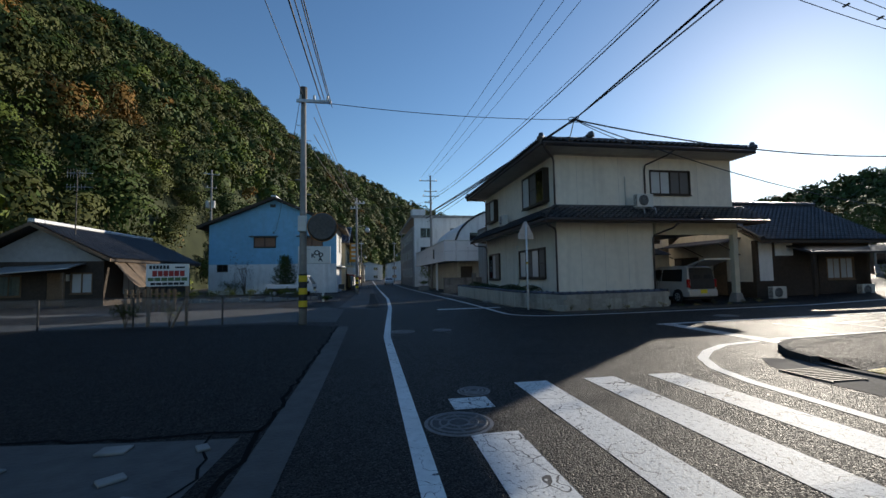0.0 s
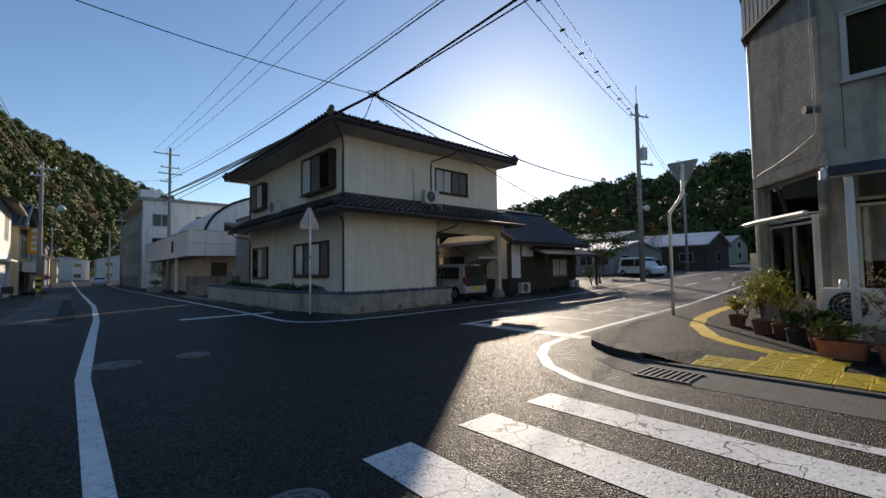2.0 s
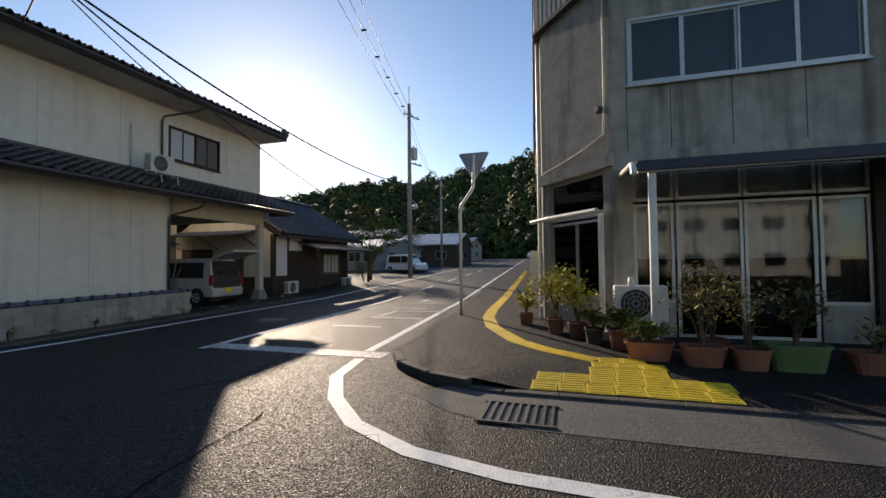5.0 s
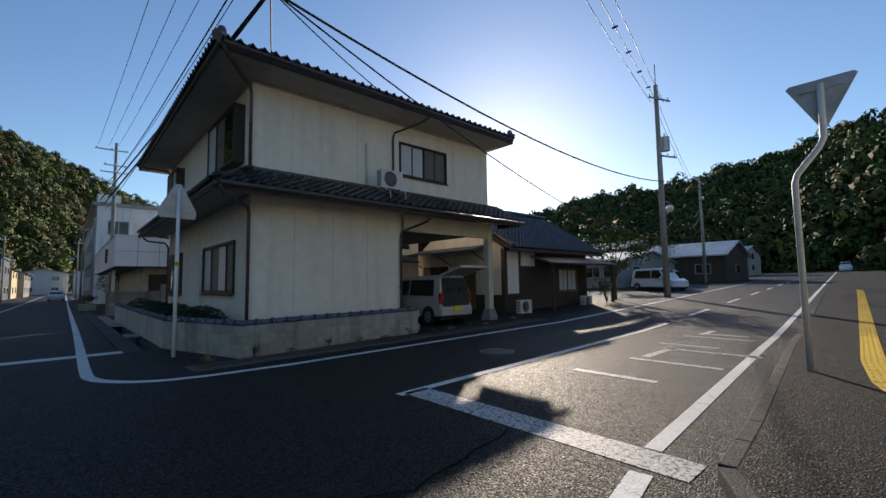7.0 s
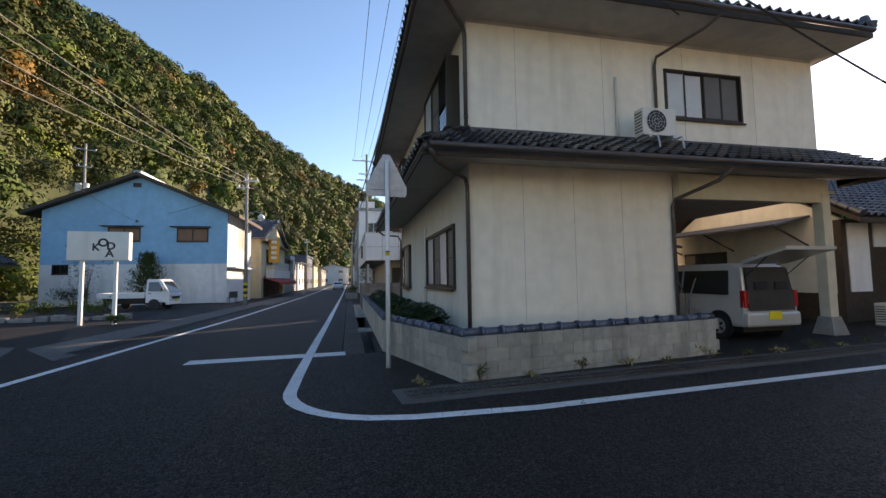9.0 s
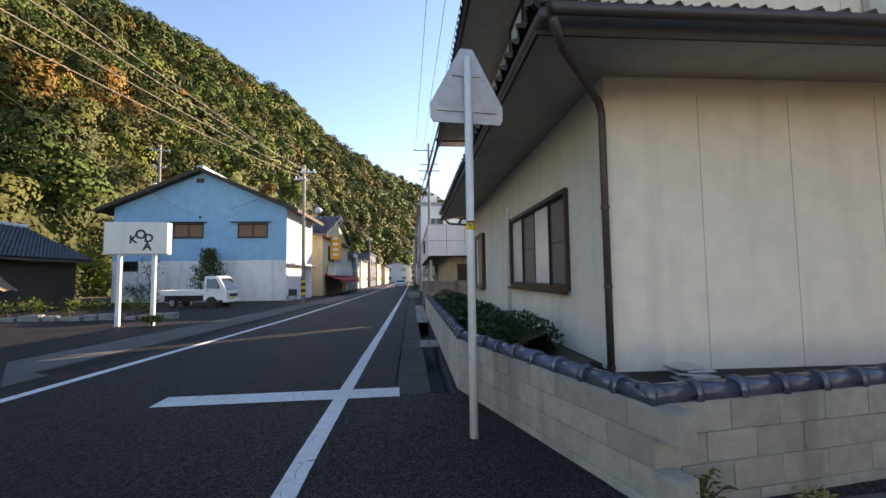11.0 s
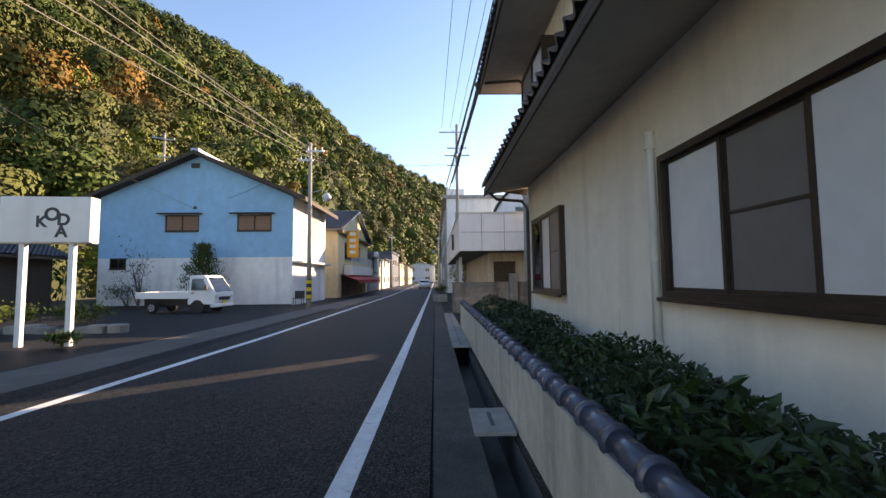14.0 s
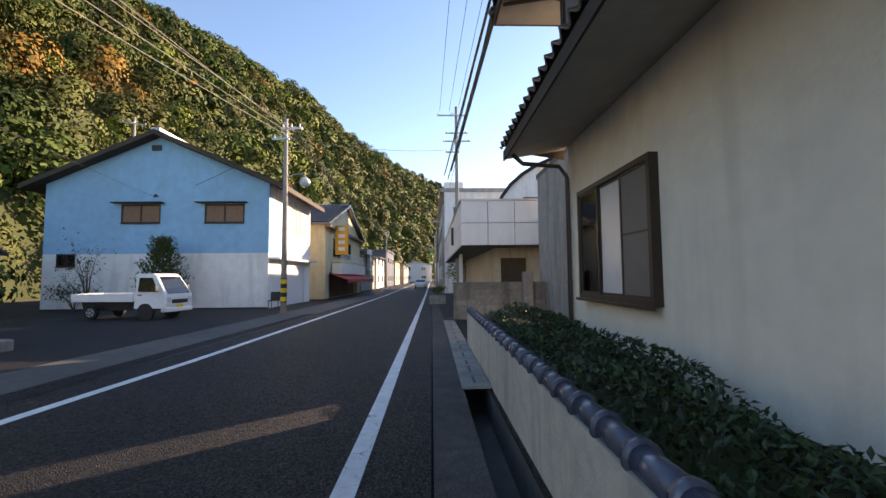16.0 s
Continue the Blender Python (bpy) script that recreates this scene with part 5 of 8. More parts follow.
cream_house = thing("cream_shop_house", "cream gabled shop house with a red awning and orange sign", "house")
YF, YS = Face((-3.0, 55.2), (-3.0, 71.5)), Face((-13, 55.2), (-3.0, 55.2))
YW = (2.6, 11.0, 3.2, 5.0)
part("wall", wall(YF, 0, 16.3, -0.4, 5.8, 0.2, [YW, (1.5, 14.5, -0.3, 1.9)]), "cream_wall", cream_house)
part("wall", wall(YS, 0, 9.8, -0.4, 5.8, 0.2), "cream_wall", cream_house)
part("wall", box(-13, 71.3, -0.4, -3.2, 71.5, 5.8), "cream_wall", cream_house)
bm = bmesh.new()
vs = [bm.verts.new((x, y, z)) for x in (-3.0, -3.2) for y, z in ((55.2, 5.8), (71.5, 5.8), (63.3, 8.5))]
for q in ((0, 1, 2), (5, 4, 3), (0, 3, 4, 1), (1, 4, 5, 2), (2, 5, 3, 0)):
    bm.faces.new([vs[i] for i in q])
bmesh.ops.recalc_face_normals(bm, faces=bm.faces[:])
part("gable", bm, "cream_wall", cream_house)
bm = bmesh.new()
slab(bm, [(-2.5, 63.3, 8.75), (-2.5, 54.6, 5.9), (-13, 54.6, 5.9), (-13, 63.3, 8.75)], 0.2)
slab(bm, [(-2.5, 63.3, 8.75), (-2.5, 72.1, 5.9), (-13, 72.1, 5.9), (-13, 63.3, 8.75)], 0.2)
part("roof", bm, "kawara_blue", cream_house)
sl = math.hypot(8.7, 2.85)
roof_tiles(cream_house, [((-13, 54.6, 5.92), (1, 0, 0), (0, 8.7 / sl, 2.85 / sl), 10.5, sl, 0, 0, 0.4, 0.35)], "kawara_blue")
window(cream_house, YF, *YW, 4, "alu", "glass", curtain="curtain")
part("shop_front", box(-3.5, 56.7, -0.3, -3.4, 69.7, 1.9), "wood", cream_house)
part("eave_board", box(-3.0, 55.0, 5.55, -2.5, 71.7, 5.75), "wood", cream_house)
balcony = part("balcony", box(-3.0, 57.5, 2.75, -2.2, 69.5, 2.95), "cream_wall", cream_house)
for i in range(24):
    part("baluster", box(-2.25, 57.5 + i * 0.52, 2.95, -2.2, 57.56 + i * 0.52, 3.55), "white_pole", balcony)
part("handrail", box(-2.27, 57.5, 3.55, -2.18, 69.5, 3.62), "white_pole", balcony)
part("fascia_sign", box(-2.9, 57.2, 1.75, -2.1, 70.0, 2.7, 0.02), "sign_face", cream_house)
part("red_awning", slab(bmesh.new(), [(-2.9, 56.0, 1.85), (-1.3, 56.0, 1.3), (-1.3, 70.5, 1.3), (-2.9, 70.5, 1.85)], 0.06), "red_cloth", cream_house, "faded red fabric awning")
part("red_valance", box(-1.33, 56.0, 1.0, -1.28, 70.5, 1.26), "red_cloth", cream_house)
part("hanging_sign", box(-2.6, 57.0, 3.4, -1.5, 57.2, 5.9, 0.04), "orange_sign", cream_house, "upright orange sign with white characters")
for k, z in enumerate((5.45, 4.85, 4.3, 3.75)):
    part("sign_character", box(-2.32, 56.985, z, -1.78, 56.997, z + 0.3), "sign_face", cream_house)


def plain_house(name, label, x0, y0, x1, y1, h, wall_mat, roof_mat, rise=1.5, windows=2, side="east", flat=False, floors=2):
    """A far house of the row: walls, roof, and windows of its own on the street side and the near gable."""
    hs = thing(name, label, "house")
    z = gz((x0 + x1) / 2, (y0 + y1) / 2) - 0.2
    part("body", box(x0, y0, z, x1, y1, h), wall_mat, hs)
    if flat:
        part("roof", box(x0 - 0.2, y0 - 0.2, h, x1 + 0.2, y1 + 0.2, h + 0.35, 0.03), roof_mat, hs)
    else:
        bm = bmesh.new()
        xm = (x0 + x1) / 2
        for sx, xe in ((-1, x0 - 0.5), (1, x1 + 0.5)):
            slab(bm, [(xm, y0 - 0.4, h + rise), (xe, y0 - 0.4, h - 0.1), (xe, y1 + 0.4, h - 0.1), (xm, y1 + 0.4, h + rise)], 0.18)
        part("roof", bm, roof_mat, hs)
        for y in (y0, y1):
            bm = bmesh.new()
            bm.faces.new([bm.verts.new(p) for p in ((x0, y, h), (x1, y, h), (xm, y, h + rise - 0.1))])
            part("gable", bm, wall_mat, hs)
    f = Face((x1, y0), (x1, y1)) if side == "east" else Face((x0, y1), (x0, y0))
    g = Face((x0, y0), (x1, y0))
    for face, n in ((f, windows), (g, max(1, windows - 1))):
        for fl in range(floors):
            zz = z + 1.1 + fl * (h - z) / floors
            for i in range(n):
                u = face.length * (i + 0.5) / n
                w = part("window", face.box(bmesh.new(), u - 0.85, u + 0.85, 0.0, 0.06, zz, zz + 1.2), "alu", hs)
                for k in (-1, 1):
                    part("pane", face.box(bmesh.new(), u + k * 0.4 - 0.36, u + k * 0.4 + 0.36, 0.06, 0.068, zz + 0.07, zz + 1.13), "car_glass", w)
    return hs


plain_house("grey_house", "grey plastered house with white signboard along the street", -12, 73.5, -3.2, 86, 4.6, "grey_wall", "kawara", 1.4, 3)
plain_house("white_house", "small white house with shop sign along the street", -12, 87, -3.0, 97, 4.8, "white_wall", "kawara", 1.2, 2)
plain_house("navy_house", "dark navy two-storey box house with flat roof", -11, 98.5, -2.6, 112, 6.2, "navy_wall", "navy_wall", 0, 3, flat=True)
plain_house("cream_house", "pale house beside the street", -12, 114, -2.4, 126, 5.2, "cream_wall", "kawara", 1.6, 2)
plain_house("grey_house", "low grey house beside the street", -12, 128, -1.5, 150, 4.8, "grey_wall", "kawara", 1.6, 3)
plain_house("white_hall", "white hall closing the view along the street", -6, 178, 5.5, 190, 6.0, "white_wall", "grey_wall", 1.4, 3)
plain_house("white_house", "white house at the far bend of the street", 6.5, 160, 18, 176, 6.0, "white_wall", "grey_wall", 1.4, 3, "west")
tagged(part("shop_sign", box(-3.1, 78, 2.4, -2.7, 80, 5.2, 0.02), "sign_face"), "upright white shop sign with dark characters", "shop sign")

plain_house("white_building", "white two-storey building across the car park", -36, -18, -26, -2, 6.4, "white_wall", "grey_wall", 0, 5, flat=True)

# panelled building, the tall ones behind it
panelled = thing("panelled_building", "shop with a white panelled canopy band above shutters", "building")
part("canopy", box(6.98, 38.58, 2.78, 16, 62, 4.62), "black", panelled)
CF, CS = Face((6.9, 38.5), (16, 38.5)), Face((6.9, 62), (6.9, 38.5))
for face in (CF, CS):
    n = round(face.length / 1.12)
    for i in range(n):
        for z0, z1 in ((2.76, 3.69), (3.71, 4.64)):
            part("panel", face.box(bmesh.new(), i * face.length / n + 0.012, (i + 1) * face.length / n - 0.012, -0.06, 0.0, z0, z1, 0.008), "panel_white", panelled)
part("coping", box(6.85, 38.45, 4.64, 16.05, 62.05, 4.72), "alu", panelled)
SFR = Face((8.6, 40.6), (16, 40.6))
part("wall", wall(SFR, 0, 7.4, -0.3, 2.78, 0.2, [(0.3, 1.5, -0.2, 2.3)]), "shop_cream", panelled)
part("wall", box(8.6, 40.8, -0.3, 8.8, 62, 2.78), "shop_cream", panelled)
for u0 in (1.7, 3.4):
    sh = part("shutter", SFR.box(bmesh.new(), u0, u0 + 1.35, 0.0, 0.03, 0.0, 2.4), "shutter", panelled, "beige slatted roller shutter")
    for i in range(16):
        part("slat", SFR.box(bmesh.new(), u0 + 0.03, u0 + 1.32, 0.03, 0.045, 0.05 + i * 0.145, 0.16 + i * 0.145), "shutter", sh)
part("pillar", SFR.box(bmesh.new(), 3.06, 3.38, 0, 0.12, -0.2, 2.6), "block_dark", panelled)
part("entrance", SFR.box(bmesh.new(), 0.3, 1.5, -0.15, -0.1, -0.2, 2.3), "wood_dark", panelled)
part("column", box(7.3, 46, -0.3, 7.5, 46.2, 2.78), "white_pole", panelled)
part("emblem", tube(bmesh.new(), [(6.88, 44.6, 3.2), (6.88, 44.6, 4.2)], 0.12, 8), "ink", panelled)

tall = thing("tall_building", "grey three-storey concrete building with flat roof", "building")
TW, TS = Face((6.8, 92), (6.8, 66)), Face((6.8, 66), (17, 66))
part("wall", wall(TW, 0, 26, -0.4, 9.2, 0.25, [(2 + 3.4 * i, 4.2 + 3.4 * i, z, z + 1.5) for i in range(7) for z in (1.2, 4.2, 7.0)]), "grey_wall", tall)
part("wall", wall(TS, 0.25, 10.2, -0.4, 10.6, 0.25, [(1.2, 3.2, 4.4, 6.0), (6, 8, 4.4, 6.0), (1.2, 3.2, 7.4, 9.0), (6, 8, 7.4, 9.0)]), "white_wall", tall)
for i in range(7):
    for z in (1.2, 4.2, 7.0):
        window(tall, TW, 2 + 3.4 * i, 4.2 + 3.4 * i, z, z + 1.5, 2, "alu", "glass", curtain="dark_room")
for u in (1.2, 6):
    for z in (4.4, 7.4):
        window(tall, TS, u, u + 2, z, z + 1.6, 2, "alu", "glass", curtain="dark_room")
part("roof", box(6.6, 65.8, 10.6, 17.4, 92.2, 11.0), "grey_wall", tall)
part("upper_wall", box(9, 66.25, 9.2, 17, 92, 10.6), "grey_wall", tall)
part("tank_room", box(7.2, 70, 11.0, 9.4, 73, 12.6), "white_wall", tall)
vault = thing("vaulted_hall", "pale hall with a curved metal roof behind the canopy", "building")
bm = bmesh.new()
ring = [(9.5 + 7 * (1 - math.cos(radians(a))) , 4.7 + 4.4 * math.sin(radians(a))) for a in range(0, 91, 10)]
for y in (46, 62):
    bm.faces.new([bm.verts.new((x, y, z)) for x, z in [(16.5, 2.8), (9.5, 2.8)] + ring])
for (x0, z0), (x1, z1) in zip(ring, ring[1:]):
    bm.faces.new([bm.verts.new(p) for p in ((x0, 46, z0), (x1, 46, z1), (x1, 62, z1), (x0, 62, z0))])
bm.faces.new([bm.verts.new(p) for p in ((9.5, 46, 2.8), (9.5, 46, 4.7), (9.5, 62, 4.7), (9.5, 62, 2.8))])
part("hall", bm, "white_wall", vault)
part("roof_edge", tube(bmesh.new(), [(x, 45.9, z + 0.05) for x, z in ring], 0.12, 6), "black", vault)
for i in range(3):
    part("window", box(11.2 + i * 1.9, 45.93, 5.0, 12.4 + i * 1.9, 45.99, 6.2), "car_glass", vault)

block_wall = thing("yard_wall", "stained grey concrete block yard wall", "wall")
BW = Face((6.45, 36.5), (9.9, 36.5))
for course in range(7):
    for i in range(-1, 9):
        u0, u1 = max(0, (i + 0.5 * (course % 2)) * 0.4), min(BW.length, (i + 1 + 0.5 * (course % 2)) * 0.4)
        if u1 - u0 > 0.08:
            part("block", BW.box(bmesh.new(), u0 + 0.004, u1 - 0.004, -0.15, 0, -0.2 + course * 0.195, -0.01 + course * 0.195, 0.006), "block_dark", block_wall)
part("core", BW.box(bmesh.new(), 0.01, BW.length, -0.14, -0.01, -0.2, 1.15), "gutter", block_wall)
part("coping", BW.box(bmesh.new(), -0.03, BW.length, -0.18, 0.03, 1.165, 1.23, 0.01), "block_dark", block_wall)
part("pier", box(9.0, 36.2, -0.2, 9.35, 36.55, 1.6, 0.02), "block_dark", block_wall)

# old house east of the carport, and the outbuilding behind the carport
old = thing("old_house", "old low dark wooden house with black tiled gable roof", "house")
OF = Face((19.7, 18.6), (27.0, 18.6))
holes = [(2.4, 3.9, 0.05, 2.2), (4.4, 6.2, 0.9, 2.1)]
part("wall", wall(OF, 0, 7.3, 0, 3.0, 0.2, holes), "wood_dark", old)
part("wall", wall(Face((19.7, 25), (19.7, 18.6)), 0, 6.2, 0, 3.0, 0.2), "stucco", old)
bm = bmesh.new()
vs = [bm.verts.new((x, y, z)) for x in (19.7, 19.9) for y, z in ((18.6, 3.0), (25.0, 3.0), (21.8, 4.95))]
for q in ((0, 1, 2), (5, 4, 3), (0, 3, 4, 1), (1, 4, 5, 2), (2, 5, 3, 0)):
    bm.faces.new([vs[i] for i in q])
bmesh.ops.recalc_face_normals(bm, faces=bm.faces[:])
part("gable", bm, "stucco", old, "cream plastered gable")
part("wall", box(26.8, 18.8, 0, 27.0, 25, 3.0), "wood_dark", old)
part("wall", box(19.9, 24.8, 0, 26.8, 25, 3.0), "wood_dark", old)
part("plaster_panel", OF.box(bmesh.new(), 0.2, 1.0, 0.0, 0.03, 0.9, 2.9), "white_wall", old)
part("plaster_panel", OF.box(bmesh.new(), 1.2, 2.3, 0.0, 0.03, 2.2, 2.9), "white_wall", old)
window(old, OF, 4.4, 6.2, 0.9, 2.1, 4, "wood", "frosted")
part("door", OF.box(bmesh.new(), 2.4, 3.9, -0.1, -0.04, 0.05, 2.2), "wood_dark", old)
for i in range(9):
    part("lattice_bar", OF.box(bmesh.new(), 6.3 + i * 0.09, 6.33 + i * 0.09, 0.0, 0.04, 0.6, 2.3), "wood_dark", old)
for y in (17.85, 25.75):
    part("roof_deck", slab(bmesh.new(), [(19.3, 21.8, 5.35), (27.5, 21.8, 5.35), (27.5, y, 2.95), (19.3, y, 2.95)], 0.14), "wood_dark", old)
sl = math.hypot(3.95, 2.4)
roof_tiles(old, [((19.3, 17.85, 2.97), (1, 0, 0), (0, 3.95 / sl, 2.4 / sl), 8.2, sl, 0, 0), ((27.5, 25.75, 2.97), (-1, 0, 0), (0, -3.95 / sl, 2.4 / sl), 8.2, sl, 0, 0)])
ridge_cap(old, (19.2, 21.8, 5.36), (27.6, 21.8, 5.36), 0.13, 0.15)
for y in (17.85, 25.75):
    ridge_cap(old, (19.35, y, 3.0), (19.35, 21.8, 5.38), 0.08, 0.08)
part("porch_roof", slab(bmesh.new(), [(21.6, 18.6, 2.75), (21.6, 17.3, 2.35), (28.0, 17.3, 2.35), (28.0, 18.6, 2.75)], 0.1), "kawara", old)
for x in (21.8, 27.7):
    part("porch_post", box(x, 17.4, 0, x + 0.14, 17.54, 2.4), "wood_dark", old)
OW = Face((19.7, 25), (19.7, 18.6))
part("lean_to_roof", slab(bmesh.new(), [(19.7, 19.4, 3.25), (18.3, 19.4, 2.95), (18.3, 24.8, 2.95), (19.7, 24.8, 3.25)], 0.07), "navy_wall", old, "dark lean-to roof along the gable")
for y in (19.5, 22.1, 24.6):
    part("bracket", tube(bmesh.new(), [(19.7, y, 2.3), (18.4, y, 2.9)], 0.03, 6), "wood_dark", old)
part("side_door", OW.box(bmesh.new(), 3.7, 4.6, 0.0, 0.04, 0.1, 2.1), "wood", old)
sw_frame = part("side_window", OW.box(bmesh.new(), 0.6, 2.6, 0.0, 0.05, 1.1, 2.3), "wood_dark", old)
for u in (0.68, 1.63):
    part("pane", OW.box(bmesh.new(), u, u + 0.88, 0.05, 0.058, 1.18, 2.22), "car_glass", sw_frame)
part("skirting", OW.box(bmesh.new(), 0.0, 6.4, 0.0, 0.03, 0.0, 0.85), "wood_dark", old)
air_unit((19.9, 17.7, 0), 0, "white outdoor air-conditioner unit beside the old house")
air_unit((25.6, 17.9, 0), 0, "white outdoor air-conditioner unit beside the old house")
shed = thing("outbuilding", "cream outbuilding with a dark lean-to roof behind the carport", "building")
UF = Face((12.92, 24.2), (19.1, 24.2))
UH = [(0.5, 1.5, 0.9, 2.1), (2.3, 4.0, 0.1, 2.2)]
part("wall", wall(UF, 0, 6.2, 0, 4.6, 0.2, UH), "stucco", shed)
part("roof", slab(bmesh.new(), [(12.92, 24.2, 2.95), (12.92, 22.9, 2.55), (18.2, 22.9, 2.55), (18.2, 24.2, 2.95)], 0.08), "navy_wall", shed)
window(shed, UF, *UH[0], 2, "bronze", "glass")
part("door", UF.box(bmesh.new(), 2.3, 4.0, -0.1, -0.05, 0.1, 2.2), "wood", shed)
part("meter_box", UF.box(bmesh.new(), 1.75, 2.05, 0, 0.1, 1.5, 1.95, 0.01), "ac_white", shed)
part("roof", slab(bmesh.new(), [(17.2, 23.9, 4.7), (18.9, 23.9, 4.7), (18.9, 28.8, 5.6), (17.2, 28.8, 5.6)], 0.12), "kawara", shed)
for k, (x, h) in enumerate(((16.9, 1.35), (17.35, 1.35))):
    gas = thing("gas_cylinder", "tall grey gas cylinder against the outbuilding", "gas cylinder", "gas cylinders", at=(x, 23.6, 0))
    part("tank", tube(bmesh.new(), [(0, 0, 0), (0, 0, 0.05), (0, 0, 1.15), (0, 0, 1.28)], 0.19, 16), "galv", gas, smooth=True)
    part("valve", tube(bmesh.new(), [(0, 0, 1.28), (0, 0, 1.42)], 0.05, 8), "iron", gas)

# unseen block added behind the corner house, narrowing the sun on the street
rear = thing("rear_sun_block", "unseen grey block added behind the corner house to shade the street", "house")
part("body", box(10.0, 31.5, -0.2, 11.2, 37.8, 5.4), "grey_wall", rear)
part("roof", slab(bmesh.new(), [(10.0, 31.5, 5.6), (11.2, 31.5, 5.6), (11.2, 38.0, 5.6), (10.0, 38.0, 5.6)], 0.2), "kawara", rear)
# ---------------------------------------------------------------- poles and cables
def cable(a, b, sag=0.3, r=0.012, group="overhead cables", material="cable"):
    a, b = Vector(a), Vector(b)
    bm = bmesh.new()
    n = 16
    tube(bm, [a.lerp(b, i / n) - Vector((0, 0, sag * 4 * (i / n) * (1 - i / n))) for i in range(n + 1)], r, 5)
    return tagged(part("overhead_cable", bm, material), "black overhead cable hung between poles" if material == "cable" else "overhead cable hung between poles, sunlight put into its pale colour", "cable", group)


def pole(x, y, h, r=0.15, label="grey concrete utility pole", arms=(), lamp=None, band=False):
    """A pole with step bolts, cross arms (height, half length, turn) with insulators, and a lamp."""
    p = thing("utility_pole", label, "utility pole", at=(x, y, gz(x, y)))
    part("shaft", tube(bmesh.new(), [(0, 0, -0.2), (0, 0, h / 2), (0, 0, h)], r, 16, r * 0.62), "pole_concrete", p, smooth=True)
    k = 0
    z = 2.4
    while z < h - 1:
        a = math.pi * (k % 2) + 0.5
        part("step_bolt", tube(bmesh.new(), [(0.8 * r * math.cos(a), 0.8 * r * math.sin(a), z), ((r + 0.13) * math.cos(a), (r + 0.13) * math.sin(a), z)], 0.01, 5), "galv", p)
        z += 0.45
        k += 1
    for z, half, turn, shift in arms:
        c, s = math.cos(radians(turn)), math.sin(radians(turn))
        arm = part("cross_arm", cuboid(bmesh.new(), shift - half, -0.045, z - 0.045, shift + half, 0.045, z + 0.045, 0, pose(0, -r, 0, 0, 0, turn)), "galv", p)
        for i in range(3):
            u = shift - half + 0.12 + i * (2 * half - 0.24) / 2
            px, py = c * u + s * r, s * u - c * r
            part("insulator", tube(bmesh.new(), [(px, py, z + 0.04), (px, py, z + 0.1), (px, py, z + 0.2)], 0.05, 8, 0.035), "sign_face", arm)
    if band:
        for z in (0.55, 0.95, 1.35):
            part("warning_band", tube(bmesh.new(), [(0, 0, z), (0, 0, z + 0.2)], r + 0.006, 16), "yellow", p)
        part("warning_band", tube(bmesh.new(), [(0, 0, 0.5), (0, 0, 1.6)], r + 0.003, 16), "black", p)
    if lamp:
        z, dx, dy = lamp
        part("lamp_arm", tube(bmesh.new(), [(0, 0, z + 0.3), (dx * 0.7, dy * 0.7, z + 0.45), (dx, dy, z + 0.3)], 0.025, 6), "galv", p)
        lob = bmesh.new()
        bmesh.ops.create_uvsphere(lob, u_segments=14, v_segments=10, radius=0.24)
        bmesh.ops.translate(lob, verts=lob.verts[:], vec=(dx, dy, z))
        part("lamp_globe", lob, "frosted", p, "white round street lamp globe", smooth=True)
    return p


near_pole = pole(-2.1, 14.1, 7.6, 0.13, arms=[(7.25, 0.55, 0, 0.35)], band=True)
part("pole_cap", tube(bmesh.new(), [(0, 0, 7.3), (0, 0, 7.75)], 0.12, 10), "iron", near_pole)
mirror = part("mirror_back", tube(bmesh.new(), [(0.62, -0.3, 3.1), (0.62, -0.26, 3.1), (0.62, -0.2, 3.1)], 0.4, 28, 0.46), "iron", near_pole, "round traffic mirror seen from its dark back", smooth=False)
part("mirror_rim", tube(bmesh.new(), [(0.62, -0.2, 3.1), (0.62, -0.17, 3.1)], 0.475, 28), "orange_rim", mirror)
part("mirror_face", tube(bmesh.new(), [(0.62, -0.17, 3.1), (0.62, -0.155, 3.1)], 0.44, 28, 0.3), "mirror", mirror)
part("meter_box", box(-0.12, -0.32, 2.95, 0.14, -0.12, 3.45, 0.02), "ac_white", near_pole)
part("mirror_bracket", tube(bmesh.new(), [(0, -0.1, 3.1), (0.6, -0.2, 3.1)], 0.025, 6), "iron", near_pole)
left_pole = pole(-1.15, 40.5, 9.1, 0.14, arms=[(8.6, 0.5, 0, 0.3), (8.1, 0.4, 0, -0.2)], lamp=(6.0, 1.0, -0.3), band=True)
far_pole = pole(7.5, 50.7, 14.0, 0.17, arms=[(13.3, 1.1, 0, -0.3), (12.0, 0.8, 0, 0), (11.4, 1.0, 0, 0), (10.6, 0.5, 0, -0.3)])
side_pole = pole(32.5, 16.3, 13.6, 0.2, arms=[(12.6, 0.9, -20, 0), (8.9, 0.7, -20, 0.5)], lamp=(5.6, 0.7, -0.2))
tr = part("transformer", tube(bmesh.new(), [(0.45, -0.2, 9.3), (0.45, -0.2, 9.4), (0.45, -0.2, 10.2)], 0.28, 14), "galv", side_pole)
part("bushing", tube(bmesh.new(), [(0.45, -0.2, 10.2), (0.45, -0.2, 10.45)], 0.05, 8), "sign_face", tr)
part("switch_box", box(0.25, -0.3, 6.8, 0.8, 0.1, 7.1, 0.03), "iron", side_pole)
part("rod", tube(bmesh.new(), [(0, 0, 13.5), (0, 0, 15.0)], 0.03, 6), "iron", side_pole)
pole(58, 21.5, 12, 0.18, arms=[(11.3, 0.9, 0, 0), (9.5, 0.6, 0, 0)])
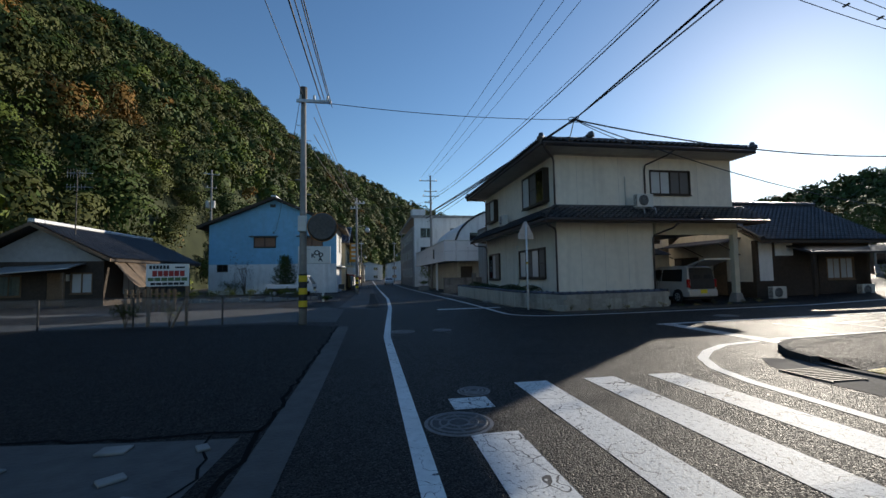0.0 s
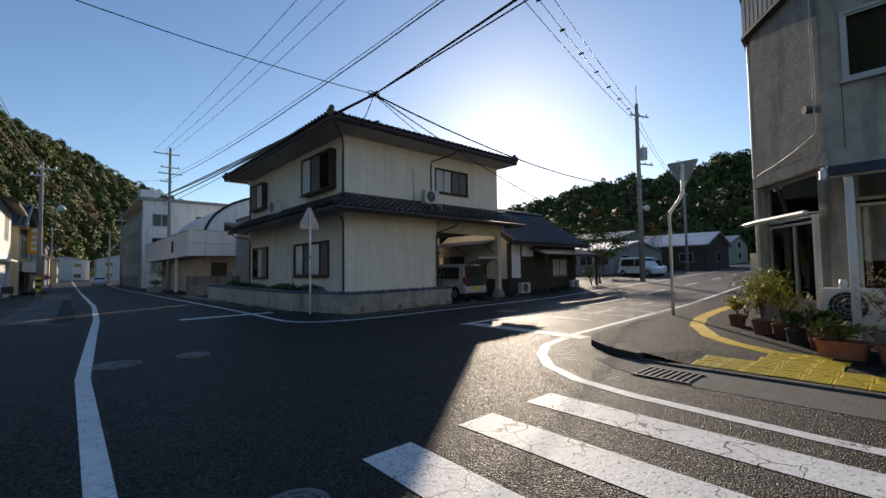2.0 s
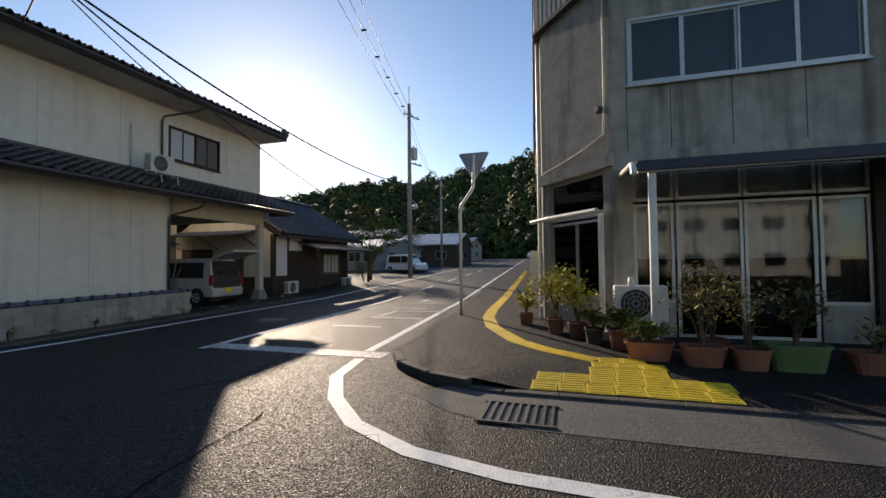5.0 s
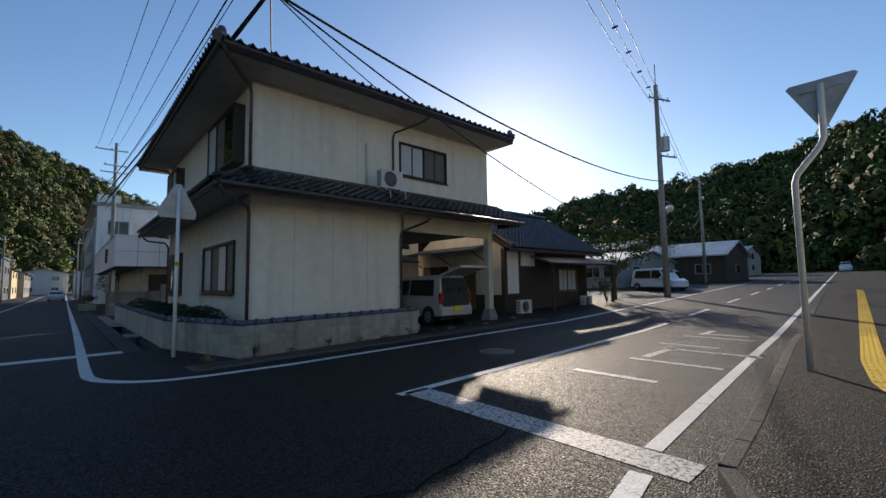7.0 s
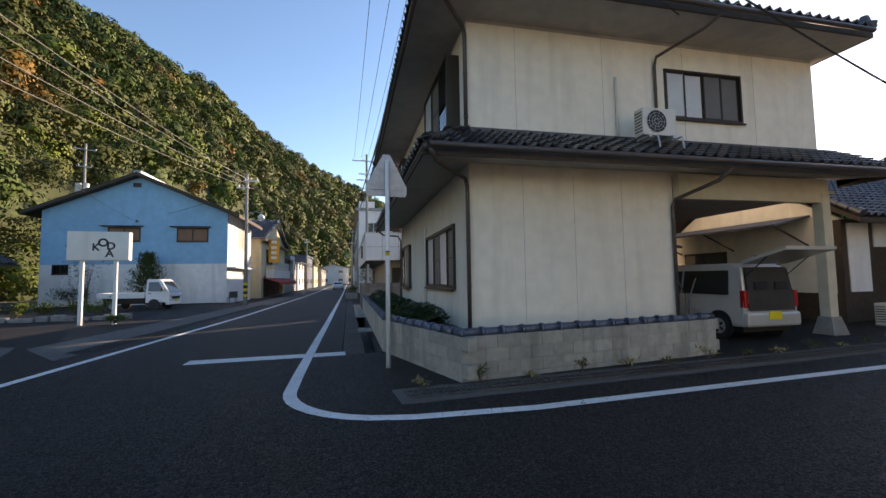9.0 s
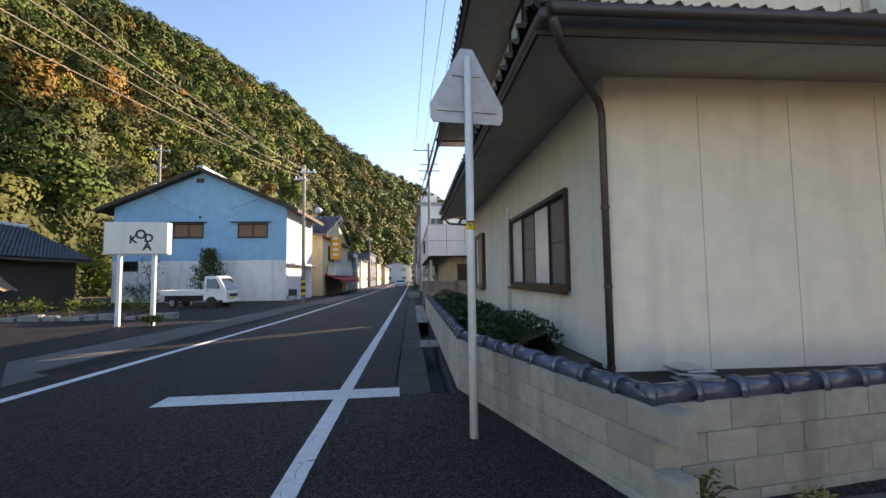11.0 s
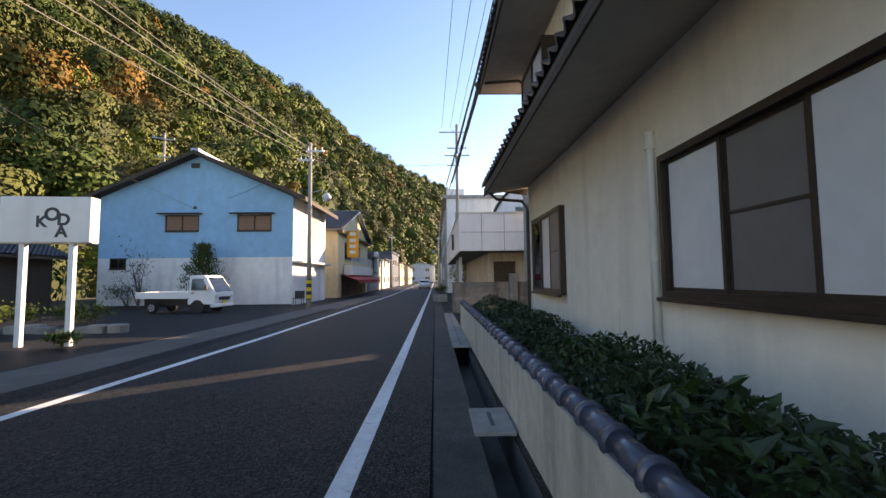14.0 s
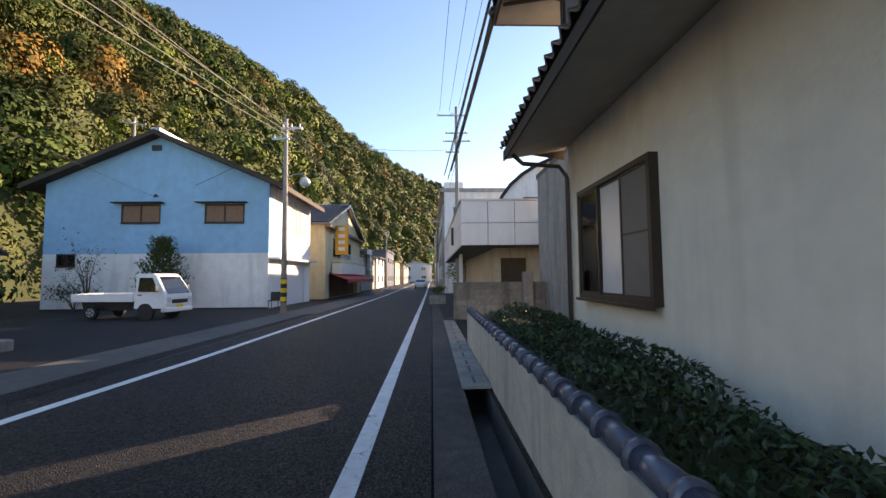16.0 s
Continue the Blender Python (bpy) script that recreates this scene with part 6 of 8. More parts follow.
pole(13.9, -14.1, 15, 0.17, arms=[(14.3, 0.9, 0, 0)])
pole(7.9, -14, 13, 0.17, arms=[(12.3, 0.9, 0, 0), (9.2, 0.6, 0, 0)])
back_pole = pole(-19.5, 56.5, 15.5, 0.16, arms=[(14.9, 0.9, 30, 0), (13.2, 0.6, 30, 0)])
for dx in (-0.35, 0.3):
    part("transformer", tube(bmesh.new(), [(dx, -0.25, 10.6), (dx, -0.25, 10.7), (dx, -0.25, 11.5)], 0.25, 12), "ac_white", back_pole)
pole(-1.6, 88, 9.0, 0.13, arms=[(8.5, 0.5, 0, 0)], lamp=(5.6, 0.9, 0))
pole(6.4, 84, 10.5, 0.14, arms=[(10, 0.6, 0, 0)], lamp=(5.8, -1.0, 0))
pole(6.3, 108, 10.5, 0.14, arms=[(10, 0.6, 0, 0)])
pole(-26, 33, 10.5, 0.14, arms=[(10, 0.6, 30, 0)])
KNOT = (7.37, 13.89, 7.05)
for i, (x0, x1, z0, z1) in enumerate(((6.3, 5.4, 13.45, 12.4), (7.0, 6.2, 13.45, 12.4), (7.6, 6.9, 13.45, 12.4))):
    cable((x0, 50.7, z0), (x1 + 1.6, -14, z1), 0.9, 0.012)
cable((7.5, 50.6, 11.0), (7.9, -14, 9.5), 1.2, 0.012)
cable((7.2, 50.6, 10.5), (7.6, -14, 9.3), 1.3, 0.02)
for x, z, sag in ((6.85, 8.4, 0.1), (7.1, 9.0, 0.16), (6.6, 8.7, 0.06)):
    cable((x, 50.6, z), KNOT, sag, 0.038)
cable((7.0, 50.6, 8.0), (7.0, 16.4, 6.9), 0.15, 0.016)
for k, dz in enumerate((0.0, 0.12, -0.14)):
    cable(KNOT, (13.6 + 0.35 * k, -14, 14.0 + 2 * dz), 0.1 + 0.05 * k, 0.022)
cable((-1.6, 14.0, 7.25), KNOT, 0.15, 0.012)
cable(KNOT, (32.5, 16.1, 7.6), 0.85, 0.028)
cable(KNOT, (31.5, 18.5, 4.6), 0.6, 0.02)
cable(KNOT, (8.2, 16.15, 6.85), 0.1, 0.018)
cable(KNOT, (12.4, 16.3, 6.8), 0.12, 0.014)
bm = bmesh.new()
for k in range(3):
    ring = [(KNOT[0] + 0.22 * math.cos(a) * (1 - 0.15 * k), KNOT[1] + 0.1 * math.sin(a), KNOT[2] + 0.13 * math.sin(a + k)) for a in [2 * math.pi * i / 14 for i in range(15)]]
    tube(bm, ring, 0.014, 5)
tagged(part("cable_loop", bm, "cable"), "coiled black cable joint hanging from the wires", "cable")
# northward runs take the pale copy that paints them as sunlit
for k, (dx, z0, z1) in enumerate(((0.0, 7.35, 8.65), (0.25, 7.25, 8.6), (0.5, 7.2, 8.15), (0.62, 7.1, 7.9))):
    cable((-1.75, 14.0, 7.3 - 0.58 * k), (-1.3 + dx, 40.4, z1), 0.3, 0.011, material="cable_pale")
    cable((-1.55 + dx * 0.6, 14.0, z0), (-1.9 + dx * 0.5, -22, z0 + 0.7), 0.5, 0.014 if k else 0.02)
cable((-2.1, 14.0, 7.45), (-2.3, -22, 8.3), 0.5, 0.01)
cable((-2.2, 14.0, 7.3), (-9.3, 44, 5.9), 0.6, 0.01)
for k in range(3):
    cable((-1.2 + 0.3 * k, 40.5, 8.6 - 0.2 * k), (-1.7 + 0.3 * k, 88, 8.5), 0.7, 0.016)
cable((-1.1, 40.5, 8.0), (7.3, 50.7, 10.6), 0.3, 0.012)
cable((-1.2, 40.5, 8.2), (-7.5, 44.3, 6.6), 0.2, 0.012)
cable((-1.5, 40.5, 8.6), (-26, 33, 9.9), 0.6, 0.014)
for k in range(3):
    cable((32.1 + 0.4 * k, 16.5 - 0.25 * k, 12.8), (-9.0, 7.6 - 0.7 * k, 13.0), 0.9, 0.016)
for k in range(9):
    w = (k + 1.2) / 16
    c = Vector((32.5, 16.25, 12.8)).lerp(Vector((-9, 6.9, 13)), w) - Vector((0, 0, 3.6 * w * (1 - w)))
    tagged(part("wire_spacer", box(c.x - 0.04, c.y - 0.12, c.z - 0.03, c.x + 0.04, c.y + 0.12, c.z + 0.03), "iron"), "small dark spacer clamped on the overhead wires", "wire spacer", "wire spacers")
pole(-9, 6.9, 13.2, 0.17, arms=[(12.8, 0.9, 60, 0)])
cable((32.5, 16.3, 7.4), (58, 21.5, 9.5), 1.6, 0.025)
cable((32.9, 16.3, 7.2), (58, 21.5, 9.1), 2.2, 0.02)
for k in range(2):
    cable((32 + k, 16.3, 12.7), (57.5 + k, 21.5, 11.4), 0.8, 0.014)
cable((9.6, -0.6, 6.9), (9.8, -14, 9.0), 0.5, 0.016)
cable((10.3, -0.6, 6.2), (8.4, -14, 9.0), 0.7, 0.012)

# ---------------------------------------------------------------- signs
sign = thing("road_sign", "back of a grey pentagon road sign on a white post", "road sign", at=(6.44, 16.52, 0), turn=8)
part("post", tube(bmesh.new(), [(0, 0, 0), (0, 0, 3.55)], 0.038, 14), "white_pole", sign, smooth=True)
bm = bmesh.new()
outline = [(-0.33, 2.92), (0.33, 2.92), (0.36, 2.97), (0.36, 3.1), (0.06, 3.66), (-0.06, 3.66), (-0.36, 3.1), (-0.36, 2.97)]
lo, hi = [bm.verts.new((x, 0.045, z)) for x, z in outline], [bm.verts.new((x, 0.06, z)) for x, z in outline]
bm.faces.new(lo)
bm.faces.new(hi[::-1])
for i in range(8):
    bm.faces.new((lo[i], hi[i], hi[(i + 1) % 8], lo[(i + 1) % 8]))
bmesh.ops.recalc_face_normals(bm, faces=bm.faces[:])
part("plate", bm, "galv", sign)
for z in (3.05, 3.4):
    part("clamp", box(-0.3 if z < 3.2 else -0.14, 0.03, z - 0.02, 0.3 if z < 3.2 else 0.14, 0.046, z + 0.02), "galv", sign)
label = part("label", tube(bmesh.new(), [(0, 0, 1.885), (0, 0, 1.965)], 0.0395, 14), "yellow", sign, "yellow and black number sticker")
part("label_edge", tube(bmesh.new(), [(0, 0, 1.955), (0, 0, 1.968)], 0.0402, 14), "black", label)


def lettering(text, size, material, parent, m, name="lettering", depth=0.004):
    cu = bpy.data.curves.new(name, "FONT")
    cu.body, cu.size, cu.extrude, cu.align_x, cu.offset = text, size, depth, "CENTER", size * 0.035
    tmp = new(name, cu)
    me = bpy.data.meshes.new_from_object(tmp.evaluated_get(bpy.context.evaluated_depsgraph_get()))
    bpy.data.objects.remove(tmp)
    me.materials.clear()
    me.materials.append(M[material])
    ob = new(name, me)
    ob.parent, ob.matrix_basis = parent, m
    return ob


lettering("21", 0.042, "ink", sign, pose(-0.006, -0.04, 1.925, 90, 0, -25), depth=0.001)
lettering("1", 0.042, "ink", sign, pose(-0.006, -0.04, 1.89, 90, 0, -25), depth=0.001)

stop = thing("stop_sign", "back of a triangular stop sign on a bent white post", "road sign", at=(12.75, 7.2, 0.11))
part("post", tube(bmesh.new(), [(0, 0, 0), (0, 0, 2.75), (0, -0.04, 2.88), (0, -0.3, 3.22), (0, -0.36, 3.35), (0, -0.37, 4.15)], 0.042, 14), "white_pole", stop, smooth=True)
bm = bmesh.new()
tri = [(0.4, 4.2), (0.36, 4.24), (-0.36, 4.24), (-0.4, 4.2), (-0.04, 3.52), (0.04, 3.52)]
lo, hi = [bm.verts.new((0.05, -0.37 + y, z)) for y, z in tri], [bm.verts.new((0.065, -0.37 + y, z)) for y, z in tri]
bm.faces.new(lo)
bm.faces.new(hi[::-1])
for i in range(6):
    bm.faces.new((lo[i], hi[i], hi[(i + 1) % 6], lo[(i + 1) % 6]))
bmesh.ops.recalc_face_normals(bm, faces=bm.faces[:])
part("plate", bm, "galv", stop)
for z in (3.75, 4.1):
    part("clamp", box(0.03, -0.62 if z > 4 else -0.48, z - 0.02, 0.05, -0.12 if z > 4 else -0.26, z + 0.02), "galv", stop)

koda = thing("sign_box", "white light-box sign lettered in black on two posts", "sign", at=(-3.42, 27.65, gz(0, 27.65)), turn=5)
part("cabinet", box(-0.98, -0.16, 2.42, 0.98, 0.16, 3.5, 0.015), "sign_face", koda)
part("frame", box(-1.0, -0.1, 2.4, 1.0, 0.1, 2.425), "alu", koda)
for x in (-0.55, 0.52):
    part("post", box(x - 0.06, -0.06, -0.1, x + 0.06, 0.06, 2.42, 0.008), "white_pole", koda)
for ch, x, z, sz in (("K", -0.08, 2.79, 0.36), ("O", 0.15, 2.94, 0.42), ("D", 0.4, 2.83, 0.38), ("A", 0.36, 2.55, 0.38)):
    lettering(ch, sz, "ink", koda, pose(x, -0.162, z, 90, 0, 0))

board = thing("notice_board", "white notice board with dark lettering beside the fence", "sign", at=(-6.4, 14.9, 0), turn=3)
part("panel", box(-0.62, -0.02, 1.28, 0.62, 0.0, 2.0, 0.005), "sign_face", board)
for x in (-0.55, 0.55):
    part("post", box(x - 0.04, 0, 0, x + 0.04, 0.08, 1.9), "wood", board)
part("brace", tube(bmesh.new(), [(0.55, 0.0, 0.9), (0.3, -0.45, 0.0)], 0.035, 6), "wood", board)
for x0, x1, z0, z1, c in ((-0.54, 0.05, 1.84, 1.95, "ink"), (0.2, 0.5, 1.86, 1.91, "ink"), (-0.45, 0.5, 1.6, 1.78, "red_cloth"), (-0.58, 0.58, 1.45, 1.56, "green_pot"), (-0.5, 0.5, 1.32, 1.4, "ink")):
    n = 6 if x1 - x0 > 0.5 else 1
    for i in range(n):
        w = (x1 - x0) / n
        part("text_bar", box(x0 + i * w + 0.012, -0.024, z0, x0 + (i + 1) * w - 0.012, -0.0205, z1), c, board)

# ---------------------------------------------------------------- fence, lane side
fence = thing("mesh_fence", "low rusty wire mesh fence along the car park", "fence")
for i in range(5):
    part("post", tube(bmesh.new(), [(-12.5 + i * 2.6, 14.75, 0), (-12.5 + i * 2.6, 14.75, 0.95)], 0.03, 8), "iron", fence)
part("rail", tube(bmesh.new(), [(-12.5, 14.75, 0.93), (-2.4, 14.75, 0.93)], 0.015, 6), "iron", fence)
bm = bmesh.new()
for i in range(130):
    x = -12.5 + i * 0.078
    for s in (-1, 1):
        x1 = clamp(x + s * 0.9, -12.5, -2.4)
        tube(bm, [(x, 14.75, 0.03), (x1, 14.75, 0.03 + abs(x1 - x))], 0.003, 3)
tagged(part("wire_mesh", bm, "galv", fence), kind="stuff")
shrub_rng = random.Random(8)


def shrub(name, label, x, y, z, rx, rz, count, size, material, stems=6, category="shrub", pot=None, bare=0.0):
    """A bush: stems from the ground, twigs, and single leaves gathered round their ends."""
    sh = thing(name, label, category, at=(x, y, z))
    bm = bmesh.new()
    tips = []
    for i in range(stems):
        a, d = shrub_rng.uniform(0, 6.28), rx * shrub_rng.uniform(0.2, 0.9)
        top = Vector((d * math.cos(a), d * math.sin(a), rz * shrub_rng.uniform(0.55, 1.0)))
        mid = Vector((top.x * 0.3, top.y * 0.3, top.z * 0.55))
        tube(bm, [(0, 0, 0), mid, top], 0.006 + rz * 0.012, 5, 0.003)
        tips += [top, top.lerp(mid, 0.5), top.lerp(mid, 0.25)]
        for k in range(2):
            tw = mid.lerp(top, shrub_rng.uniform(0.2, 0.8))
            end = tw + Vector((shrub_rng.gauss(0, rx * 0.3), shrub_rng.gauss(0, rx * 0.3), rz * 0.15))
            tube(bm, [tw, end], 0.004 + rz * 0.003, 4, 0.002)
            tips.append(end)
    tagged(part("stem", bm, "bark", sh), kind="stuff")
    verts, faces = [], []
    for i in range(count):
        t = shrub_rng.choice(tips)
        p = t + Vector((shrub_rng.gauss(0, rx * 0.22), shrub_rng.gauss(0, rx * 0.22), shrub_rng.gauss(0, rz * 0.12)))
        p.z = max(p.z, 0.04)
        way = Vector((shrub_rng.gauss(0, 1), shrub_rng.gauss(0, 1), shrub_rng.gauss(0.2, 0.6))).normalized()
        side = way.cross(Vector((0, 0, 1))).normalized()
        ln = size * shrub_rng.uniform(0.6, 1.4)
        o = len(verts)
        verts += [p, p + way * ln * 0.45 + side * ln * 0.24, p + way * ln, p + way * ln * 0.45 - side * ln * 0.24 + Vector((0, 0, ln * 0.08))]
        faces += [(o, o + 1, o + 2), (o, o + 2, o + 3)]
    tagged(raw("leaves", verts, faces, material, sh), kind="stuff")
    return sh


shrub("conifer_shrub", "dry dark shrub growing through the fence", -7.4, 14.5, 0, 0.45, 0.75, 500, 0.09, "leaf_olive")
shrub("weed", "thin weeds at the foot of the fence", -6.2, 14.6, 0, 0.25, 0.6, 120, 0.07, "dry_leaf")

# ---------------------------------------------------------------- low house to the west
west_house = thing("low_house", "low old house with grey tiled roof and a brown awning sheet", "house")
LF, LE = Face((-23.2, 29.3), (-16.2, 29.3)), Face((-16.2, 29.3), (-16.2, 42))
part("wall", wall(LF, 0, 7, -0.2, 2.7, 0.2, [(3.9, 4.9, 0.0, 2.0), (5.2, 6.4, 0.7, 2.0), (0.6, 2.6, 0.6, 1.9)]), "wood_dark", west_house)
part("wall", wall(LE, 0.2, 12.7, -0.3, 2.7, 0.2, [(2, 5, 0.5, 2.1)]), "wood_dark", west_house)
bm = bmesh.new()
vs = [bm.verts.new((x, y, z)) for y in (29.3, 29.5) for x, z in ((-23.2, 2.7), (-16.2, 2.7), (-19.7, 4.7))]
for q in ((0, 1, 2), (5, 4, 3), (0, 3, 4, 1), (1, 4, 5, 2), (2, 5, 3, 0)):
    bm.faces.new([vs[i] for i in q])
part("gable", bm, "soffit", west_house, "weathered pale boarded gable")
bm = bmesh.new()
for sx in (-1, 1):
    slab(bm, [(-19.7, 28.5, 5.0), (-19.7 + sx * 4.3, 28.5, 2.8), (-19.7 + sx * 4.3, 42.4, 2.8), (-19.7, 42.4, 5.0)], 0.14)
part("roof", bm, "wood_dark", west_house)
sl = math.hypot(4.3, 2.2)
roof_tiles(west_house, [((-15.4, 28.5, 2.82), (0, 1, 0), (-4.3 / sl, 0, 2.2 / sl), 13.9, sl, 0, 0), ((-24.0, 42.4, 2.82), (0, -1, 0), (4.3 / sl, 0, 2.2 / sl), 13.9, sl, 0, 0)])
part("ridge", box(-19.9, 28.5, 5.0, -19.5, 42.4, 5.26, 0.06), "galv", west_house, "pale capped roof ridge")
for sx in (-1, 1):
    part("gable_board", slab(bmesh.new(), [(-19.7, 28.4, 5.02), (-19.7 + sx * 4.3, 28.4, 2.82), (-19.7 + sx * 4.3, 28.5, 2.82), (-19.7, 28.5, 5.02)], 0.2), "wood", west_house)
window(west_house, LF, 5.2, 6.4, 0.7, 2.0, 2, "wood", "frosted")
window(west_house, LF, 0.6, 2.6, 0.6, 1.9, 3, "wood", "glass")
window(west_house, LE, 2, 5, 0.5, 2.1, 4, "bronze", "frosted")
part("door", LF.box(bmesh.new(), 3.9, 4.9, -0.12, -0.06, 0.0, 2.0), "wood", west_house)
for y0, y1 in ((29.0, 30.2), (30.4, 35.4)):
    bm = bmesh.new()
    ku, kv = int((y1 - y0) * 5), 6
    grid = [[bm.verts.new((-15.6 + 1.3 * v / kv + 0.05 * math.sin(u * 1.7), y0 + (y1 - y0) * u / ku + 0.5 * v / kv, 2.74 - 1.7 * v / kv - 0.1 * math.sin(math.pi * v / kv) + 0.04 * math.sin(u * 2.3 + v))) for u in range(ku + 1)] for v in range(kv + 1)]
    for v in range(kv):
        for u in range(ku):
            bm.faces.new((grid[v][u], grid[v][u + 1], grid[v + 1][u + 1], grid[v + 1][u]))
    part("awning_sheet", bm, "tarp", west_house, "sagging brown awning sheet", smooth=True)
part("porch_roof", slab(bmesh.new(), [(-21.5, 29.3, 2.4), (-21.5, 27.6, 1.95), (-17.2, 27.6, 2.25), (-17.2, 29.3, 2.6)], 0.06), "galv", west_house)
for x in (-21.3, -17.5):
    part("porch_post", box(x, 27.7, -0.1, x + 0.09, 27.8, 1.98), "wood", west_house)
part("meter_box", LF.box(bmesh.new(), 5.0, 5.15, 0, 0.12, 1.5, 1.9, 0.01), "ac_white", west_house)
ant = thing("tv_antenna", "tall rusty television antenna on the roof", "antenna", at=(-18.4, 30.2, 4.3))
part("mast", tube(bmesh.new(), [(0, 0, 0), (0, 0, 4.3)], 0.03, 6), "iron", ant)
for z, n, w in ((4.1, 7, 0.6), (3.2, 6, 0.4)):
    part("boom", tube(bmesh.new(), [(-0.6, 0, z), (0.9, 0, z)], 0.018, 5), "galv", ant)
    for i in range(n):
        part("element", tube(bmesh.new(), [(-0.55 + i * 1.2 / n, 0, z - w / 2), (-0.55 + i * 1.2 / n, 0, z + w / 2)], 0.01, 4), "galv", ant)
picket = thing("picket_fence", "low weathered picket fence beside the lane", "fence")
for i in range(9):
    part("picket", box(-11.3 + i * 0.26, 22.0, -0.02, -11.17 + i * 0.26, 22.04, 1.05, 0.01), "wood", picket)
for z in (0.3, 0.78):
    part("rail", box(-11.35, 22.04, z, -9.0, 22.08, z + 0.07), "wood", picket)

# planted beds of the yard with the sign box
bed = thing("planter_bed", "stone-edged planting bed in front of the yard", "planter")
for i in range(22):
    x = -14.5 + i * 0.5
    part("stone", box(x + 0.02, 30.2 + 0.1 * math.sin(i * 2.1), -0.2, x + 0.47, 30.55 + 0.1 * math.sin(i * 2.1), 0.12 + 0.06 * math.sin(i * 1.3), 0.05), "concrete", bed)
for i in range(9):
    shrub("bed_plant", "yellow-green low plants in the stone-edged bed", -14 + i * 1.15, 31 + 0.3 * math.sin(i * 3), gz(0, 31), 0.6, 0.75, 420, 0.12, "leaf_lime" if i % 3 else "leaf_mid", 7, "plant")
shrub("grass_tuft", "tuft of green grass at the sign posts", -2.7, 27.3, gz(0, 27.3), 0.45, 0.3, 350, 0.12, "leaf_mid", 5, "grass")
shrub("bare_tree", "small thin tree with sparse purple leaves", -11.6, 42.5, gz(0, 42.5), 1.3, 3.3, 420, 0.14, "bark", 9, "tree")
shrub("dark_shrub", "low dark bushes against the white wall", -12.8, 43.2, gz(0, 43), 1.2, 1.3, 900, 0.12, "leaf_deep", 9)


def conifer(x, y, h, w):
    tree = thing("conifer", "dark green conifer in front of the blue house", "tree", at=(x, y, gz(x, y)))
    part("trunk", tube(bmesh.new(), [(0, 0, -0.1), (0, 0, h)], 0.09, 8, 0.02), "bark", tree)
    r = random.Random(3)
    verts, faces = [], []
    bm = bmesh.new()
    for i in range(70):
        z = 0.7 + (h - 0.8) * (i / 70)
        reach = w * (1 - 0.75 * (z / h) ** 1.3) * r.uniform(0.7, 1.1)
        a = i * 2.4
        end = Vector((reach * math.cos(a), reach * math.sin(a), z + 0.28 * reach))
        tube(bm, [(0, 0, z), end], 0.015, 4, 0.005)
        for k in range(60):
            p = Vector((0, 0, z)).lerp(end, r.uniform(0.2, 1.05)) + Vector((r.gauss(0, 0.09), r.gauss(0, 0.09), r.gauss(0.02, 0.08)))
            way = (end.normalized() + Vector((r.gauss(0, 0.7), r.gauss(0, 0.7), r.gauss(0.2, 0.5)))).normalized()
            side = way.cross(Vector((r.gauss(0, 1), r.gauss(0, 1), 1))).normalized() * 0.025
            o = len(verts)
            verts += [p - side, p + side, p + way * 0.17]
            faces.append((o, o + 1, o + 2))
    tagged(part("branches", bm, "bark", tree), kind="stuff")
    tagged(raw("needles", verts, faces, "leaf_deep", tree), kind="stuff")


conifer(-8.0, 42.6, 3.7, 1.5)


def broad_tree(x, y, h, r, label, palette="leaf_mid", seed=1, count=2600):
    tree = thing("tree", label, "tree", at=(x, y, gz(x, y)))
    rg = random.Random(seed)
    bm = bmesh.new()
    tube(bm, [(0, 0, -0.1), (0.05, 0, h * 0.3), (0, 0.05, h * 0.6)], 0.05 * h * 0.5, 8, 0.05)
    ends = []
    for i in range(8):
        a = i * 0.8 + rg.uniform(-0.3, 0.3)
        e = Vector((r * 0.75 * math.cos(a), r * 0.75 * math.sin(a), h * rg.uniform(0.6, 0.95)))
        tube(bm, [(0, 0, h * rg.uniform(0.3, 0.5)), e * 0.6 + Vector((0, 0, h * 0.2)), e], 0.04, 5, 0.012)
        ends.append(e)
    ends.append(Vector((0, 0, h)))
    part("trunk", bm, "bark", tree)
    verts, faces = [], []
    for i in range(count):
        c = rg.choice(ends)
        d = Vector((rg.gauss(0, 1), rg.gauss(0, 1), rg.gauss(0, 0.8))).normalized() * r * 0.42 * rg.random() ** 0.4
        p = c + d
        way = Vector((rg.gauss(0, 1), rg.gauss(0, 1), rg.gauss(0, 0.6))).normalized()
        side = way.cross(d.normalized()).normalized() if d.length > 0 else Vector((1, 0, 0))
        s = rg.uniform(0.08, 0.17)
        o = len(verts)
        verts += [p, p + way * s * 0.5 + side * s * 0.35, p + way * s, p + way * s * 0.5 - side * s * 0.35]
        faces.append((o, o + 1, o + 2, o + 3))
    tagged(raw("crown", verts, faces, palette, tree), kind="stuff")


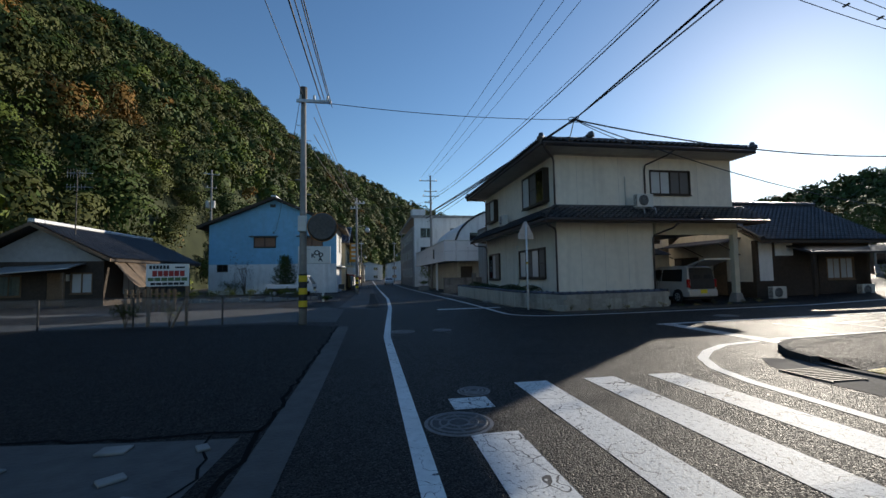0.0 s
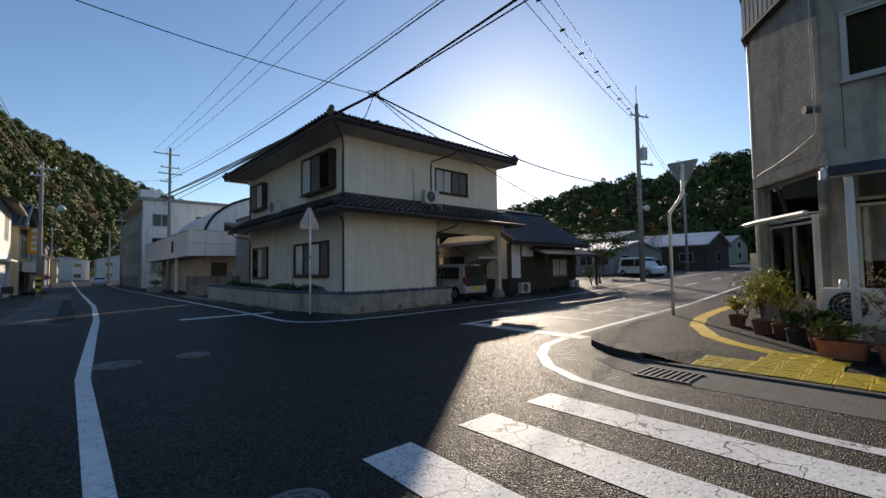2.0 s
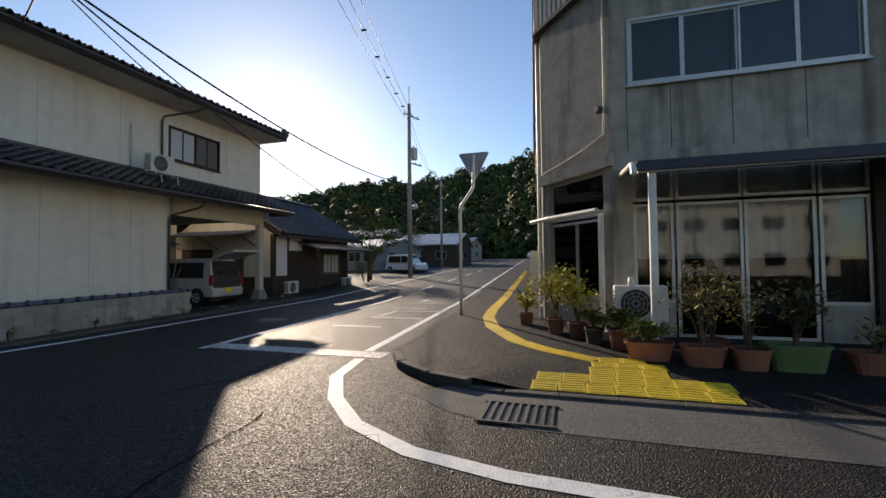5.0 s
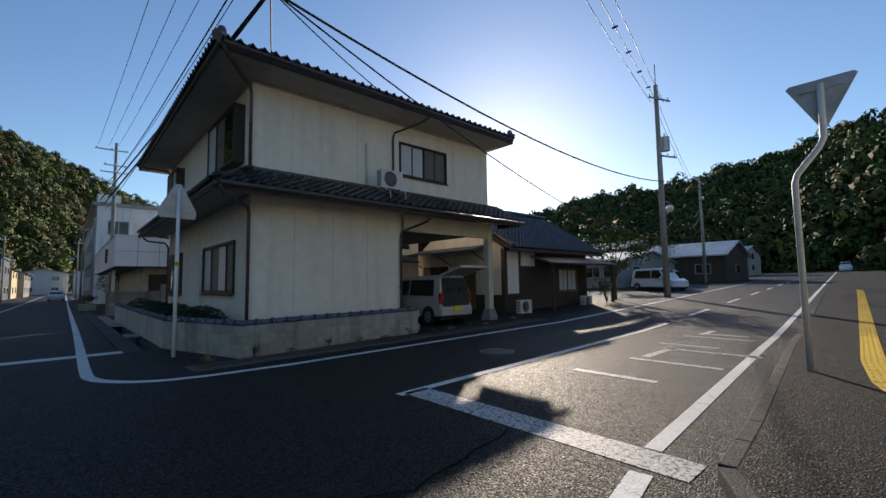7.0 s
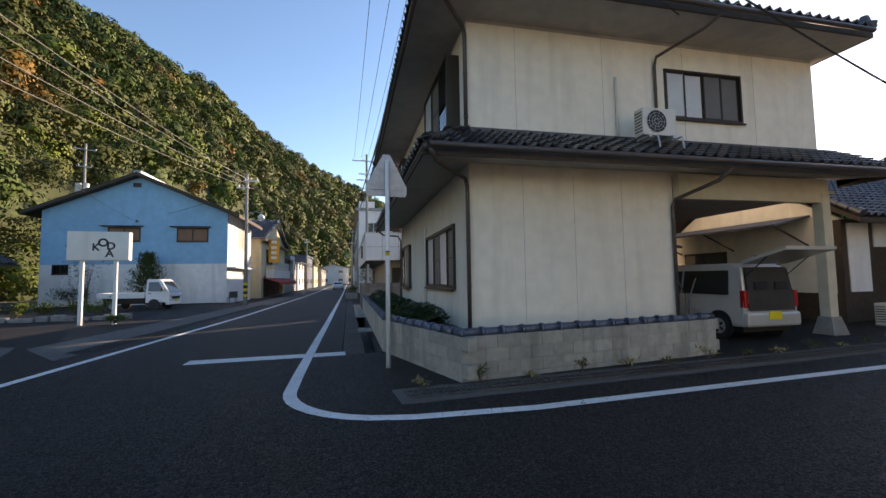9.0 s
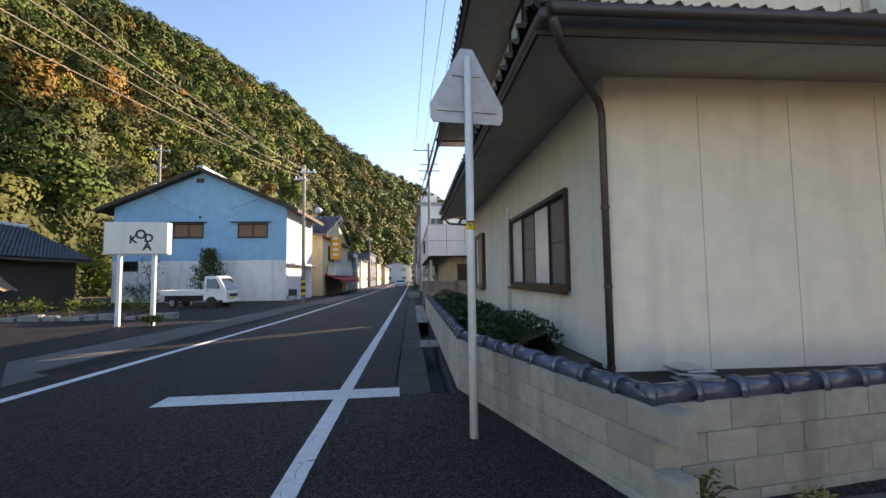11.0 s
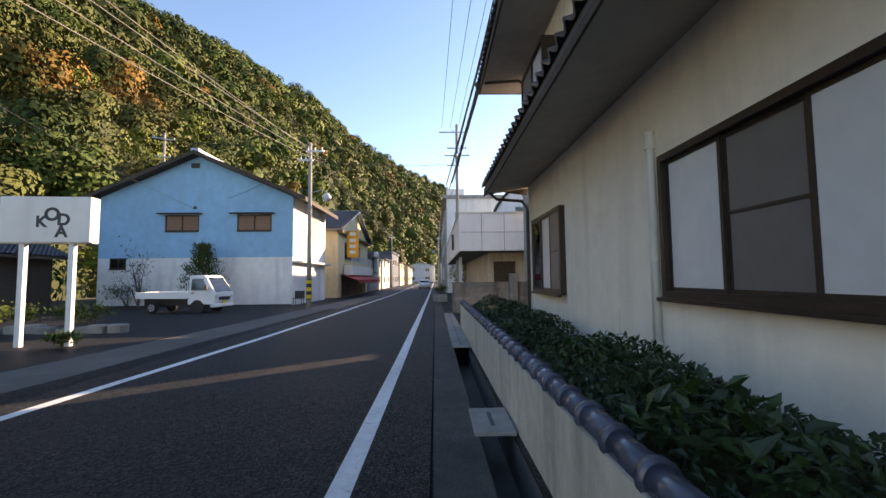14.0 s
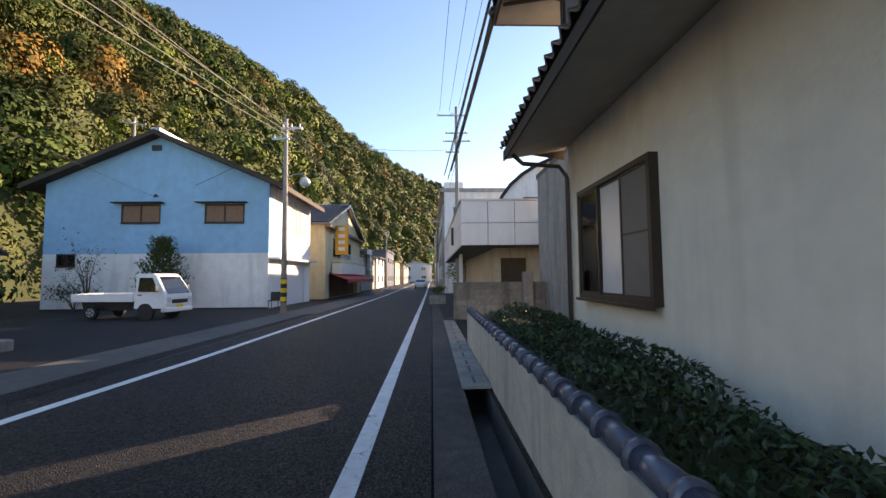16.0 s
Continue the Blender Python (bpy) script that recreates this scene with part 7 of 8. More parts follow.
broad_tree(29.6, 18.2, 4.0, 1.9, "round-crowned small tree beside the old house", "leaf_mid", 2)
broad_tree(38.5, 22.5, 2.6, 1.1, "young yellowing tree at the parking lot", "leaf_lime", 3, 1400)
broad_tree(8.6, 58, 3.0, 1.6, "clipped green tree beside the canopy", "leaf_lime", 5, 1600)
shrub("shrub", "yellow-green bush beside the old house", 27.3, 17.6, gz(27, 17), 0.8, 1.3, 900, 0.12, "leaf_lime", 8)
for i in range(7):
    broad_tree(48 + i * 7.5, 34 + 5 * math.sin(i * 2.2), 6 + 1.5 * math.sin(i * 1.7), 3.2, "leafy tree beyond the parking lot", ("leaf_mid", "leaf_olive", "leaf_deep")[i % 3], 10 + i, 2400)

# ---------------------------------------------------------------- vehicles
def wheel(parent, x, y, r, side):
    t = part("wheel", bmesh.new(), "rubber", parent)
    bm = bmesh.new()
    tube(bm, [(x, y - 0.085, r), (x, y - 0.06, r), (x, y + 0.06, r), (x, y + 0.085, r)], r, 24)
    bmesh.ops.bevel(bm, geom=[e for e in bm.edges if abs(abs(e.verts[0].co.y - y) - 0.085) < 1e-4 and abs(e.verts[0].co.y - e.verts[1].co.y) < 1e-4], offset=0.025, segments=2, affect="EDGES")
    bm.to_mesh(t.data)
    bm.free()
    rim = part("rim", tube(bmesh.new(), [(x, y + side * 0.08, r), (x, y + side * 0.092, r)], r * 0.64, 20), "alu", t)
    bm = bmesh.new()
    for k in range(5):
        a = k * 1.2566
        tube(bm, [(x + r * 0.22 * math.cos(a), y + side * 0.094, r + r * 0.22 * math.sin(a)), (x + r * 0.52 * math.cos(a), y + side * 0.094, r + r * 0.52 * math.sin(a))], 0.03, 5)
    part("spoke_star", bm, "black", t)
    return t


def profile(name, pts, half, material, parent, bevel=0.04, taper=None, label=""):
    """A body part from its side outline (x, z), as wide as twice half; taper: z from which it narrows, and by how much per metre."""
    bm = bmesh.new()
    rows = []
    for y in (-1, 1):
        row = []
        for x, z in pts:
            h = half
            if taper and z > taper[0]:
                h -= (z - taper[0]) * taper[1]
            row.append(bm.verts.new((x, y * h, z)))
        rows.append(row)
    n = len(pts)
    bm.faces.new(rows[0])
    bm.faces.new(rows[1][::-1])
    for i in range(n):
        bm.faces.new((rows[0][i], rows[1][i], rows[1][(i + 1) % n], rows[0][(i + 1) % n]))
    bmesh.ops.recalc_face_normals(bm, faces=bm.faces[:])
    if bevel:
        bmesh.ops.bevel(bm, geom=bm.edges[:], offset=bevel, segments=2, affect="EDGES", profile=0.6)
    return part(name, bm, material, parent, label, smooth=False)


def side_pane(name, pts, half, parent, taper, material="car_glass"):
    for y in (-1, 1):
        bm = bmesh.new()
        lo = [bm.verts.new((x, y * (half - max(0, z - taper[0]) * taper[1] + 0.006), z)) for x, z in pts]
        f = bm.faces.new(lo if y < 0 else lo[::-1])
        r = bmesh.ops.extrude_face_region(bm, geom=[f])
        bmesh.ops.translate(bm, verts=[v for v in r["geom"] if isinstance(v, bmesh.types.BMVert)], vec=(0, -y * 0.015, 0))
        bmesh.ops.recalc_face_normals(bm, faces=bm.faces[:])
        part(name, bm, material, parent)


def kei_truck(x, y, turn):
    t = thing("kei_truck", "small white flatbed truck parked in the yard", "truck", at=(x, y, gz(x, y)), turn=turn)
    tp = (1.0, 0.14)
    cab = profile("cab", [(0.62, 0.42), (1.95, 0.42), (2.0, 0.62), (1.97, 0.98), (1.5, 1.72), (1.35, 1.83), (0.66, 1.83), (0.62, 1.75)], 0.78, "car_white", t, 0.05, tp)
    side_pane("side_window", [(0.78, 1.1), (1.62, 1.1), (1.33, 1.66), (0.78, 1.66)], 0.78, cab, tp)
    part("windscreen", slab(bmesh.new(), [(1.97, -0.66, 1.03), (1.97, 0.66, 1.03), (1.53, 0.58, 1.7), (1.53, -0.58, 1.7)], 0.012), "car_glass", cab)
    part("rear_window", box(0.6, -0.55, 1.15, 0.615, 0.55, 1.65), "car_glass", cab)
    for s in (-1, 1):
        part("headlight", box(1.9, s * 0.62 - 0.12, 0.68, 2.01, s * 0.62 + 0.12, 0.88, 0.03), "frosted", cab)
        part("mirror", box(1.62, s * 0.92 - 0.08, 1.1, 1.7, s * 0.92 + 0.08, 1.35, 0.03), "black", cab)
        part("door_handle", box(0.8, s * 0.785 - 0.015, 0.95, 0.95, s * 0.785 + 0.015, 0.99), "black", cab)
    part("grille", box(1.995, -0.45, 0.62, 2.015, 0.45, 0.78), "black", cab)
    part("number_plate", box(2.0, -0.17, 0.42, 2.02, 0.17, 0.58), "plate", cab)
    part("bumper", box(1.75, -0.76, 0.28, 2.04, 0.76, 0.46, 0.04), "car_white", t)
    bedm = part("flatbed", box(-2.05, -0.76, 0.72, 0.56, 0.76, 0.78), "car_white", t)
    for s in (-1, 1):
        part("bed_side", box(-2.05, s * 0.74 - 0.03, 0.7, 0.56, s * 0.74 + 0.03, 1.02, 0.01), "car_white", bedm)
    part("tailgate", box(-2.08, -0.77, 0.7, -2.03, 0.77, 1.02, 0.01), "car_white", bedm)
    part("guard_frame", tube(bmesh.new(), [(0.56, -0.7, 0.78), (0.56, -0.7, 1.5), (0.56, 0.7, 1.5), (0.56, 0.7, 0.78)], 0.02, 6), "car_white", bedm)
    part("chassis", box(-1.95, -0.35, 0.34, 1.7, 0.35, 0.7), "black", t)
    for wx in (-1.25, 1.12):
        for s in (-1, 1):
            wheel(t, wx, s * 0.66, 0.27, s)
    for s in (-1, 1):
        part("wheel_arch", tube(bmesh.new(), [(1.12, s * 0.74, 0.3), (1.12, s * 0.79, 0.3)], 0.34, 20), "black", t)
    return t


kei_truck(-6.75, 38.9, -6)


def small_car(name, label, x, y, turn, paint, length=3.5, height=1.62, half=0.76, hatch=False, scale=1.0):
    """A boxy small car, nose towards +x."""
    c = thing(name, label, "car", at=(x, y, gz(x, y)), turn=turn)
    L, H = length, height
    tp = (0.95, 0.2)
    body = profile("body", [(-L / 2, 0.3), (L / 2 - 0.05, 0.26), (L / 2, 0.5), (L / 2 - 0.05, 0.78), (L / 2 - 0.85, 0.98), (L / 2 - 1.35, H - 0.06), (L / 2 - 1.6, H), (-L / 2 + 0.35, H), (-L / 2 + 0.12, H - 0.1), (-L / 2 - 0.02, 0.9)], half, paint, c, 0.05, tp)
    side_pane("side_window", [(-L / 2 + 0.35, 1.0), (-0.1, 1.0), (-0.1, H - 0.16), (-L / 2 + 0.42, H - 0.16)], half, body, tp)
    side_pane("side_window", [(-0.02, 1.0), (L / 2 - 0.98, 1.0), (L / 2 - 1.4, H - 0.16), (-0.02, H - 0.16)], half, body, tp)
    part("windscreen", slab(bmesh.new(), [(L / 2 - 0.88, -half + 0.1, 1.01), (L / 2 - 0.88, half - 0.1, 1.01), (L / 2 - 1.33, half - 0.2, H - 0.08), (L / 2 - 1.33, -half + 0.2, H - 0.08)], 0.012), "car_glass", body)
    # With the hatch up, a black panel paints the shaded interior; nothing is hollow.
    rear = part("rear_opening" if hatch else "rear_window", slab(bmesh.new(), [(-L / 2 - 0.035, -half + 0.12, 0.68 if hatch else 0.98), (-L / 2 - 0.035, half - 0.12, 0.68 if hatch else 0.98), (-L / 2 + 0.085, half - 0.17, H - 0.1), (-L / 2 + 0.085, -half + 0.17, H - 0.1)], 0.012), "black" if hatch else "car_glass", body)
    if hatch:
        # dark plates over the closed body, coloured as the cargo space's shade
        sill = slab(bmesh.new(), [(-L / 2 - 0.05, -half + 0.13, 0.66), (-L / 2 - 0.05, half - 0.13, 0.66), (-L / 2 - 0.046, half - 0.13, 0.95), (-L / 2 - 0.046, -half + 0.13, 0.95)], 0.01)
        slab(sill, [(-L / 2 - 0.046, -half + 0.13, 0.95), (-L / 2 - 0.046, half - 0.13, 0.95), (-L / 2 + 0.05, half - 0.17, H - 0.13), (-L / 2 + 0.05, -half + 0.17, H - 0.13)], 0.01)
        part("cargo_space", sill, "dark_room", body, "dark panels painted as the shade inside the open tailgate")
        for s in (-1, 1):
            part("seat_back", box(-L / 2 - 0.062, s * 0.28 - 0.17, 1.12, -L / 2 - 0.03, s * 0.28 + 0.17, 1.3, 0.01), "rubber", body)
    part("rear_bumper", box(-L / 2 - 0.1, -half + 0.02, 0.3, -L / 2 + 0.12, half - 0.02, 0.62, 0.05), paint, body)
    part("number_plate", box(-L / 2 - 0.12, -0.17, 0.46, -L / 2 - 0.1, 0.17, 0.63), "plate" if paint != "car_white" else "sign_face", body)
    for s in (-1, 1):
        part("tail_light", box(-L / 2 - 0.05, s * (half - 0.07) - 0.05, 0.72, -L / 2 + 0.08, s * (half - 0.07) + 0.05, 1.1, 0.02), "tail_red", body)
        part("headlight", box(L / 2 - 0.16, s * (half - 0.2) - 0.14, 0.58, L / 2 + 0.0, s * (half - 0.2) + 0.14, 0.76, 0.03), "frosted", body)
        part("mirror", box(L / 2 - 1.15, s * (half + 0.08) - 0.08, 0.98, L / 2 - 1.05, s * (half + 0.08) + 0.08, 1.14, 0.03), paint, body)
        for wx in (-L / 2 + 0.62, L / 2 - 0.6):
            part("wheel_arch", tube(bmesh.new(), [(wx, s * (half - 0.06), 0.3), (wx, s * (half + 0.006), 0.3)], 0.34, 20), "black", c)
            wheel(c, wx, s * (half - 0.06), 0.28, s)
    part("underbody", box(-L / 2 + 0.1, -half + 0.1, 0.18, L / 2 - 0.1, half - 0.1, 0.3), "black", c)
    if hatch:
        lid = part("hatch", slab(bmesh.new(), [(-L / 2 + 0.1, -half + 0.15, H + 0.04), (-L / 2 + 0.1, half - 0.15, H + 0.04), (-L / 2 - 0.95, half - 0.1, H + 0.3), (-L / 2 - 0.95, -half + 0.1, H + 0.3)], 0.07), paint, c, "raised tailgate")
        part("hatch_window", slab(bmesh.new(), [(-L / 2 - 0.02, -half + 0.25, H + 0.085), (-L / 2 - 0.02, half - 0.25, H + 0.085), (-L / 2 - 0.6, half - 0.22, H + 0.228), (-L / 2 - 0.6, -half + 0.22, H + 0.228)], 0.012), "car_glass", lid)
        for s in (-1, 1):
            part("gas_strut", tube(bmesh.new(), [(-L / 2 + 0.05, s * (half - 0.2), H - 0.3), (-L / 2 - 0.5, s * (half - 0.2), H + 0.14)], 0.012, 5), "black", lid)
    return c


small_car("small_wagon", "silver small wagon with its tailgate raised in the carport", 15.0, 18.75, 90, "car_silver", 3.6, 1.72, 0.76, True)
small_car("parked_car", "dark parked car on the open lot", 44, 21.5, 75, "car_black", 4.0, 1.6, 0.85)
small_car("parked_van", "white parked van on the open lot", 41.5, 20.2, 250, "car_white", 4.2, 1.8, 0.85)
small_car("parked_van", "white parked van on the open lot", 48, 22.5, 250, "car_white", 4.2, 1.8, 0.85)
small_car("distant_car", "white car far along the street", 3.9, 86, -90, "car_white", 3.8, 1.5, 0.8)
small_car("distant_van", "pale van far up the side street", 115, 14.3, 185, "car_white", 4.2, 1.9, 0.85)

# buildings beyond the parking lot
plain_house("long_shed", "low tin-roofed shed beyond the parking lot", 47, 26, 62, 32, 3.6, "grey_wall", "galv", 1.2, 3, "west", floors=1)
plain_house("old_barn", "old dark barn with rusty roof up the side street", 62, 20.5, 72, 30, 4.4, "wood_dark", "galv", 1.8, 2, "west", floors=1)
plain_house("far_house", "grey house with tiled roof near the woods", 70, 36, 84, 46, 6.5, "grey_wall", "kawara", 1.6, 2, "west")
plain_house("far_house", "grey house with tiled roof near the woods", 95, 26, 108, 36, 6.0, "shop_cream", "kawara", 1.6, 2, "west")

# ---------------------------------------------------------------- small things on the street
for x, y, r in ((0.88, 4.24, 0.35), (1.31, 5.34, 0.21), (0.86, 11.3, 0.33), (1.93, 11.3, 0.26), (11.5, 12.05, 0.36)):
    mh = thing("manhole_cover", "worn iron manhole cover with relief pattern", "manhole cover", "manholes", at=(x, y, gz(x, y)))
    part("frame", tube(bmesh.new(), [(0, 0, -0.02), (0, 0, 0.009)], r, 32), "manhole_iron", mh)
    part("lid", tube(bmesh.new(), [(0, 0, -0.02), (0, 0, 0.012)], r * 0.9, 32), "iron_dark", mh)
    bm = bmesh.new()
    for rr in (0.8, 0.55, 0.3):
        tube(bm, [(r * rr * math.cos(a), r * rr * math.sin(a), 0.013) for a in [2 * math.pi * i / 30 for i in range(31)]], 0.011, 4)
    for k in range(6 if r > 0.3 else 4):
        a = k * math.pi / 3 + 0.2
        tube(bm, [(r * 0.3 * math.cos(a), r * 0.3 * math.sin(a), 0.013), (r * 0.8 * math.cos(a + 0.35), r * 0.8 * math.sin(a + 0.35), 0.013)], 0.012, 4)
    part("relief", bm, "manhole_iron", mh)

POT_RNG = random.Random(12)


def pot(x, y, w, d, h, material, label, turn=0.0):
    """A planter: tapered trough with a rim and soil."""
    p = thing("flower_pot", label, "flower pot", "flower pots at the shop", at=(x, y, 0.11), turn=turn)
    bm = bmesh.new()
    rings = []
    for z, k in ((0, 0.82), (h - 0.03, 1.0), (h - 0.03, 1.08), (h, 1.08), (h, 0.95), (h - 0.04, 0.93)):
        rings.append([bm.verts.new((w / 2 * k * math.copysign(abs(math.cos(a)) ** 0.5, math.cos(a)), d / 2 * k * math.copysign(abs(math.sin(a)) ** 0.5, math.sin(a)), z)) for a in [2 * math.pi * i / 16 for i in range(16)]])
    for a, b in zip(rings, rings[1:]):
        for i in range(16):
            bm.faces.new((a[i], a[(i + 1) % 16], b[(i + 1) % 16], b[i]))
    bm.faces.new(rings[0][::-1])
    part("trough", bm, material, p)
    bm = bmesh.new()
    bm.faces.new([bm.verts.new((w / 2 * 0.92 * math.cos(2 * math.pi * i / 12), d / 2 * 0.92 * math.sin(2 * math.pi * i / 12), h - 0.035)) for i in range(12)])
    part("soil", bm, "earth", p)
    return p


for x, y, w, h, m, plant, rz, rx, cnt, sz in (
        (11.6, 5.4, 0.3, 0.25, "terracotta", "yellow_leaf", 0.4, 0.25, 250, 0.06), (10.6, 4.75, 0.32, 0.28, "terracotta", "yellow_leaf", 0.85, 0.42, 800, 0.055), (10.25, 4.35, 0.35, 0.26, "terracotta", "yellow_leaf", 0.75, 0.36, 600, 0.055),
        (9.75, 4.1, 0.3, 0.24, "iron", "leaf_mid", 0.28, 0.26, 260, 0.06), (9.35, 3.75, 0.32, 0.3, "terracotta", "leaf_lime", 0.3, 0.24, 240, 0.08), (8.95, 3.45, 0.6, 0.25, "terracotta", "leaf_lime", 0.26, 0.34, 380, 0.06),
        (8.75, 2.85, 0.5, 0.26, "terracotta", "dry_leaf", 0.95, 0.38, 360, 0.05), (8.7, 2.35, 0.4, 0.26, "terracotta", "dry_leaf", 0.8, 0.32, 280, 0.05), (8.75, 1.85, 0.66, 0.32, "green_pot", "leaf_olive", 0.7, 0.34, 180, 0.07),
        (8.8, 1.0, 0.66, 0.26, "terracotta", "dry_leaf", 0.35, 0.3, 120, 0.06), (9.2, 2.6, 0.34, 0.28, "terracotta", "leaf_olive", 1.0, 0.3, 220, 0.055)):
    x = x - 0.45 if y < 3.6 else x - 0.15
    pot(x, y, 0.34 if w < 0.45 else 0.32, w, h, m, {"terracotta": "brown terracotta planter on the pavement", "iron": "dark planter on the pavement", "green_pot": "long green plastic planter on the pavement"}[m])
    shrub("potted_plant", {"yellow_leaf": "bushy plant with bright yellow-green leaves", "leaf_mid": "low green potted plant", "leaf_lime": "long-leaved green potted plant", "dry_leaf": "tall dry potted plant with withered leaves", "leaf_olive": "olive-green leggy potted plant"}[plant],
          x, y, 0.11 + h - 0.04, rx * 1.2, rz * 1.05, int(cnt * 1.3), sz * 1.45, plant, 10, "plant")
for i in range(6):
    shrub("roadside_plant", "potted plants lined up along the shop wall", 12.9 + i * 1.4, 5.55 + i * 0.08, 0.12, 0.3, 0.6 + 0.25 * math.sin(i * 2), 260, 0.07, ("leaf_olive", "yellow_leaf", "dry_leaf")[i % 3], 6, "plant")
tagged(part("white_bag", box(9.72, 3.72, 0.11, 9.95, 3.98, 0.28, 0.06), "sign_face"), "crumpled white bag among the pots", "bag")
tagged(part("wire_basket", tube(bmesh.new(), [(9.2, -0.1, 0.11), (9.2, -0.1, 0.4)], 0.2, 14, 0.24), "sign_face"), "pale bucket beside the shop door", "bucket")
crates = thing("bottle_crates", "stack of blue and white cartons on the pavement", "cartons", at=(8.7, -1.35, 0.11))
for i in range(5):
    part("carton", box(-0.22, -0.35 + 0.02 * math.sin(i * 2), i * 0.17, 0.22, 0.35 + 0.02 * math.sin(i * 2), i * 0.17 + 0.16, 0.012), ("orange_rim", "blue_wall", "sign_face", "blue_wall", "sign_face")[i], crates)
tagged(part("plastic_bowl", tube(bmesh.new(), [(8.1, -0.55, 0.11), (8.1, -0.55, 0.24)], 0.2, 18, 0.27), "ac_white"), "pale plastic bowl on the pavement", "bowl")
tagged(part("meter_cabinet", box(12.9, 5.15, 0.7, 13.35, 5.42, 1.75, 0.01), "ac_white"), "grey meter cabinet on the shop side wall", "cabinet")

# weeds and dirt along the garden wall
for i in range(14):
    u = 0.4 + i * 0.85
    c = grate_f.at(u, -0.5, 0)
    shrub("weed", "small weeds growing at the foot of the wall", c.x, c.y, 0.01, 0.16, 0.14 + 0.08 * math.sin(i * 2.3), 60, 0.06, "leaf_olive" if i % 2 else "dry_leaf", 5, "weed")
bar = thing("bent_bar", "rusty bent steel bars standing behind the garden wall", "bar", at=(12.45, 16.6, 0.3))
part("rod", tube(bmesh.new(), [(0.0, 0, 0.0), (0.02, 0, 0.75), (-0.15, 0, 1.05)], 0.014, 6), "iron", bar)
part("rod", tube(bmesh.new(), [(0.08, 0, 0.0), (0.1, 0, 0.7), (0.28, 0, 1.1)], 0.014, 6), "iron", bar)
planter = thing("street_planter", "square concrete planter with a clipped bush at the roadside", "planter", at=(6.0, 47, gz(0, 47)))
part("tub", box(-0.5, -0.6, 0, 0.5, 0.6, 0.5, 0.04), "concrete", planter)
shrub("clipped_bush", "clipped green bush in the roadside planter", 6.0, 47, gz(0, 47) + 0.45, 0.6, 0.6, 700, 0.1, "leaf_mid", 9)
chair = thing("metal_chair", "dark metal bench chair beside the roller door", "chair", at=(-2.8, 43.9, gz(0, 44)))
for x in (-0.25, 0.25):
    for y in (-0.2, 0.2):
        part("leg", tube(bmesh.new(), [(x, y, 0), (x, y, 0.42)], 0.018, 6), "black", chair)
part("seat", box(-0.3, -0.25, 0.42, 0.3, 0.25, 0.46, 0.01), "black", chair)
part("backrest", box(-0.3, 0.2, 0.46, 0.3, 0.24, 0.9, 0.01), "black", chair)

# worn edge of the car park
def crack(pts, w, material="tar", lift=0.009):
    rg = random.Random(len(pts))
    line = []
    for p, q in zip(pts, pts[1:]):
        n = max(2, int(math.hypot(q[0] - p[0], q[1] - p[1]) / 0.18))
        line += [(p[0] + (q[0] - p[0]) * i / n + rg.gauss(0, 0.022), p[1] + (q[1] - p[1]) * i / n + rg.gauss(0, 0.022)) for i in range(n)]
    line.append(pts[-1])
    return tagged(ribbon("crack", line, w, material, lift), "dark open joint in the old asphalt", "crack", kind="structure")


tagged(ribbon("gutter_edge", [(-0.86, -8), (-0.84, 3.4), (-0.8, 7), (-0.78, 13)], 0.34, "gutter", 0.007), "broken concrete edging between car park and street", "gutter", kind="structure")
crack([(-1.05, -6), (-1.08, 3), (-1.04, 5), (-1.0, 8), (-0.95, 13)], 0.05)
crack([(-4.2, 4.75), (-2.4, 4.5), (-1.5, 4.5), (-1.05, 4.45)], 0.045)
crack([(-1.5, 4.4), (-1.3, 3.5), (-1.6, 2.6)], 0.025)
tagged(patch("worn_patch", [(-3.4, 3.2), (-1.3, 3.0), (-1.2, 4.3), (-2.2, 4.4), (-3.5, 4.6)], "gutter", 0.006), "crumbling patch of old concrete", "pavement", kind="structure")
crack([(5.2, 9.2), (6.6, 8.6), (8.0, 8.9)], 0.02)
crack([(2.6, 7.6), (4.1, 7.2), (5.6, 7.4)], 0.018)
tagged(ribbon("asphalt_joint", [(5.66, 18.5), (5.63, 60)], 0.02, "tar", 0.006), "straight dark joint along the road edge", "road", kind="structure")
tagged(ribbon("asphalt_seam", [(0.2, 20), (0.3, 40)], 0.5, "old_asphalt", 0.0045), "dark patched seam in the asphalt", "road", kind="structure")
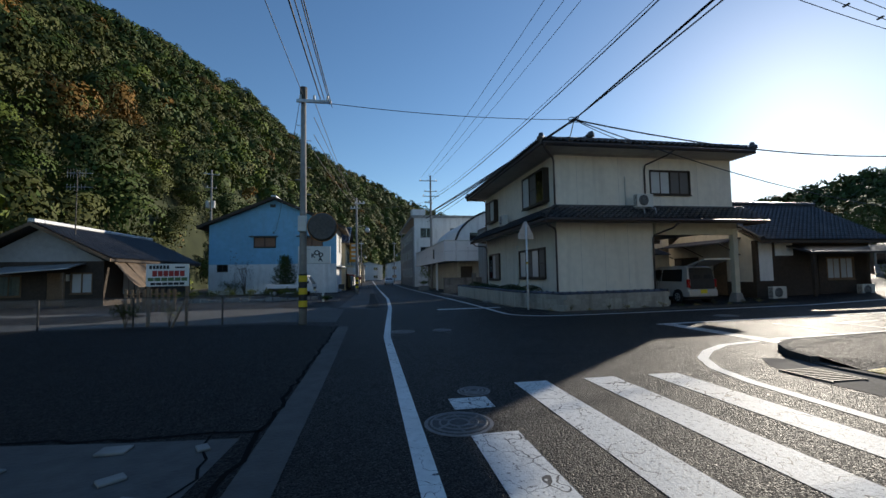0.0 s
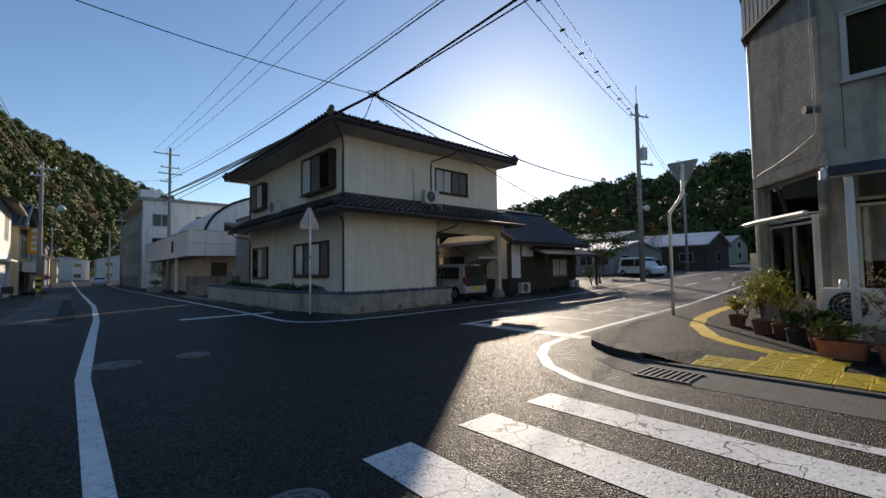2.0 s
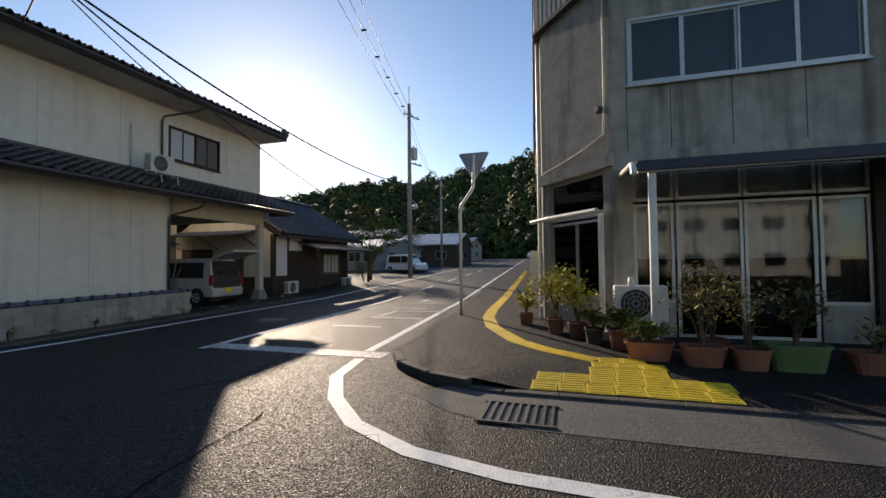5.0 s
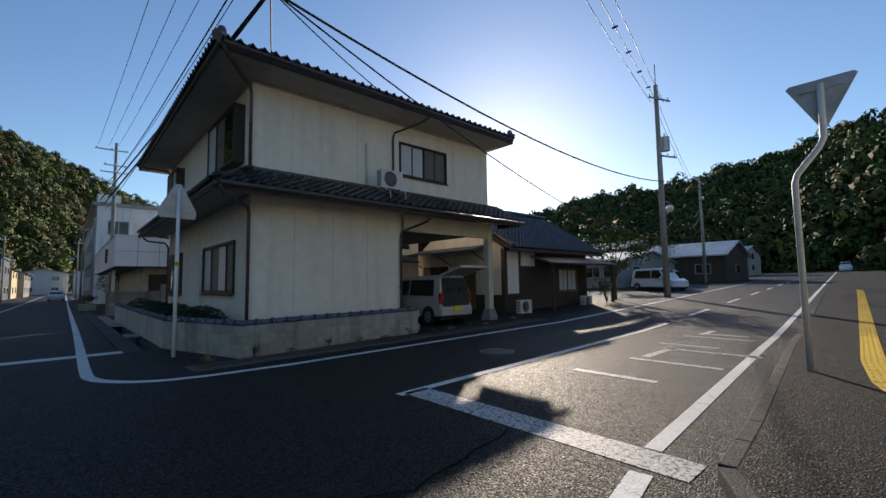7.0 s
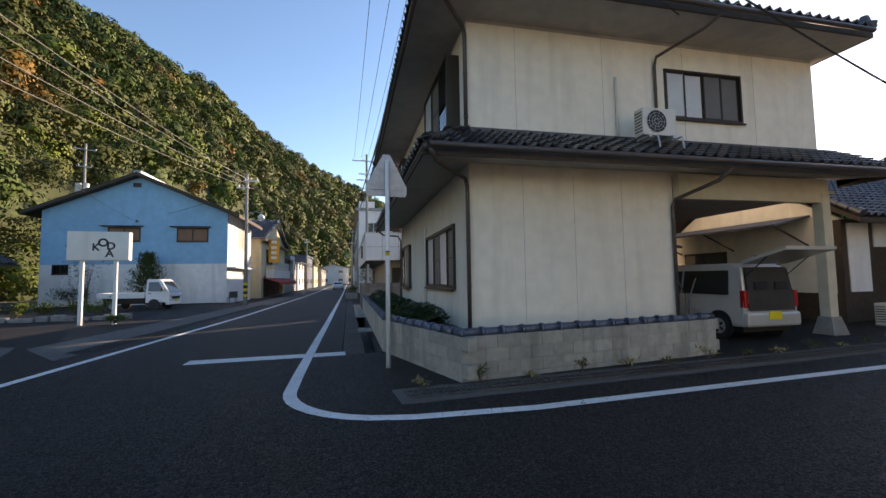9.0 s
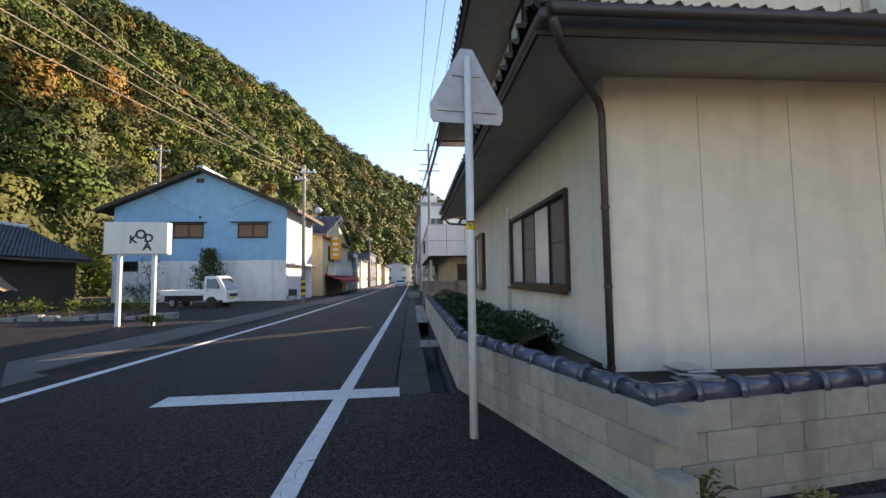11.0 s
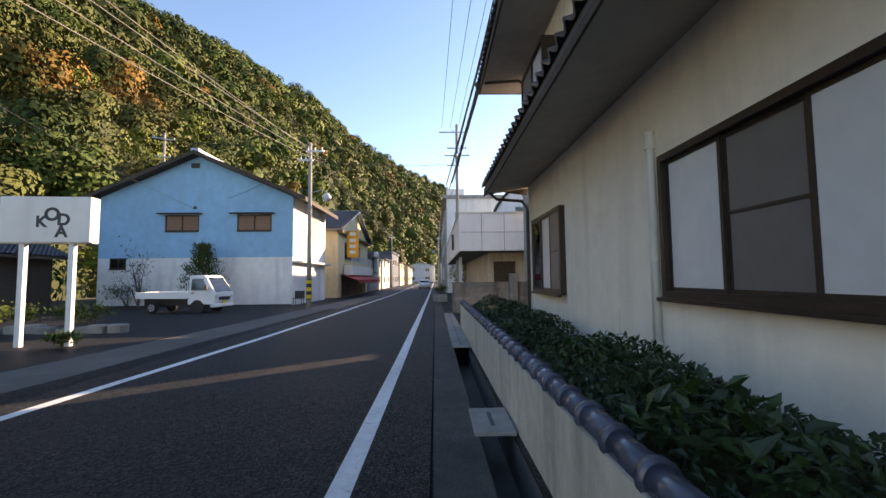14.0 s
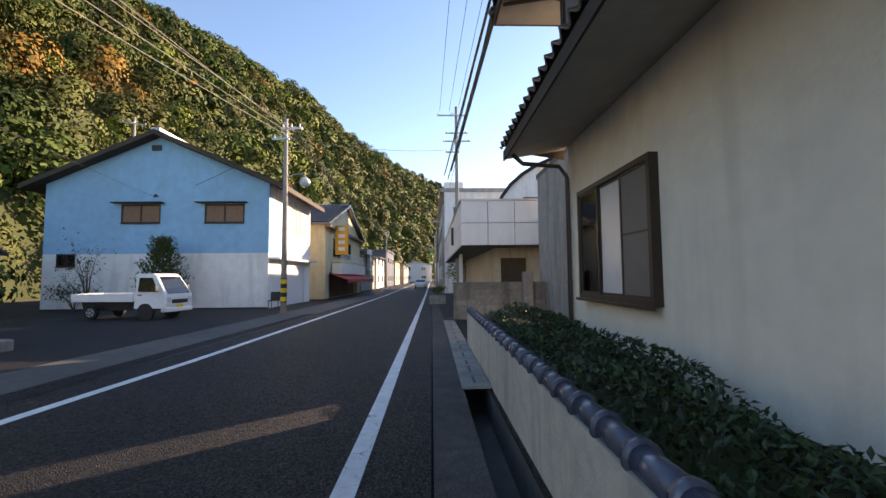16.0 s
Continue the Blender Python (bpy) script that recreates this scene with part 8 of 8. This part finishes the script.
for k, (x, y, r) in enumerate(((-2.2, 4.2, 0.12), (-1.9, 3.6, 0.09), (-2.9, 3.9, 0.08), (-1.45, 4.1, 0.07), (-1.6, 3.2, 0.1))):
    tagged(part("rubble", cuboid(bmesh.new(), -r, -r * 0.7, 0, r, r * 0.7, 0.025, 0.01, pose(x, y, 0.006, 0, 0, 40 * k)), "concrete"), "small broken piece of pale concrete", "rubble", "rubble in the car park")

# ---------------------------------------------------------------- tactile paving
tactile = thing("tactile_paving", "worn yellow tactile paving strips on the pavement", "paving", kind="structure")
bm = box(-0.146, -0.146, 0, 0.146, 0.146, 0.006)
for i in range(4):
    cuboid(bm, -0.12, -0.118 + i * 0.072, 0.006, 0.12, -0.098 + i * 0.072, 0.011)
tile_ob = part("tile", bm, "yellow_tile", tactile)
path = [Vector((x, y, 0)) for x, y in ((60, 9.8), (37.6, 8.05), (14.2, 6.62), (12.4, 6.42), (10.9, 6.05), (9.4, 5.35), (8.8, 4.85), (8.25, 4.15))]
first = True
count = 0
for p, q in zip(path[::-1], path[::-1][1:]):
    n = max(1, round((q - p).length / 0.3))
    a = math.degrees(math.atan2(q.y - p.y, q.x - p.x))
    for i in range(n):
        c = p.lerp(q, (i + 0.5) / n)
        if count > 110:
            break
        m = pose(c.x, c.y, gz(c.x, c.y) + 0.112 + random.uniform(0, 0.002), 0, 0, a + random.uniform(-1.5, 1.5))
        if first:
            tile_ob.matrix_basis, first = m, False
        else:
            shared("tile", tile_ob.data, tactile, m)
        count += 1
for i, (x, y0, n) in enumerate(((7.1, 4.78, 7), (7.4, 4.78, 7), (7.7, 4.2, 3), (8.0, 4.2, 3), (8.26, 4.14, 2))):
    for j in range(n):
        low = clamp((x - 6.93) / 0.97, 0, 1)
        m = pose(x + 0.015 * (j % 2), y0 - j * 0.3 - 0.04 * i, 0.033 + 0.08 * low + random.uniform(0, 0.003), -4.7 if x < 7.8 else 0, 0, 90 + random.uniform(-1.5, 1.5))
        shared("tile", tile_ob.data, tactile, m)
